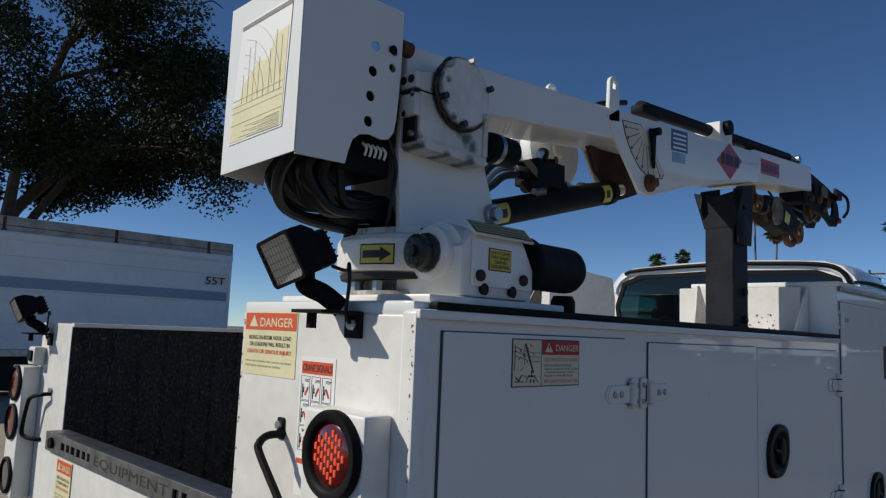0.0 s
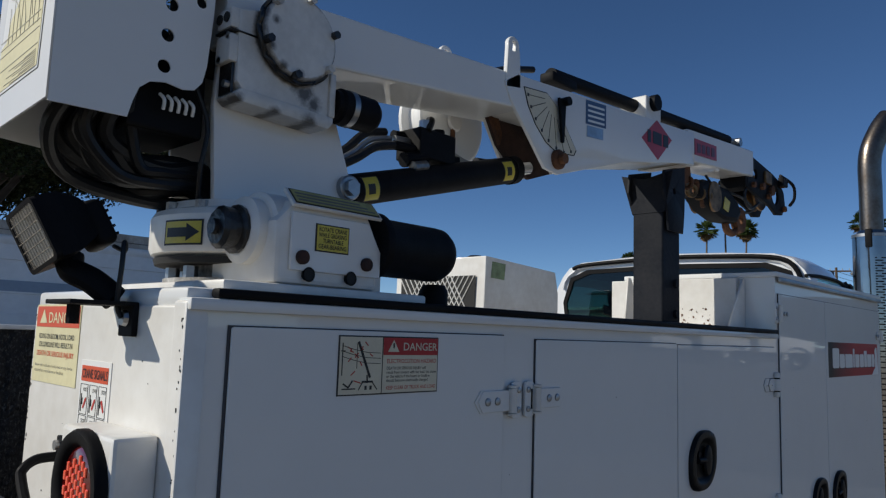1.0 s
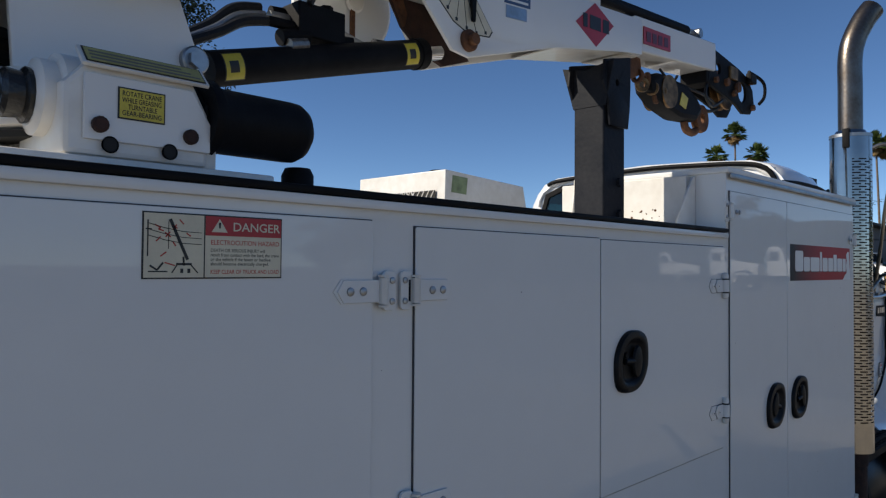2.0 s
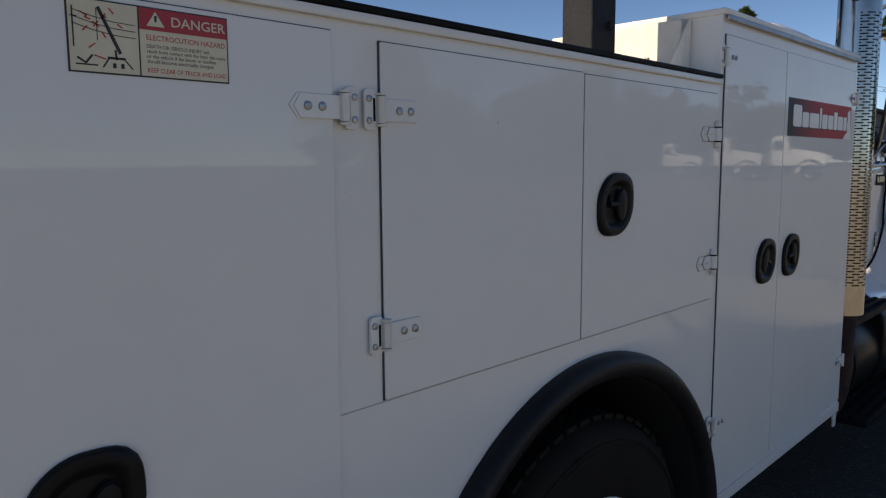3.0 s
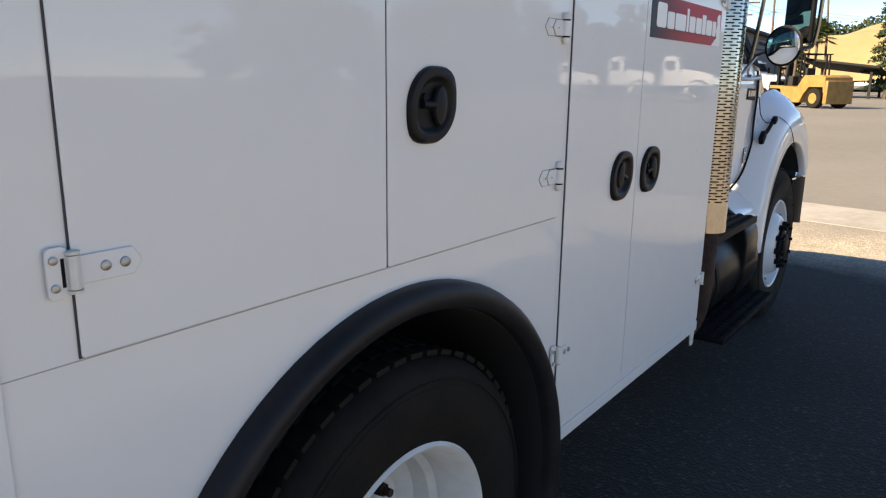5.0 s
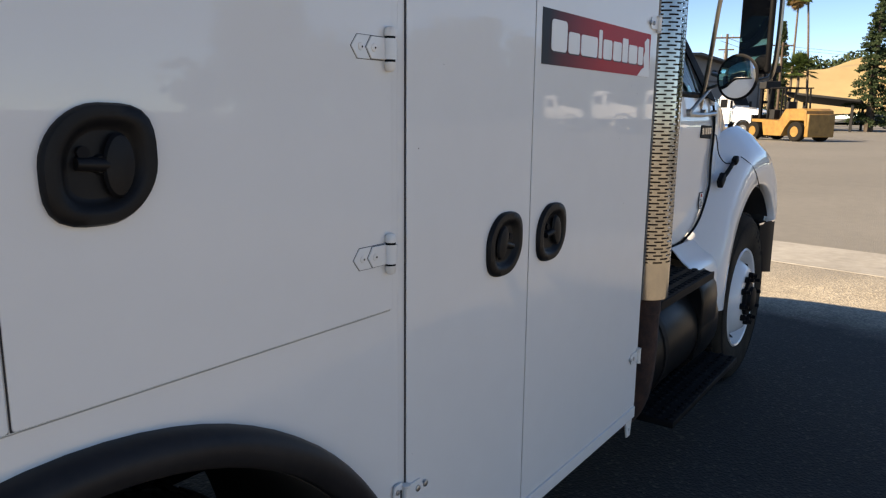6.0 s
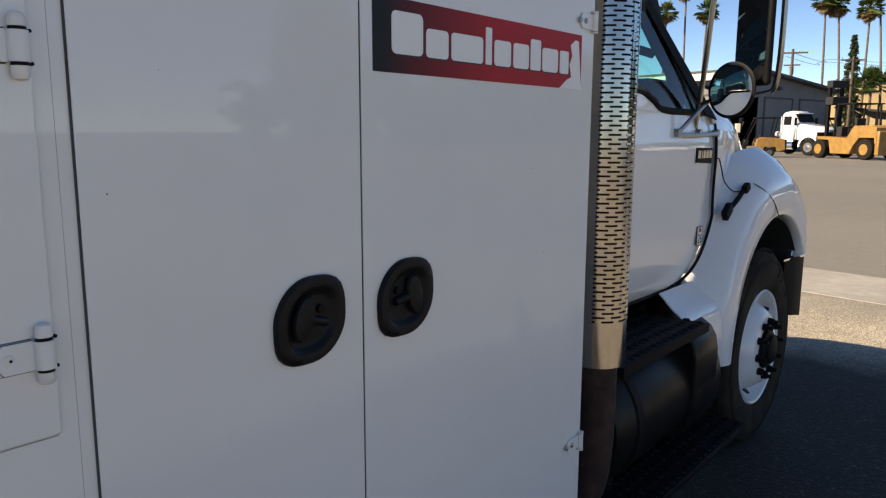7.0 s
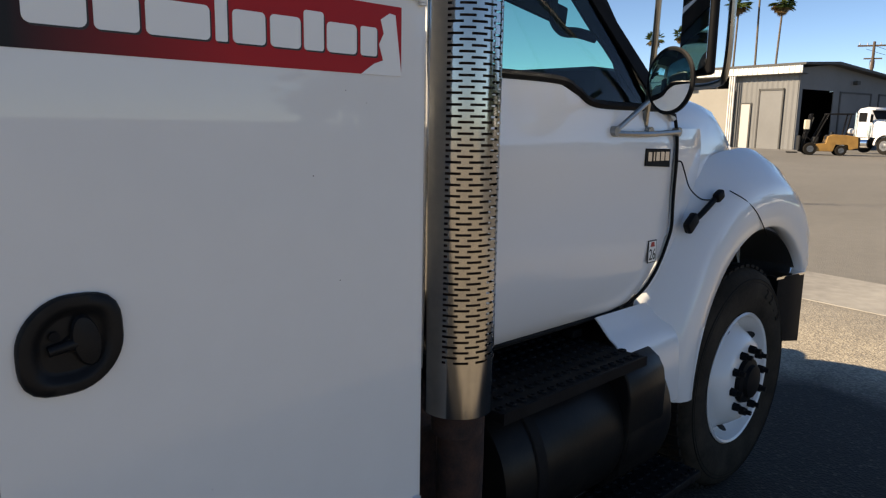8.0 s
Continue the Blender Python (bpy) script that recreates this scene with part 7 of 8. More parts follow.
# badge and number on the door
bd = part("badge", plate([(4.905, 1.488), (5.085, 1.480), (5.085, 1.548), (4.905, 1.552)], 0.2135, 0.2175, bevel=0.001), BLACK, door, "black badge with chrome characters as plain blocks", smooth=0)
for k, w in enumerate((0.026, 0.010, 0.026, 0.026, 0.028)):
    x = 4.920 + (0, 0.038, 0.057, 0.091, 0.125)[k]
    part("badge_block", plate([(x, 1.506), (x + w, 1.505), (x + w, 1.538), (x, 1.539)], 0.2118, 0.2133), CHROME, bd, smooth=0)
nb = part("number_decal", plate([(4.975, 1.118), (5.035, 1.118), (5.035, 1.205), (4.975, 1.205)], 0.2185, 0.2215), INK, door, "small white number decal with black border", smooth=0)
part("field", plate([(4.979, 1.122), (5.031, 1.122), (5.031, 1.201), (4.979, 1.201)], 0.2178, 0.2184), WHITEDECAL, nb, smooth=0)
part("lettering", text_bm("26", 0.060, side_plane(4.981, 0.2172, 1.130), 0.046, True), INK, nb, smooth=0)
part("mark", plate([(4.99, 1.180), (5.02, 1.180), (5.015, 1.198), (4.995, 1.198)], 0.2170, 0.2176), REDINK, nb, smooth=0)

# mirrors and their arms
part("mirror_arm", pipe([(4.92, 0.235, 1.62), (4.87, 0.19, 1.85), (4.815, 0.15, 2.09), (4.74, 0.09, 2.45), (4.70, 0.20, 2.46), (4.62, 0.36, 2.28)], 0.011, 10), SATIN, truck, "bright tubular mirror arm")
part("mirror_brace", pipe([(4.695, 0.215, 1.612), (4.87, 0.17, 1.74)], 0.009, 8), SATIN, truck)
part("mirror_brace", pipe([(4.695, 0.214, 1.606), (4.90, 0.208, 1.604), (5.14, 0.215, 1.612)], 0.010, 8), SATIN, truck)
for x, y in ((4.695, 0.205), (4.92, 0.205), (5.14, 0.210)):
    part("arm_foot", rod((x, y, 1.612), (x, y + 0.026, 1.612), 0.018, seg=10), SATIN, truck)
mt = Matrix.Translation((4.64, -0.008, 1.771)) @ Matrix.Rotation(radians(-20), 4, 'Z')
rm = part("round_mirror", moved(lathe([(0.0, 0.034), (0.04, 0.031), (0.085, 0.018), (0.102, 0.003), (0.104, -0.006), (0.099, -0.008)], (0, 0, 0), 'X', 40), mt), BLACK, truck, "round convex mirror with a black shell", smooth=60)
part("mirror_glass", moved(lathe([(0.099, -0.006), (0.08, -0.0115), (0.05, -0.016), (0.025, -0.0185), (0.0, -0.0195)], (0, 0, 0), 'X', 40), mt), MIRROR, rm, smooth=60)
part("mirror_stem", pipe([(4.69, -0.012, 1.775), (4.74, 0.05, 1.76), (4.84, 0.18, 1.73)], 0.009, 8), SATIN, rm)
mt2 = Matrix.Translation((4.69, -0.05, 2.043)) @ Matrix.Rotation(radians(-35), 4, 'Z')
bmir = part("side_mirror", moved(box(0.0, 0.026, -0.0975, 0.0975, -0.258, 0.258, 0.012, seg=4), mt2), BLACK, truck, "tall rectangular black mirror", smooth=60)
part("mirror_glass", moved(plate(rounded(-0.084, 0.084, -0.240, 0.240, 0.03), -0.003, -0.001, axis='X'), mt2), MIRROR, bmir, smooth=0)
part("mirror_loop", pipe([(4.83, 0.16, 1.80), (4.79, 0.02, 1.762), (4.765, -0.09, 1.765), (4.746, -0.131, 1.80), (4.72, -0.149, 1.98), (4.705, -0.15, 2.25), (4.70, -0.14, 2.45), (4.72, -0.02, 2.46), (4.74, 0.09, 2.45)], 0.011, 10), SATIN, truck)

# tank, steps
tank = part("fuel_tank", lathe([(0.0, 0.0), (0.20, 0.0), (0.255, 0.012), (0.27, 0.04), (0.27, 0.91), (0.255, 0.94), (0.20, 0.95), (0.0, 0.95)], (4.03, 0.355, 0.555), 'X', 40), TANKBLACK, truck, "black round fuel tank under the cab", smooth=40)
for x in (4.17, 4.77):
    part("tank_strap", lathe([(0.272, 0.0), (0.278, 0.004), (0.278, 0.046), (0.272, 0.05)], (x, 0.355, 0.555), 'X', 40, cap=False), BLACK, tank)
def tread(x0, x1, y0, y1, z, nx, ny):
    b = box(x0, x1, y0, y1, z - 0.03, z, 0.004)
    for i in range(nx):
        for j in range(ny):
            cx, cy = x0 + (i + 0.5) * (x1 - x0) / nx, y0 + (j + 0.5) * (y1 - y0) / ny
            lathe([(0.016, 0.0), (0.014, 0.006), (0.008, 0.006), (0.006, 0.001)], (cx + (0.01 if j % 2 else 0), cy, z), 'Z', 8, bm=b)
    return b
st = part("upper_step", tread(3.95, 4.70, 0.046, 0.50, 0.855, 16, 8), BLACK, truck, "black step plate with raised grip rings")
part("tank_end_collar", lathe([(0.27, 0.0), (0.290, 0.006), (0.295, 0.02), (0.295, 0.29), (0.288, 0.31), (0.25, 0.325), (0.0, 0.328)], (4.66, 0.362, 0.553), 'X', 40), TANKBLACK, st, smooth=40)
part("step_end_cover", plate([(0.5, 0.838), (0.20, 0.838), (0.14, 0.826), (0.10, 0.80), (0.076, 0.76), (0.066, 0.70), (0.068, 0.58), (0.10, 0.40), (0.5, 0.38)], 4.655, 4.90, axis='X', bevel=0.01), TANKBLACK, st)
part("step_edge", box(3.95, 4.70, 0.040, 0.047, 0.822, 0.858, 0.002), BLACKPAINT, st)
part("step_clip", box(4.66, 4.72, 0.32, 0.37, 0.860, 0.89, 0.006), BLACK, st)
ls = part("lower_step", tread(4.02, 5.06, -0.02, 0.19, 0.335, 20, 4), BLACK, truck, "black lower step with raised grip rings")
for x in (4.10, 4.95):
    part("step_hanger", box(x, x + 0.05, 0.16, 0.18, 0.32, 0.70, 0.004), BLACK, ls)
part("air_box", box(3.66, 3.92, 0.16, 0.55, 0.42, 0.84, 0.02), RUSTHUB, truck)
part("rusty_pipe", pipe([(3.80, 0.06, 0.90), (3.80, 0.065, 0.62), (3.79, 0.10, 0.46), (3.74, 0.20, 0.38), (3.64, 0.35, 0.36)], 0.062, 16), RUSTHUB, truck, "rusty exhaust elbow under the stack")

# exhaust stack with a slotted heat shield
EX, EY = 3.781, 0.055
stack = part("exhaust_pipe", rod((EX, EY, 0.86), (EX, EY, 2.40), 0.066, seg=24), RUSTHUB, truck, "tall exhaust stack behind a slotted stainless heat shield")
part("shield_cuff", lathe([(0.087, 0.921), (0.089, 0.923), (0.089, 1.055)], (EX, EY, 0), 'Z', 48, cap=False), STAINLESS, stack, "polished stainless cuff")
bm = bmesh.new()
NS, z = 60, 1.055
row = 0
while z < 2.30:
    for h, slot in ((0.0071, False), (0.0058, True)):
        for k in range(NS):
            ang = 360.0 * (k + 0.5) / NS
            open_slot = slot and 198 < ang < 358 and ((k + (3 if row % 2 else 0)) % 6) < 4
            if not open_slot:
                a0, a1 = 2 * math.pi * k / NS, 2 * math.pi * (k + 1) / NS
                bm.faces.new([bm.verts.new((EX + 0.089 * math.cos(a), EY + 0.089 * math.sin(a), zz)) for a, zz in ((a0, z), (a1, z), (a1, z + h), (a0, z + h))])
        z += h
    row += 1
bmesh.ops.remove_doubles(bm, verts=bm.verts[:], dist=1e-4)
part("heat_shield", solid(bm, 0.0022), STAINLESS, stack, "stainless shield with rows of slots")
part("shield_top", lathe([(0.089, 2.28), (0.089, 2.40), (0.070, 2.405), (0.062, 2.42)], (EX, EY, 0), 'Z', 48, cap=False), STAINLESS, stack)
part("shield_clamp", lathe([(0.091, 2.385), (0.091, 2.40)], (EX, EY, 0), 'Z', 40, cap=False), GALV, stack)
part("clamp_bolt", box(EX - 0.10, EX - 0.07, EY - 0.02, EY + 0.01, 2.33, 2.42, 0.004), BLACKPAINT, stack)
tip = pipe([(EX, EY, 2.40), (EX, EY, 2.62), (EX, EY, 2.76), (EX + 0.012, EY - 0.012, 2.85), (EX + 0.05, EY - 0.045, 2.95), (EX + 0.085, EY - 0.075, 3.01)], 0.053, 24)
part("tail_pipe", tip, HEATSTEEL, stack, "curved chrome stack tip, heat stained")
part("pipe_mouth", rod((EX + 0.085, EY - 0.075, 3.0102), (EX + 0.0875, EY - 0.0775, 3.014), 0.046, seg=24), DARK, stack)

# ---- yard behind: trailer, building, machines ----
def oriented(t, m):
    t.matrix_basis = m
    return t

def make_trailer():
    t = thing("cargo_trailer", (0, 0, 0), "long white box trailer with a weathered top rail", "trailer")
    L, H0, H1 = 14.0, 1.15, 3.95
    b = box(0, L, 0, 2.5, H0, H1, 0.02)
    part("box", b, TRAILER, t)
    aged = mat("weathered_grey_board", (0.50, 0.475, 0.44), 0.7, var=0.6, scale=2.5, color2=(0.27, 0.245, 0.22), bump=0.15)
    rail = part("top_rail", box(0.0, L + 0.02, -0.045, 0.08, H1 - 0.02, H1 + 0.10, 0.012), aged, t, "weathered grey boards along the top edge")
    part("board", box(0.0, L + 0.02, -0.03, 0.08, H1 + 0.112, H1 + 0.33, 0.012), aged, rail)
    part("board_gap", box(0.0, L, -0.02, 0.07, H1 + 0.098, H1 + 0.114), DARK, rail)
    for k in range(6):
        x = L - 0.75 - k * 2.45
        part("rail_clip", box(x, x + 0.07, -0.058, -0.028, H1 - 0.04, H1 + 0.31, 0.01), RUST, rail)
        part("clip_foot", box(x - 0.02, x + 0.10, -0.062, -0.04, H1 - 0.06, H1 + 0.02, 0.01), DARKROOF, rail)
    cornice = [[(x, y, z) for y, z in ((-0.036, H1 - 0.24), (-0.060, H1 - 0.20), (-0.078, H1 - 0.13), (-0.080, H1 - 0.06), (-0.062, H1 - 0.025), (-0.04, H1 - 0.02))] for x in (0.0, L + 0.01)]
    part("cornice", solid(loft(cornice), 0.01), TRAILER, t, "rounded white edge under the boards", smooth=60)
    for z, h in ((3.35, 0.42), (2.55, 0.26), (1.75, 0.34)):
        part("side_panel", box(0.05, L - 0.05, -0.035, 0.0, z, z + h, 0.012), TRAILER, t)
    # Flat band whose blue-grey colour stands for the shade of a recess.
    part("shade_band", box(0.02, L - 0.09, -0.0395, -0.0352, 2.60, 2.86), mat("blue_grey_recess_shade", (0.30, 0.37, 0.47), 0.4, var=0.15, scale=1.0), t, "flat blue-grey band painted for a shaded recess")
    part("bottom_rail", box(0, L, -0.05, 0.06, H0 - 0.16, H0, 0.01), GALV, t)
    for x in (L - 0.07, 0.0):
        part("corner_post", box(x, x + 0.08, -0.05, 0.04, H0, H1, 0.008), TRAILER, t)
    part("lettering", text_bm("55T", 0.30, Matrix.Translation((L - 0.75, -0.041, 3.06)) @ pose(0, 0, 0, 90, 0, 0), 0.58, True), INK, t, smooth=0)
    for x in (1.5, 2.8):
        for y in (0.25, 1.9):
            part("tyre", lathe([(0.28, 0), (0.50, 0.02), (0.52, 0.14), (0.50, 0.28), (0.28, 0.30)], (x, y, 0.52), 'Y', 28), RUBBER, t)
    # Underbody block enlarged and coloured near-black for the shade under the trailer.
    part("undercarriage_shade", box(0.8, L - 4.5, 0.5, 2.0, 0.15, 1.0), DARK, t, "near-black underbody block, enlarged to stand for the shade below the trailer")
    for x in (L - 3.0,):
        part("landing_leg", box(x, x + 0.12, 0.5, 0.62, 0.0, 1.0), BLACKPAINT, t)
    return t

def make_shed():
    """A grey metal shed: eave side towards -x, gable towards -y. Built with its corner at the origin."""
    t = thing("metal_shed", (0, 0, 0), "grey corrugated metal shed with white fascia and open bay", "building")
    H = 3.85
    bm = bmesh.new()
    loft([[(-(0.03 if k % 3 == 0 else 0.0), k * 0.1, z) for z in (0, H)] for k in range(38)], bm)
    part("wall", solid(bm, 0.05), GREYWALL, t, smooth=0)
    part("fascia", box(-0.45, -0.38, -0.4, 6.0, H + 0.02, H + 0.52, 0.01), WHITE_OLD, t, "white ribbed fascia")
    for k in range(21):
        part("fascia_rib", box(-0.475, -0.45, -0.3 + k * 0.3, -0.26 + k * 0.3, H + 0.04, H + 0.5), WHITE_OLD, t)
    part("eave_soffit", box(-0.42, 0.1, -0.4, 6.0, H - 0.03, H + 0.02), DARKROOF, t)
    part("rolling_door", box(-0.06, -0.03, 0.8, 2.1, 0.0, 3.05), GREYWALL, t, "grey roll-up door")
    for y in (0.72, 2.1):
        part("door_frame", box(-0.09, -0.05, y, y + 0.08, 0, 3.15), DARKROOF, t)
    part("door_frame", box(-0.09, -0.05, 0.72, 2.18, 3.05, 3.15), DARKROOF, t)
    part("personnel_door", box(-0.08, -0.03, 2.66, 3.18, 0, 2.35), SEAM, t, "pale personnel door")
    part("door_frame", box(-0.07, -0.04, 2.58, 3.26, 0, 2.43), DARKROOF, t)
    # gable side with a bay, its inner walls near-black for the shade inside
    gable = [(0, 0), (11.9, 0), (11.9, 3.6), (2.6, 4.43), (0, H + 0.3)]
    bay = [(0.3, 0.02), (3.2, 0.02), (3.2, 3.1), (0.3, 3.1)]
    part("gable_wall", plate(gable, -0.05, 0.0, holes=[bay]), GREYWALL, t, smooth=0)
    part("bay_back", box(0.2, 11.6, 5.0, 5.1, 0, 4.3), DARK, t)
    part("bay_side", box(11.6, 11.7, 0, 5.0, 0, 3.5), DARK, t)
    for x0, x1 in ((3.9, 6.9), (7.9, 11.2)):
        part("side_door", box(x0, x1, -0.062, -0.05, 0.0, 3.0), GREYWALL, t, "grey roll-up door")
        for xf in (x0 - 0.12, x1):
            part("door_frame", box(xf, xf + 0.12, -0.09, -0.05, 0.0, 3.1), DARKROOF, t)
        part("door_frame", box(x0 - 0.12, x1 + 0.12, -0.09, -0.05, 3.0, 3.1), DARKROOF, t)
    roof = [(-0.5, H + 0.53), (2.6, 4.57), (12.5, 3.70), (12.5, 3.56), (2.6, 4.43), (-0.5, H + 0.42)]
    part("roof", plate(roof, -0.6, 14), DARKROOF, t, "dark sheet roof")
    part("lean_to_wall", box(-0.3, 6, 3.75, 16, 0.0, 3.2), BEIGEWALL, t, "beige lean-to wall")
    part("lean_to_roof", box(-0.6, 6.2, 6.05, 16.3, 3.2, 3.4, 0.02), WHITE_OLD, t, "white lean-to roof edge")
    for k in range(3):
        part("down_pipe", rod((-0.4, 3.5 + k * 0.14, 0.0), (-0.4, 3.5 + k * 0.14, H), 0.05, seg=8), WHITE_OLD, t)
    part("wall_lamp", box(5.0, 5.3, -0.3, -0.05, 3.5, 3.7), DARKROOF, t)
    return t

def make_forklift(big):
    """A counterbalance forklift facing -x, its front axle at x 0. big: yard forklift with a tall mast."""
    t = thing("forklift", (0, 0, 0), "large yellow yard forklift with a tall dark mast" if big else "small yellow warehouse forklift with a cage roof", "forklift", "forklifts")
    if big:
        w, axles, deck = 2.0, ((0.0, 0.52), (3.24, 0.54)), 1.2
        side = [(-0.2, 1.05), (-0.2, 1.22), (1.95, 1.14), (2.4, 1.78), (3.6, 1.80), (3.9, 1.68), (3.98, 0.85), (3.86, 0.8), (3.78, 1.15), (2.8, 1.15), (2.45, 0.75), (2.2, 0.28), (0.85, 0.28), (0.65, 1.02)]
        posts, roof, head = ((0.95, 1.15), (2.0, 2.0), (2.32, 2.2)), (1.0, 2.4), 2.95
    else:
        w, axles, deck = 1.1, ((0.0, 0.32), (1.45, 0.27)), 0.6
        side = [(0.30, 0.20), (0.30, 0.58), (0.72, 0.62), (0.80, 0.98), (1.05, 1.08), (1.65, 1.06), (2.2, 0.98), (2.25, 0.40), (1.85, 0.30), (1.75, 0.56), (1.2, 0.56), (1.08, 0.20)]
        posts, roof, head = ((0.12, 0.75), (1.55, 1.78)), (0.7, 1.9), 2.12
    part("chassis", plate(side, 0.05, w - 0.05, bevel=0.02), FORKYELLOW, t, "yellow chassis and engine cover", smooth=40)
    tail = side[6][0] if not big else 3.95
    part("counterweight", box(tail - 0.12, tail + (0.12 if not big else 0.14), 0.08, w - 0.08, 0.32 if not big else 0.25, 0.95 if not big else 1.5, 0.05), DARK if not big else FORKYELLOW, t, "heavy counterweight at the back")
    for x, r in axles:
        for y in (-0.02, w - 0.33 * (r / 0.5)):
            d = 0.35 * r / 0.5
            tyre = part("tyre", lathe([(r * 0.5, 0), (r * 0.93, 0.0), (r, 0.04), (r, d - 0.04), (r * 0.93, d), (r * 0.5, d)], (x, y, r), 'Y', 32), RUBBER, t)
            part("rim", lathe([(r * 0.53, -0.012), (r * 0.45, 0.03), (r * 0.25, 0.02), (0.0, -0.01)], (x, y, r), 'Y', 24), FORKYELLOW if big else STEEL, tyre, "dull yellow wheel rim" if big else "grey wheel rim")
    for x0, x1 in posts:
        for y in (0.12, w - 0.12):
            part("cage_post", rod((x0, y, deck), (x1, y, head), 0.05 if big else 0.038, seg=8), BLACKPAINT, t)
    for y in (0.1, w - 0.16):
        part("roof_rail", box(roof[0], roof[1], y, y + 0.06, head - 0.03, head + 0.04, 0.01), BLACKPAINT, t)
    for k in range(6):
        x = roof[0] + (roof[1] - roof[0]) * k / 5
        part("roof_bar", box(x - 0.02, x + 0.02, 0.1, w - 0.1, head - 0.02, head + 0.03, 0.005), BLACKPAINT, t)
    k = 1.0 if big else 0.62
    sx = 1.3 if big else 0.75
    part("seat", join(box(sx, sx + 0.5 * k, w / 2 - 0.3 * k, w / 2 + 0.3 * k, deck + 0.2, deck + 0.45, 0.04), box(sx + 0.42 * k, sx + 0.58 * k, w / 2 - 0.3 * k, w / 2 + 0.3 * k, deck + 0.35, deck + 1.0 * k, 0.04)), DARK, t)
    part("cowl", box(posts[0][0] + 0.05, posts[0][0] + 0.45 * k, 0.2, w - 0.2, deck, deck + 0.55 * k, 0.04), DARK, t)
    part("steering_column", rod((posts[0][0] + 0.4 * k, w / 2, deck + 0.4 * k), (posts[0][0] + 0.7 * k, w / 2, deck + 0.9 * k), 0.03, seg=8), BLACK, t)
    top = 4.25 if big else 2.15
    lean = 0.0 if big else 0.45
    xm = -0.15 if big else -0.42
    for y in (w * 0.26, w * 0.66):
        part("mast_rail", moved(box(-0.09 * k, 0.09 * k, y, y + 0.16 * k, 0.0, top - 0.15, 0.01), Matrix.Translation((xm, 0, 0.15)) @ Matrix.Rotation(math.atan2(lean, top), 4, 'Y')), BLACKPAINT, t)
        part("fork", box(xm - 1.0 * k, xm - 0.12, y + 0.02, y + 0.14 * k, 0.08, 0.14, 0.01), BLACKPAINT, t)
    for f in (0.12, 0.5, 0.95):
        part("mast_crossbar", box(xm + lean * f - 0.06, xm + lean * f + 0.06, w * 0.26, w * 0.72, top * f, top * f + 0.14 * k, 0.01), BLACKPAINT, t)
    part("carriage", box(xm - 0.22 * k, xm - 0.1 * k, 0.12, w - 0.12, 0.25, 0.25 + 1.2 * k, 0.02), DARK, t)
    part("lift_ram", rod((xm + 0.16 * k, w / 2, 0.3), (xm + 0.16 * k + lean, w / 2, top * 0.9), 0.07 * k, seg=10), DARK, t)
    part("hose", pipe([(xm + 0.2 * k, w * 0.3, top * 0.5), (xm + 0.5 * k, w * 0.3, deck + 0.5 * k), (posts[0][0], w * 0.3, deck + 0.1)], 0.025, 6), BLACK, t)
    if big:
        part("head_bracket", box(xm - 0.12, xm + 0.45, w * 0.22, w * 0.76, 2.95, 3.4, 0.04), DARK, t)
        part("head_plate", box(xm - 0.1, xm + 0.35, w * 0.22, w * 0.76, 3.9, 4.3, 0.03), DARK, t)
    else:
        part("load_backrest", box(-0.33, -0.08, 0.15, 0.5, 1.32, 1.82, 0.03), CREAM, t, "cream box on the mast")
        part("gas_bottle", lathe([(0.0, 0), (0.13, 0.03), (0.15, 0.15), (0.13, 0.7), (0.0, 0.74)], (1.92, 0.18, 1.26), 'Y', 20), WHITE_OLD, t)
    return t

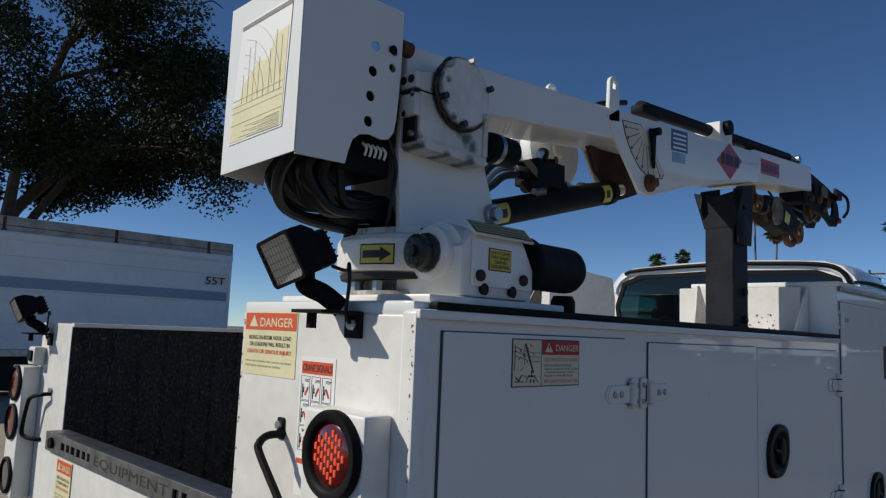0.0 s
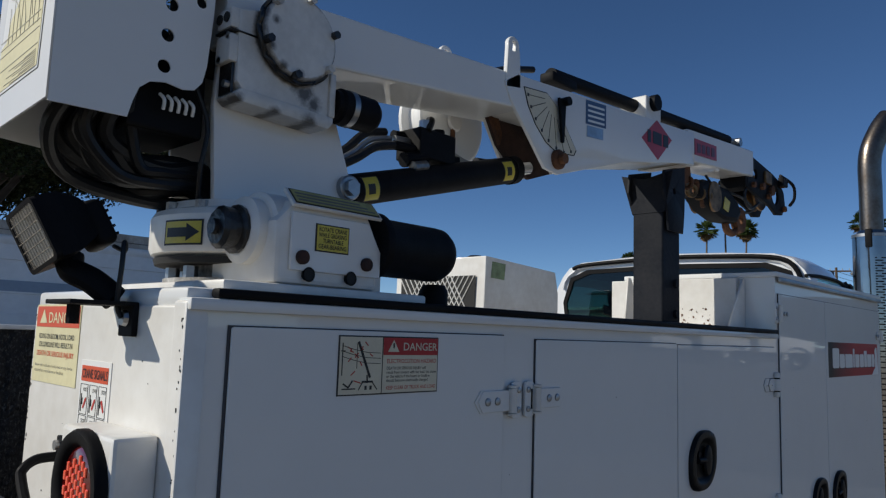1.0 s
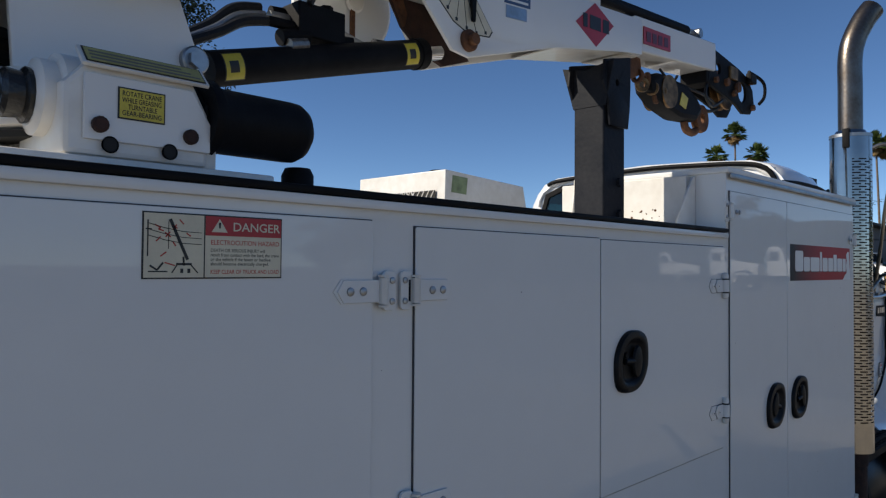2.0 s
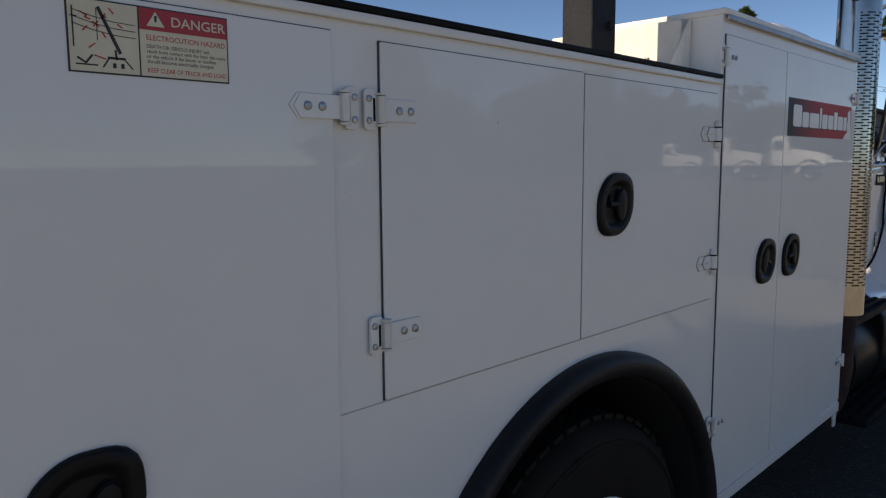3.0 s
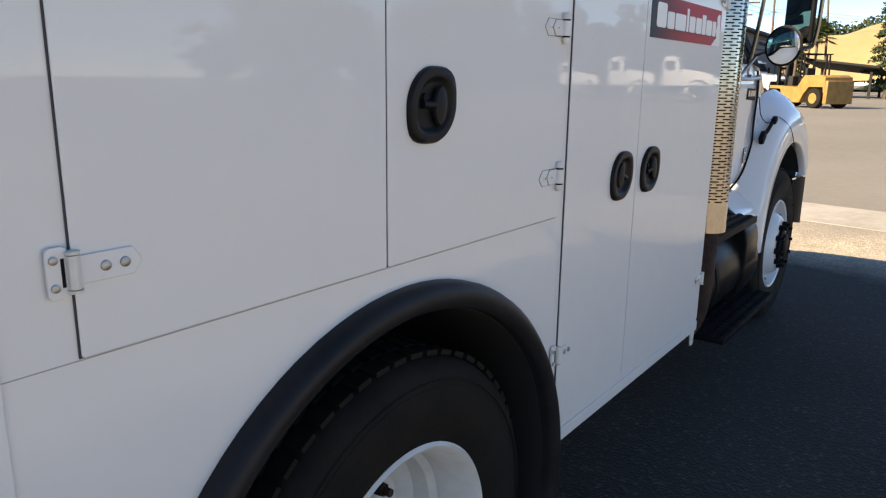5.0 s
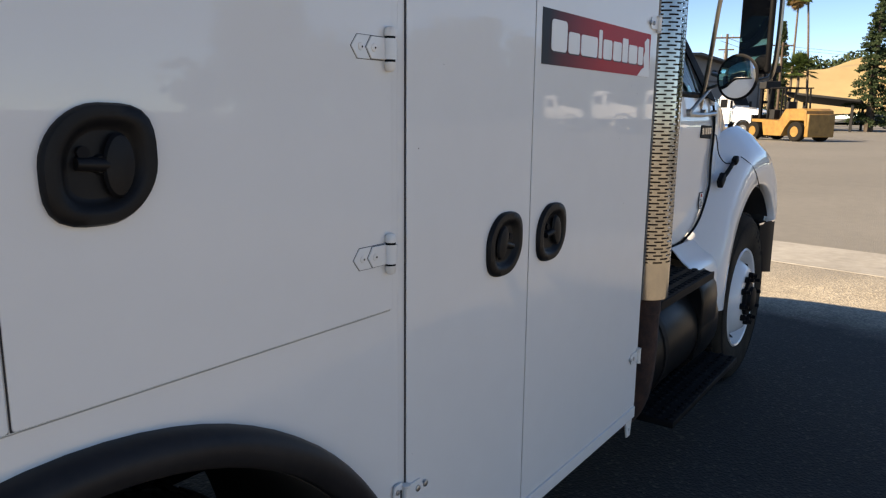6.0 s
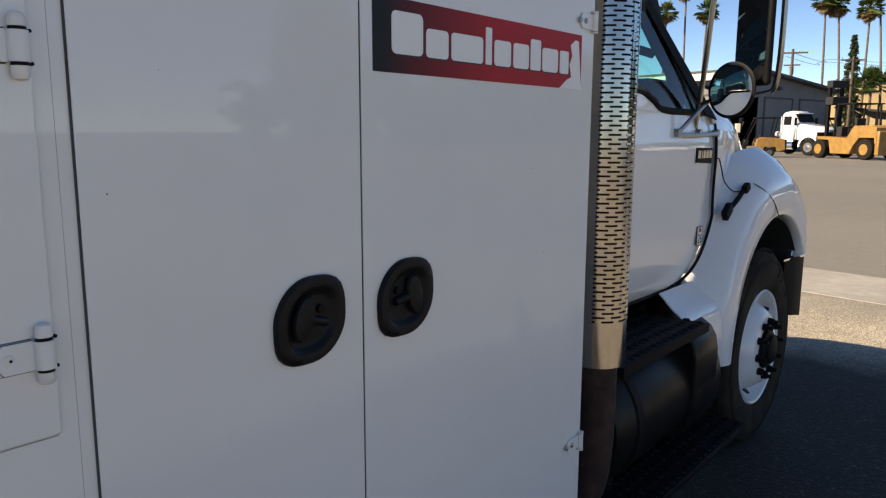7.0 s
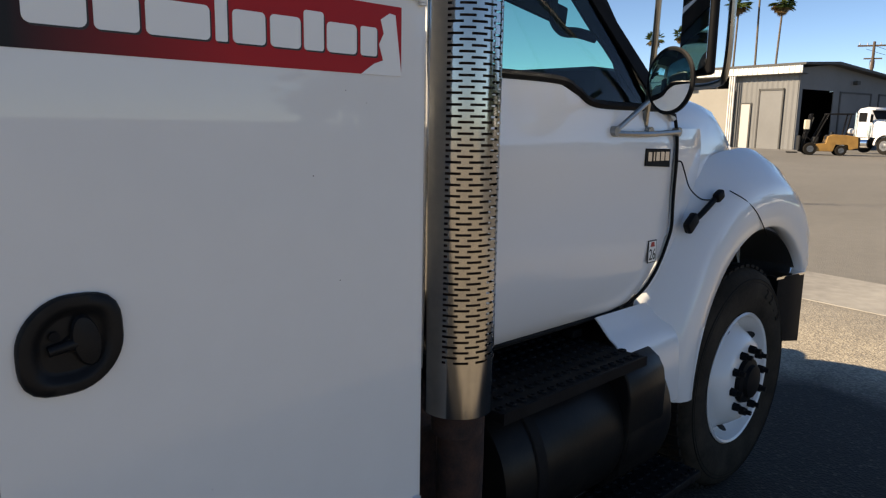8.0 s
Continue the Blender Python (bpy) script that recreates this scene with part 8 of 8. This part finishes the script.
def make_semi():
    """A white conventional tractor unit facing +x, with sleeper cab, near side at low y."""
    t = thing("tractor_unit", (0, 0, 0), "white conventional tractor unit parked in the yard", "truck", "tractor units")
    b = loft([[(x, y, z) for y, z in ((0.25, 1.0), (0.2, 1.4), (0.28, zt - 0.15), (0.45, zt), (1.95, zt), (2.12, zt - 0.15), (2.2, 1.4), (2.15, 1.0))] for x, zt in ((2.95, 2.75), (3.5, 2.85), (3.7, 2.7), (4.1, 2.02), (4.6, 1.95), (5.6, 1.8), (5.95, 1.65))], close_u=True)
    b.faces.new(b.verts[:8]), b.faces.new(b.verts[-8:])
    part("cab", b, CABWHITE, t, smooth=40)
    part("side_window", box(3.1, 3.6, 0.20, 0.24, 1.95, 2.5, 0.0), BLACK, t)
    part("side_window", box(3.1, 3.6, 2.16, 2.2, 1.95, 2.5, 0.0), BLACK, t)
    part("windscreen", moved(box(-0.02, 0.02, -0.75, 0.75, -0.3, 0.3), Matrix.Translation((3.93, 1.2, 2.38)) @ Matrix.Rotation(-0.55, 4, 'Y')), BLACK, t)
    for y0, y1 in ((0.0, 0.45), (1.95, 2.4)):
        rows = [[(5.1 + r * math.cos(a), y, 0.55 + r * math.sin(a)) for r, y in ((0.62, y0), (0.75, y0 + 0.02), (0.85, y1))] for a in (radians(d) for d in range(0, 185, 12))]
        part("fender", solid(loft(rows), 0.02), CABWHITE, t, smooth=50)
    for x, n in ((5.1, 1), (2.1, 2)):
        for y in (0.0, 2.1):
            w = part("tyre", lathe([(0.28, 0), (0.48, 0.0), (0.52, 0.06), (0.52, 0.24), (0.48, 0.3), (0.28, 0.3)], (x, y, 0.52), 'Y', 28), RUBBER, t)
            part("rim", lathe([(0.30, -0.01), (0.26, 0.03), (0.14, -0.01), (0.0, -0.03)], (x, y if y < 1 else y + 0.3, 0.52), 'Y', 24), STEEL, w)
    part("frame", box(1.6, 5.9, 0.75, 1.65, 0.6, 0.95), DARK, t)
    part("tank", rod((2.9, 0.35, 0.65), (3.9, 0.35, 0.65), 0.30, seg=20), CHROME, t)
    part("bumper", box(5.95, 6.15, 0.05, 2.35, 0.4, 0.8, 0.04), CHROME, t)
    part("grille", box(5.94, 5.99, 0.75, 1.65, 0.85, 1.6, 0.02), CHROME, t)
    for y in (0.3, 2.1):
        part("stack", rod((2.85, y, 0.9), (2.85, y, 2.5), 0.06, seg=12), CHROME, t)
    for y in (0.14, 2.2):
        part("side_mirror", box(3.98, 4.04, y - 0.12, y + 0.10, 1.9, 2.4, 0.02), BLACKPAINT, t)
        part("headlamp", box(5.88, 5.99, y - 0.05, y + 0.20, 0.95, 1.15, 0.03), LAMPGLASS, t)
        part("door_seam", box(3.02, 3.04, y + 0.04 if y < 1 else y - 0.045, y + 0.055 if y < 1 else y - 0.03, 1.05, 2.5), DARK, t)
        part("hood_seam", box(4.05, 4.07, y + 0.04 if y < 1 else y - 0.045, y + 0.055 if y < 1 else y - 0.03, 1.05, 1.9), DARK, t)
    part("sun_visor", box(3.62, 3.95, 0.45, 1.95, 2.66, 2.72, 0.01), CABWHITE, t)
    part("air_cleaner", rod((3.95, 0.16, 1.05), (3.95, 0.16, 1.75), 0.14, seg=16), CHROME, t)
    part("step_box", box(3.0, 3.9, 0.15, 0.4, 0.4, 0.95, 0.03), WHITE_OLD, t)
    return t

oriented(make_trailer(), Matrix.Translation((9.2, 17.5, 0)) @ pose(0, 0, 0, 0, 0, 0.6) @ Matrix.Diagonal((1, 1, 0.95, 1)) @ Matrix.Translation((-14.0, 0, 0)))
oriented(make_shed(), pose(51.9, 16.66, 0.33, 0, 0, -12) @ Matrix.Scale(1.25, 4))
oriented(make_forklift(False), pose(40.0, 11.55, 0.42, 0, 0, -62) @ Matrix.Scale(0.93, 4))
semi = oriented(make_semi(), pose(46.74, 13.77, 0.42, 0, 0, -112) @ Matrix.Scale(0.86, 4))
oriented(make_forklift(True), pose(41.6, 8.35, 0.42, 0, 0, -126) @ Matrix.Scale(0.88, 4))
# vehicles across the lane, mirrored in the glossy paint
for x, y, r in ((46.0, -18.6, 75), (47.0, -22.2, 82), (54.0, -30.0, 70)):
    copy_thing(semi, pose(x, y, ground_z(x), 0, 0, r) @ Matrix.Scale(1.12, 4))

# dark open canopy beyond the machines
can = thing("open_canopy", (72, 9.6, 0.45), "dark flat-roofed open canopy on thin posts", "canopy")
part("roof", moved(box(-4, 4, -2.9, 2.9, -0.1, 0.1, 0.04), Matrix.Translation((72.5, 9.4, 3.0)) @ pose(0, 0, 0, 7, 4, 0)), DARK, can)
for x in (69, 76):
    for y, z in ((7, 2.65), (11.8, 3.2)):
        part("post", box(x, x + 0.2, y, y + 0.2, 0.4, z), DARK, can)

# hills
def hill(x, y, w, d, h, seed, material, label):
    bm = bmesh.new()
    rows = []
    for i in range(33):
        u = i / 32
        rows.append([(x - d / 2 + d * v / 12, y - w / 2 + w * u, -0.5 + h * math.sin(math.pi * u) ** 0.8 * math.sin(math.pi * (0.08 + 0.84 * v / 12)) * (0.85 + 0.3 * noise.noise(Vector((u * 5, v * 0.5, seed))))) for v in range(13)])
    ob = part("hill", loft(rows, bm), material, smooth=60)
    return tagged(ob, label, "hill", kind="structure")
hill(150, 14, 62, 60, 13.5, 1.0, DRYGRASS, "dry golden grass hillside")
hill(230, -70, 200, 80, 18, 4.0, mat("wooded_slope", (0.035, 0.045, 0.025), 0.95, var=0.5, scale=0.2), "dark wooded far slope")

# ---- trees ----
def leaf_cloud(bm, centre, radius, count, size, rng, squash=0.8, fold=0.3):
    """Small two-faced leaves scattered in a clump."""
    for _ in range(count):
        while True:
            v = Vector((rng.uniform(-1, 1), rng.uniform(-1, 1), rng.uniform(-1, 1)))
            if v.length < 1:
                break
        p = Vector(centre) + Vector((v.x * radius, v.y * radius, v.z * radius * squash))
        d = Vector((rng.uniform(-1, 1), rng.uniform(-1, 1), rng.uniform(-0.9, 0.4))).normalized()
        s = d.orthogonal().normalized() * size * rng.uniform(0.35, 0.6)
        d = d * size * rng.uniform(0.7, 1.3)
        n = d.cross(s).normalized() * size * fold
        a, b_, c, e = bm.verts.new(p), bm.verts.new(p + d * 0.5 + s + n), bm.verts.new(p + d), bm.verts.new(p + d * 0.5 - s + n)
        bm.faces.new((a, b_, c))
        bm.faces.new((a, c, e))

def make_oak(at, seed, height, spread):
    rng = random.Random(seed)
    t = thing("oak_tree", at, "broad dark-leaved oak tree against the sky", "tree")
    trunk, crown = bmesh.new(), bmesh.new()
    base = Vector(at)
    fork = base + Vector((0, 0, height * 0.18))
    pipe([base, base + Vector((0.1, 0.05, height * 0.09)), fork], 0.55, 12, trunk, 0.42)
    tips = []
    for k in range(9):
        a = 2 * math.pi * k / 9 + rng.uniform(-0.2, 0.2)
        out = spread * rng.uniform(0.45, 0.72)
        up = height * rng.uniform(0.16, 0.72)
        mid = fork + Vector((math.cos(a) * out * 0.45, math.sin(a) * out * 0.45, up * 0.5 + rng.uniform(-0.3, 0.6)))
        end = fork + Vector((math.cos(a) * out, math.sin(a) * out, up))
        pipe([fork, fork.lerp(mid, 0.5) + Vector((rng.uniform(-0.4, 0.4), rng.uniform(-0.4, 0.4), rng.uniform(-0.3, 0.3))), mid, end], 0.22, 8, trunk, 0.06)
        for j in range(6):
            b0 = mid.lerp(end, j / 5)
            d = Vector((math.cos(a + rng.uniform(-1.2, 1.2)), math.sin(a + rng.uniform(-1.2, 1.2)), rng.uniform(-0.35, 0.6)))
            e = b0 + d * spread * rng.uniform(0.18, 0.42)
            m_ = b0.lerp(e, 0.5) + Vector((0, 0, rng.uniform(0, 0.5)))
            if e.z > 5.2:
                pipe([b0, m_, e], 0.07, 6, trunk, 0.02)
            tips += [e, m_, b0.lerp(e, 0.75)]
            for _ in range(3):
                e2 = e + Vector((rng.uniform(-1, 1), rng.uniform(-1, 1), rng.uniform(-0.9, 0.6))) * spread * 0.16
                if e2.z > 5.4:
                    pipe([m_, e2], 0.025, 4, trunk, 0.01)
                tips.append(e2)
    mid_crown = base + Vector((0, 0, height * 0.66))
    for _ in range(150):
        a, u, q = rng.uniform(0, 2 * math.pi), rng.uniform(-0.75, 1), rng.uniform(0.35, 1.0) ** 0.5
        c = math.sqrt(max(0.0, 1 - u * u))
        p = mid_crown + Vector((math.cos(a) * c * spread * 0.95 * q, math.sin(a) * c * spread * 0.95 * q, u * height * 0.36 * q))
        near = min(tips, key=lambda e: (e - p).length)
        pipe([near, near.lerp(p, 0.5) + Vector((0, 0, 0.15)), p], 0.03, 4, trunk, 0.01)
        tips.append(p)
    def shades_yard(p):
        # clumps left out of the crown so its shadow misses the yard ahead
        return p.y - 1.14 * p.z + 1 < 0.45 * (p.x + 0.965 * p.z - 2)
    for p in tips:
        if shades_yard(p) or p.z < 5.3:
            continue
        leaf_cloud(crown, p, spread * rng.uniform(0.08, 0.16), 340, 0.115, rng, 0.85)
    part("trunk", trunk, BARK, t, "forked dark trunk and limbs")
    tagged(part("crown", crown, LEAF, t, "dense small dark green leaves with gaps"), kind="stuff")
    return t

make_oak((3.7, 20.6, 0), 21, 13.4, 6.6)

def make_palm(at, seed, h, lean=(0, 0), skirt=True, scale=1.0):
    rng = random.Random(seed)
    t = thing("fan_palm", at, "tall thin fan palm with a shaggy crown", "palm tree", "palms behind the yard")
    b = Vector(at)
    top = b + Vector((lean[0], lean[1], h))
    part("trunk", pipe([b, b.lerp(top, 0.5) + Vector((lean[0] * -0.1, lean[1] * -0.1, 0)), top], 0.115 * scale, 10, taper=0.075 * scale), PALMBARK, t)
    green, dry = bmesh.new(), bmesh.new()
    def frond(target, a, el, length):
        d = Vector((math.cos(a) * math.cos(el), math.sin(a) * math.cos(el), math.sin(el)))
        side = Vector((-math.sin(a), math.cos(a), 0))
        stem = top + d * length * 0.5
        pipe([top, stem], 0.03, 4, target)
        for j in range(-7, 8):
            ang = j * 0.17
            tipd = (d * math.cos(ang) + side * math.sin(ang)).normalized()
            e = stem + tipd * length * 0.62 * (1 - abs(j) * 0.035) + Vector((0, 0, -0.18 * length * (0.35 + abs(j) * 0.06)))
            m_ = stem.lerp(e, 0.55) + Vector((0, 0, 0.05))
            w = side * 0.055 * scale + Vector((0, 0, 0.03))
            vs = [target.verts.new(q) for q in (stem, m_ + w, e, m_ - w)]
            target.faces.new(vs)
    for k in range(52):
        frond(green, rng.uniform(0, 2 * math.pi), rng.uniform(-0.55, 1.45), 1.15 * scale * rng.uniform(0.8, 1.1))
    if skirt:
        for k in range(26):
            frond(dry, rng.uniform(0, 2 * math.pi), rng.uniform(-1.45, -0.35), 1.05 * scale * rng.uniform(0.8, 1.1))
        part("dry_skirt", dry, PALMDRY, t, "brown hanging dry fronds", smooth=0)
    tagged(part("crown", green, PALMLEAF, t, "green fan fronds", smooth=0), kind="stuff")
    return t

PALMS = ((84.7, 35.9, 14.9, 0, -0.2, True, 1.25), (85.7, 33.7, 17.4, 0, 0.2, True, 1.25), (86.5, 32.0, 14.8, 0, -0.4, True, 1.25),
         (79.7, 17.3, 13.6, 0, 0.4, True, 1.15), (80.1, 15.8, 13.2, 0.2, 0.9, True, 1.15), (80.3, 14.0, 12.6, 0, 0.0, True, 1.15), (80.4, 12.3, 14.4, 0.0, 1.1, True, 1.15),
         (80.0, 13.3, 5.6, 0, 0, False, 1.5), (96.2, 52.4, 13.2, 0, 0, True, 1.1), (97.9, 49.2, 13.7, 0, 0, True, 1.1))
for k, (x, y, h, lx, ly, sk, sc) in enumerate(PALMS):
    make_palm((x, y, ground_z(x)), 40 + k, h, (lx, ly), sk, sc)

def make_conifer(at, seed, h, r, n=46):
    rng = random.Random(seed)
    t = thing("conifer_tree", at, "dark green pointed conifer tree", "tree", "conifers behind the yard")
    b = Vector(at)
    part("trunk", pipe([b, b + Vector((0, 0, h))], 0.35, 8, taper=0.04), BARK, t)
    crown = bmesh.new()
    for k in range(n):
        f = 0.08 + 0.92 * k / n
        reach = r * (1.05 - f) * rng.uniform(0.7, 1.15)
        for j in range(6):
            a = rng.uniform(0, 2 * math.pi)
            tip = b + Vector((math.cos(a) * reach, math.sin(a) * reach, h * f - reach * 0.22 + rng.uniform(-0.2, 0.2)))
            inner = b + Vector((0, 0, h * f))
            for q in (0.45, 0.75, 1.0):
                leaf_cloud(crown, inner.lerp(tip, q), 0.14 + 0.16 * r * (1.1 - f) * 0.5, 13, 0.19, rng, 0.4)
    tagged(part("crown", crown, CONIFER, t, "dark layered needle boughs"), kind="stuff")
    return t
make_conifer((71.0, 6.0, 0.45), 3, 12.5, 2.1)
make_conifer((94.6, 18.0, 0.5), 4, 12.0, 1.7)
make_conifer((76.0, 2.6, 0.48), 6, 9.0, 2.6)

# tree line across the lane, mirrored in the glossy side panels
rng = random.Random(23)
bm = bmesh.new()
for k in range(150):
    x = rng.uniform(30, 150)
    y = -34 - 0.12 * x + rng.uniform(-4, 4)
    h = 5.0 + 0.045 * x + 1.8 * math.sin(x * 0.23) + 1.2 * math.sin(x * 0.61)
    for _ in range(2):
        leaf_cloud(bm, (x, y, h * rng.uniform(0.25, 0.95)), rng.uniform(1.2, 2.6), 70, 0.9, rng, 0.8)
tagged(part("tree_line", bm, SHRUB), "dark mixed trees along the far side of the lane", "woods", kind="stuff")

# woods along the ridge
rng = random.Random(17)
bm = bmesh.new()
for k in range(190):
    y = rng.uniform(-75, 48)
    x = 168 + rng.uniform(0, 40)
    leaf_cloud(bm, (x, y, 6.3 + 3.0 * math.sin(y * 0.06 + 1) + rng.uniform(0, 5.0)), rng.uniform(2.0, 4.2), 170, 0.75, rng, 0.8)
tagged(part("ridge_woods", bm, SHRUB), "dark woods along the far ridge", "woods", kind="stuff")

def make_pole(at, h, yaw):
    t = thing("utility_pole", at, "wooden utility pole with a crossarm and insulators", "utility pole", "utility poles")
    b = Vector(at)
    part("pole", pipe([b, b + Vector((0, 0, h))], 0.17, 10, taper=0.11), WOOD, t)
    rot = Matrix.Translation(b + Vector((0, 0, h - 0.35))) @ Matrix.Rotation(radians(yaw), 4, 'Z')
    part("crossarm", moved(box(-0.06, 0.06, -1.25, 1.25, -0.07, 0.07), rot), WOOD, t)
    part("crossarm", moved(box(-0.05, 0.05, -0.7, 0.7, -1.15, -1.03), rot), WOOD, t)
    for y in (-1.1, -0.5, 0.5, 1.1):
        part("insulator", moved(rod((0, y, 0.07), (0, y, 0.26), 0.05, 0.035, 8), rot), GALV, t)
    part("transformer", moved(rod((0.28, 0, -1.9), (0.28, 0, -1.2), 0.2, seg=12), rot), GALV, t)
    return t
make_pole((74.3, 18.8, 0.45), 8.8, 20)
make_pole((90.0, 17.0, 0.5), 9.2, 30)
for z, off in ((9.0, 0.0), (8.75, 0.6)):
    w = thing("overhead_wire", (80, 20, z), "thin dark overhead wire between poles", "wire")
    part("wire", pipe([(74.3, 18.8 + off, z - 0.1), (82, 17.9 + off, z - 0.4), (90, 17.0 + off, z + 0.3), (130, 0 + off, z)], 0.02, 4), DARK, w)
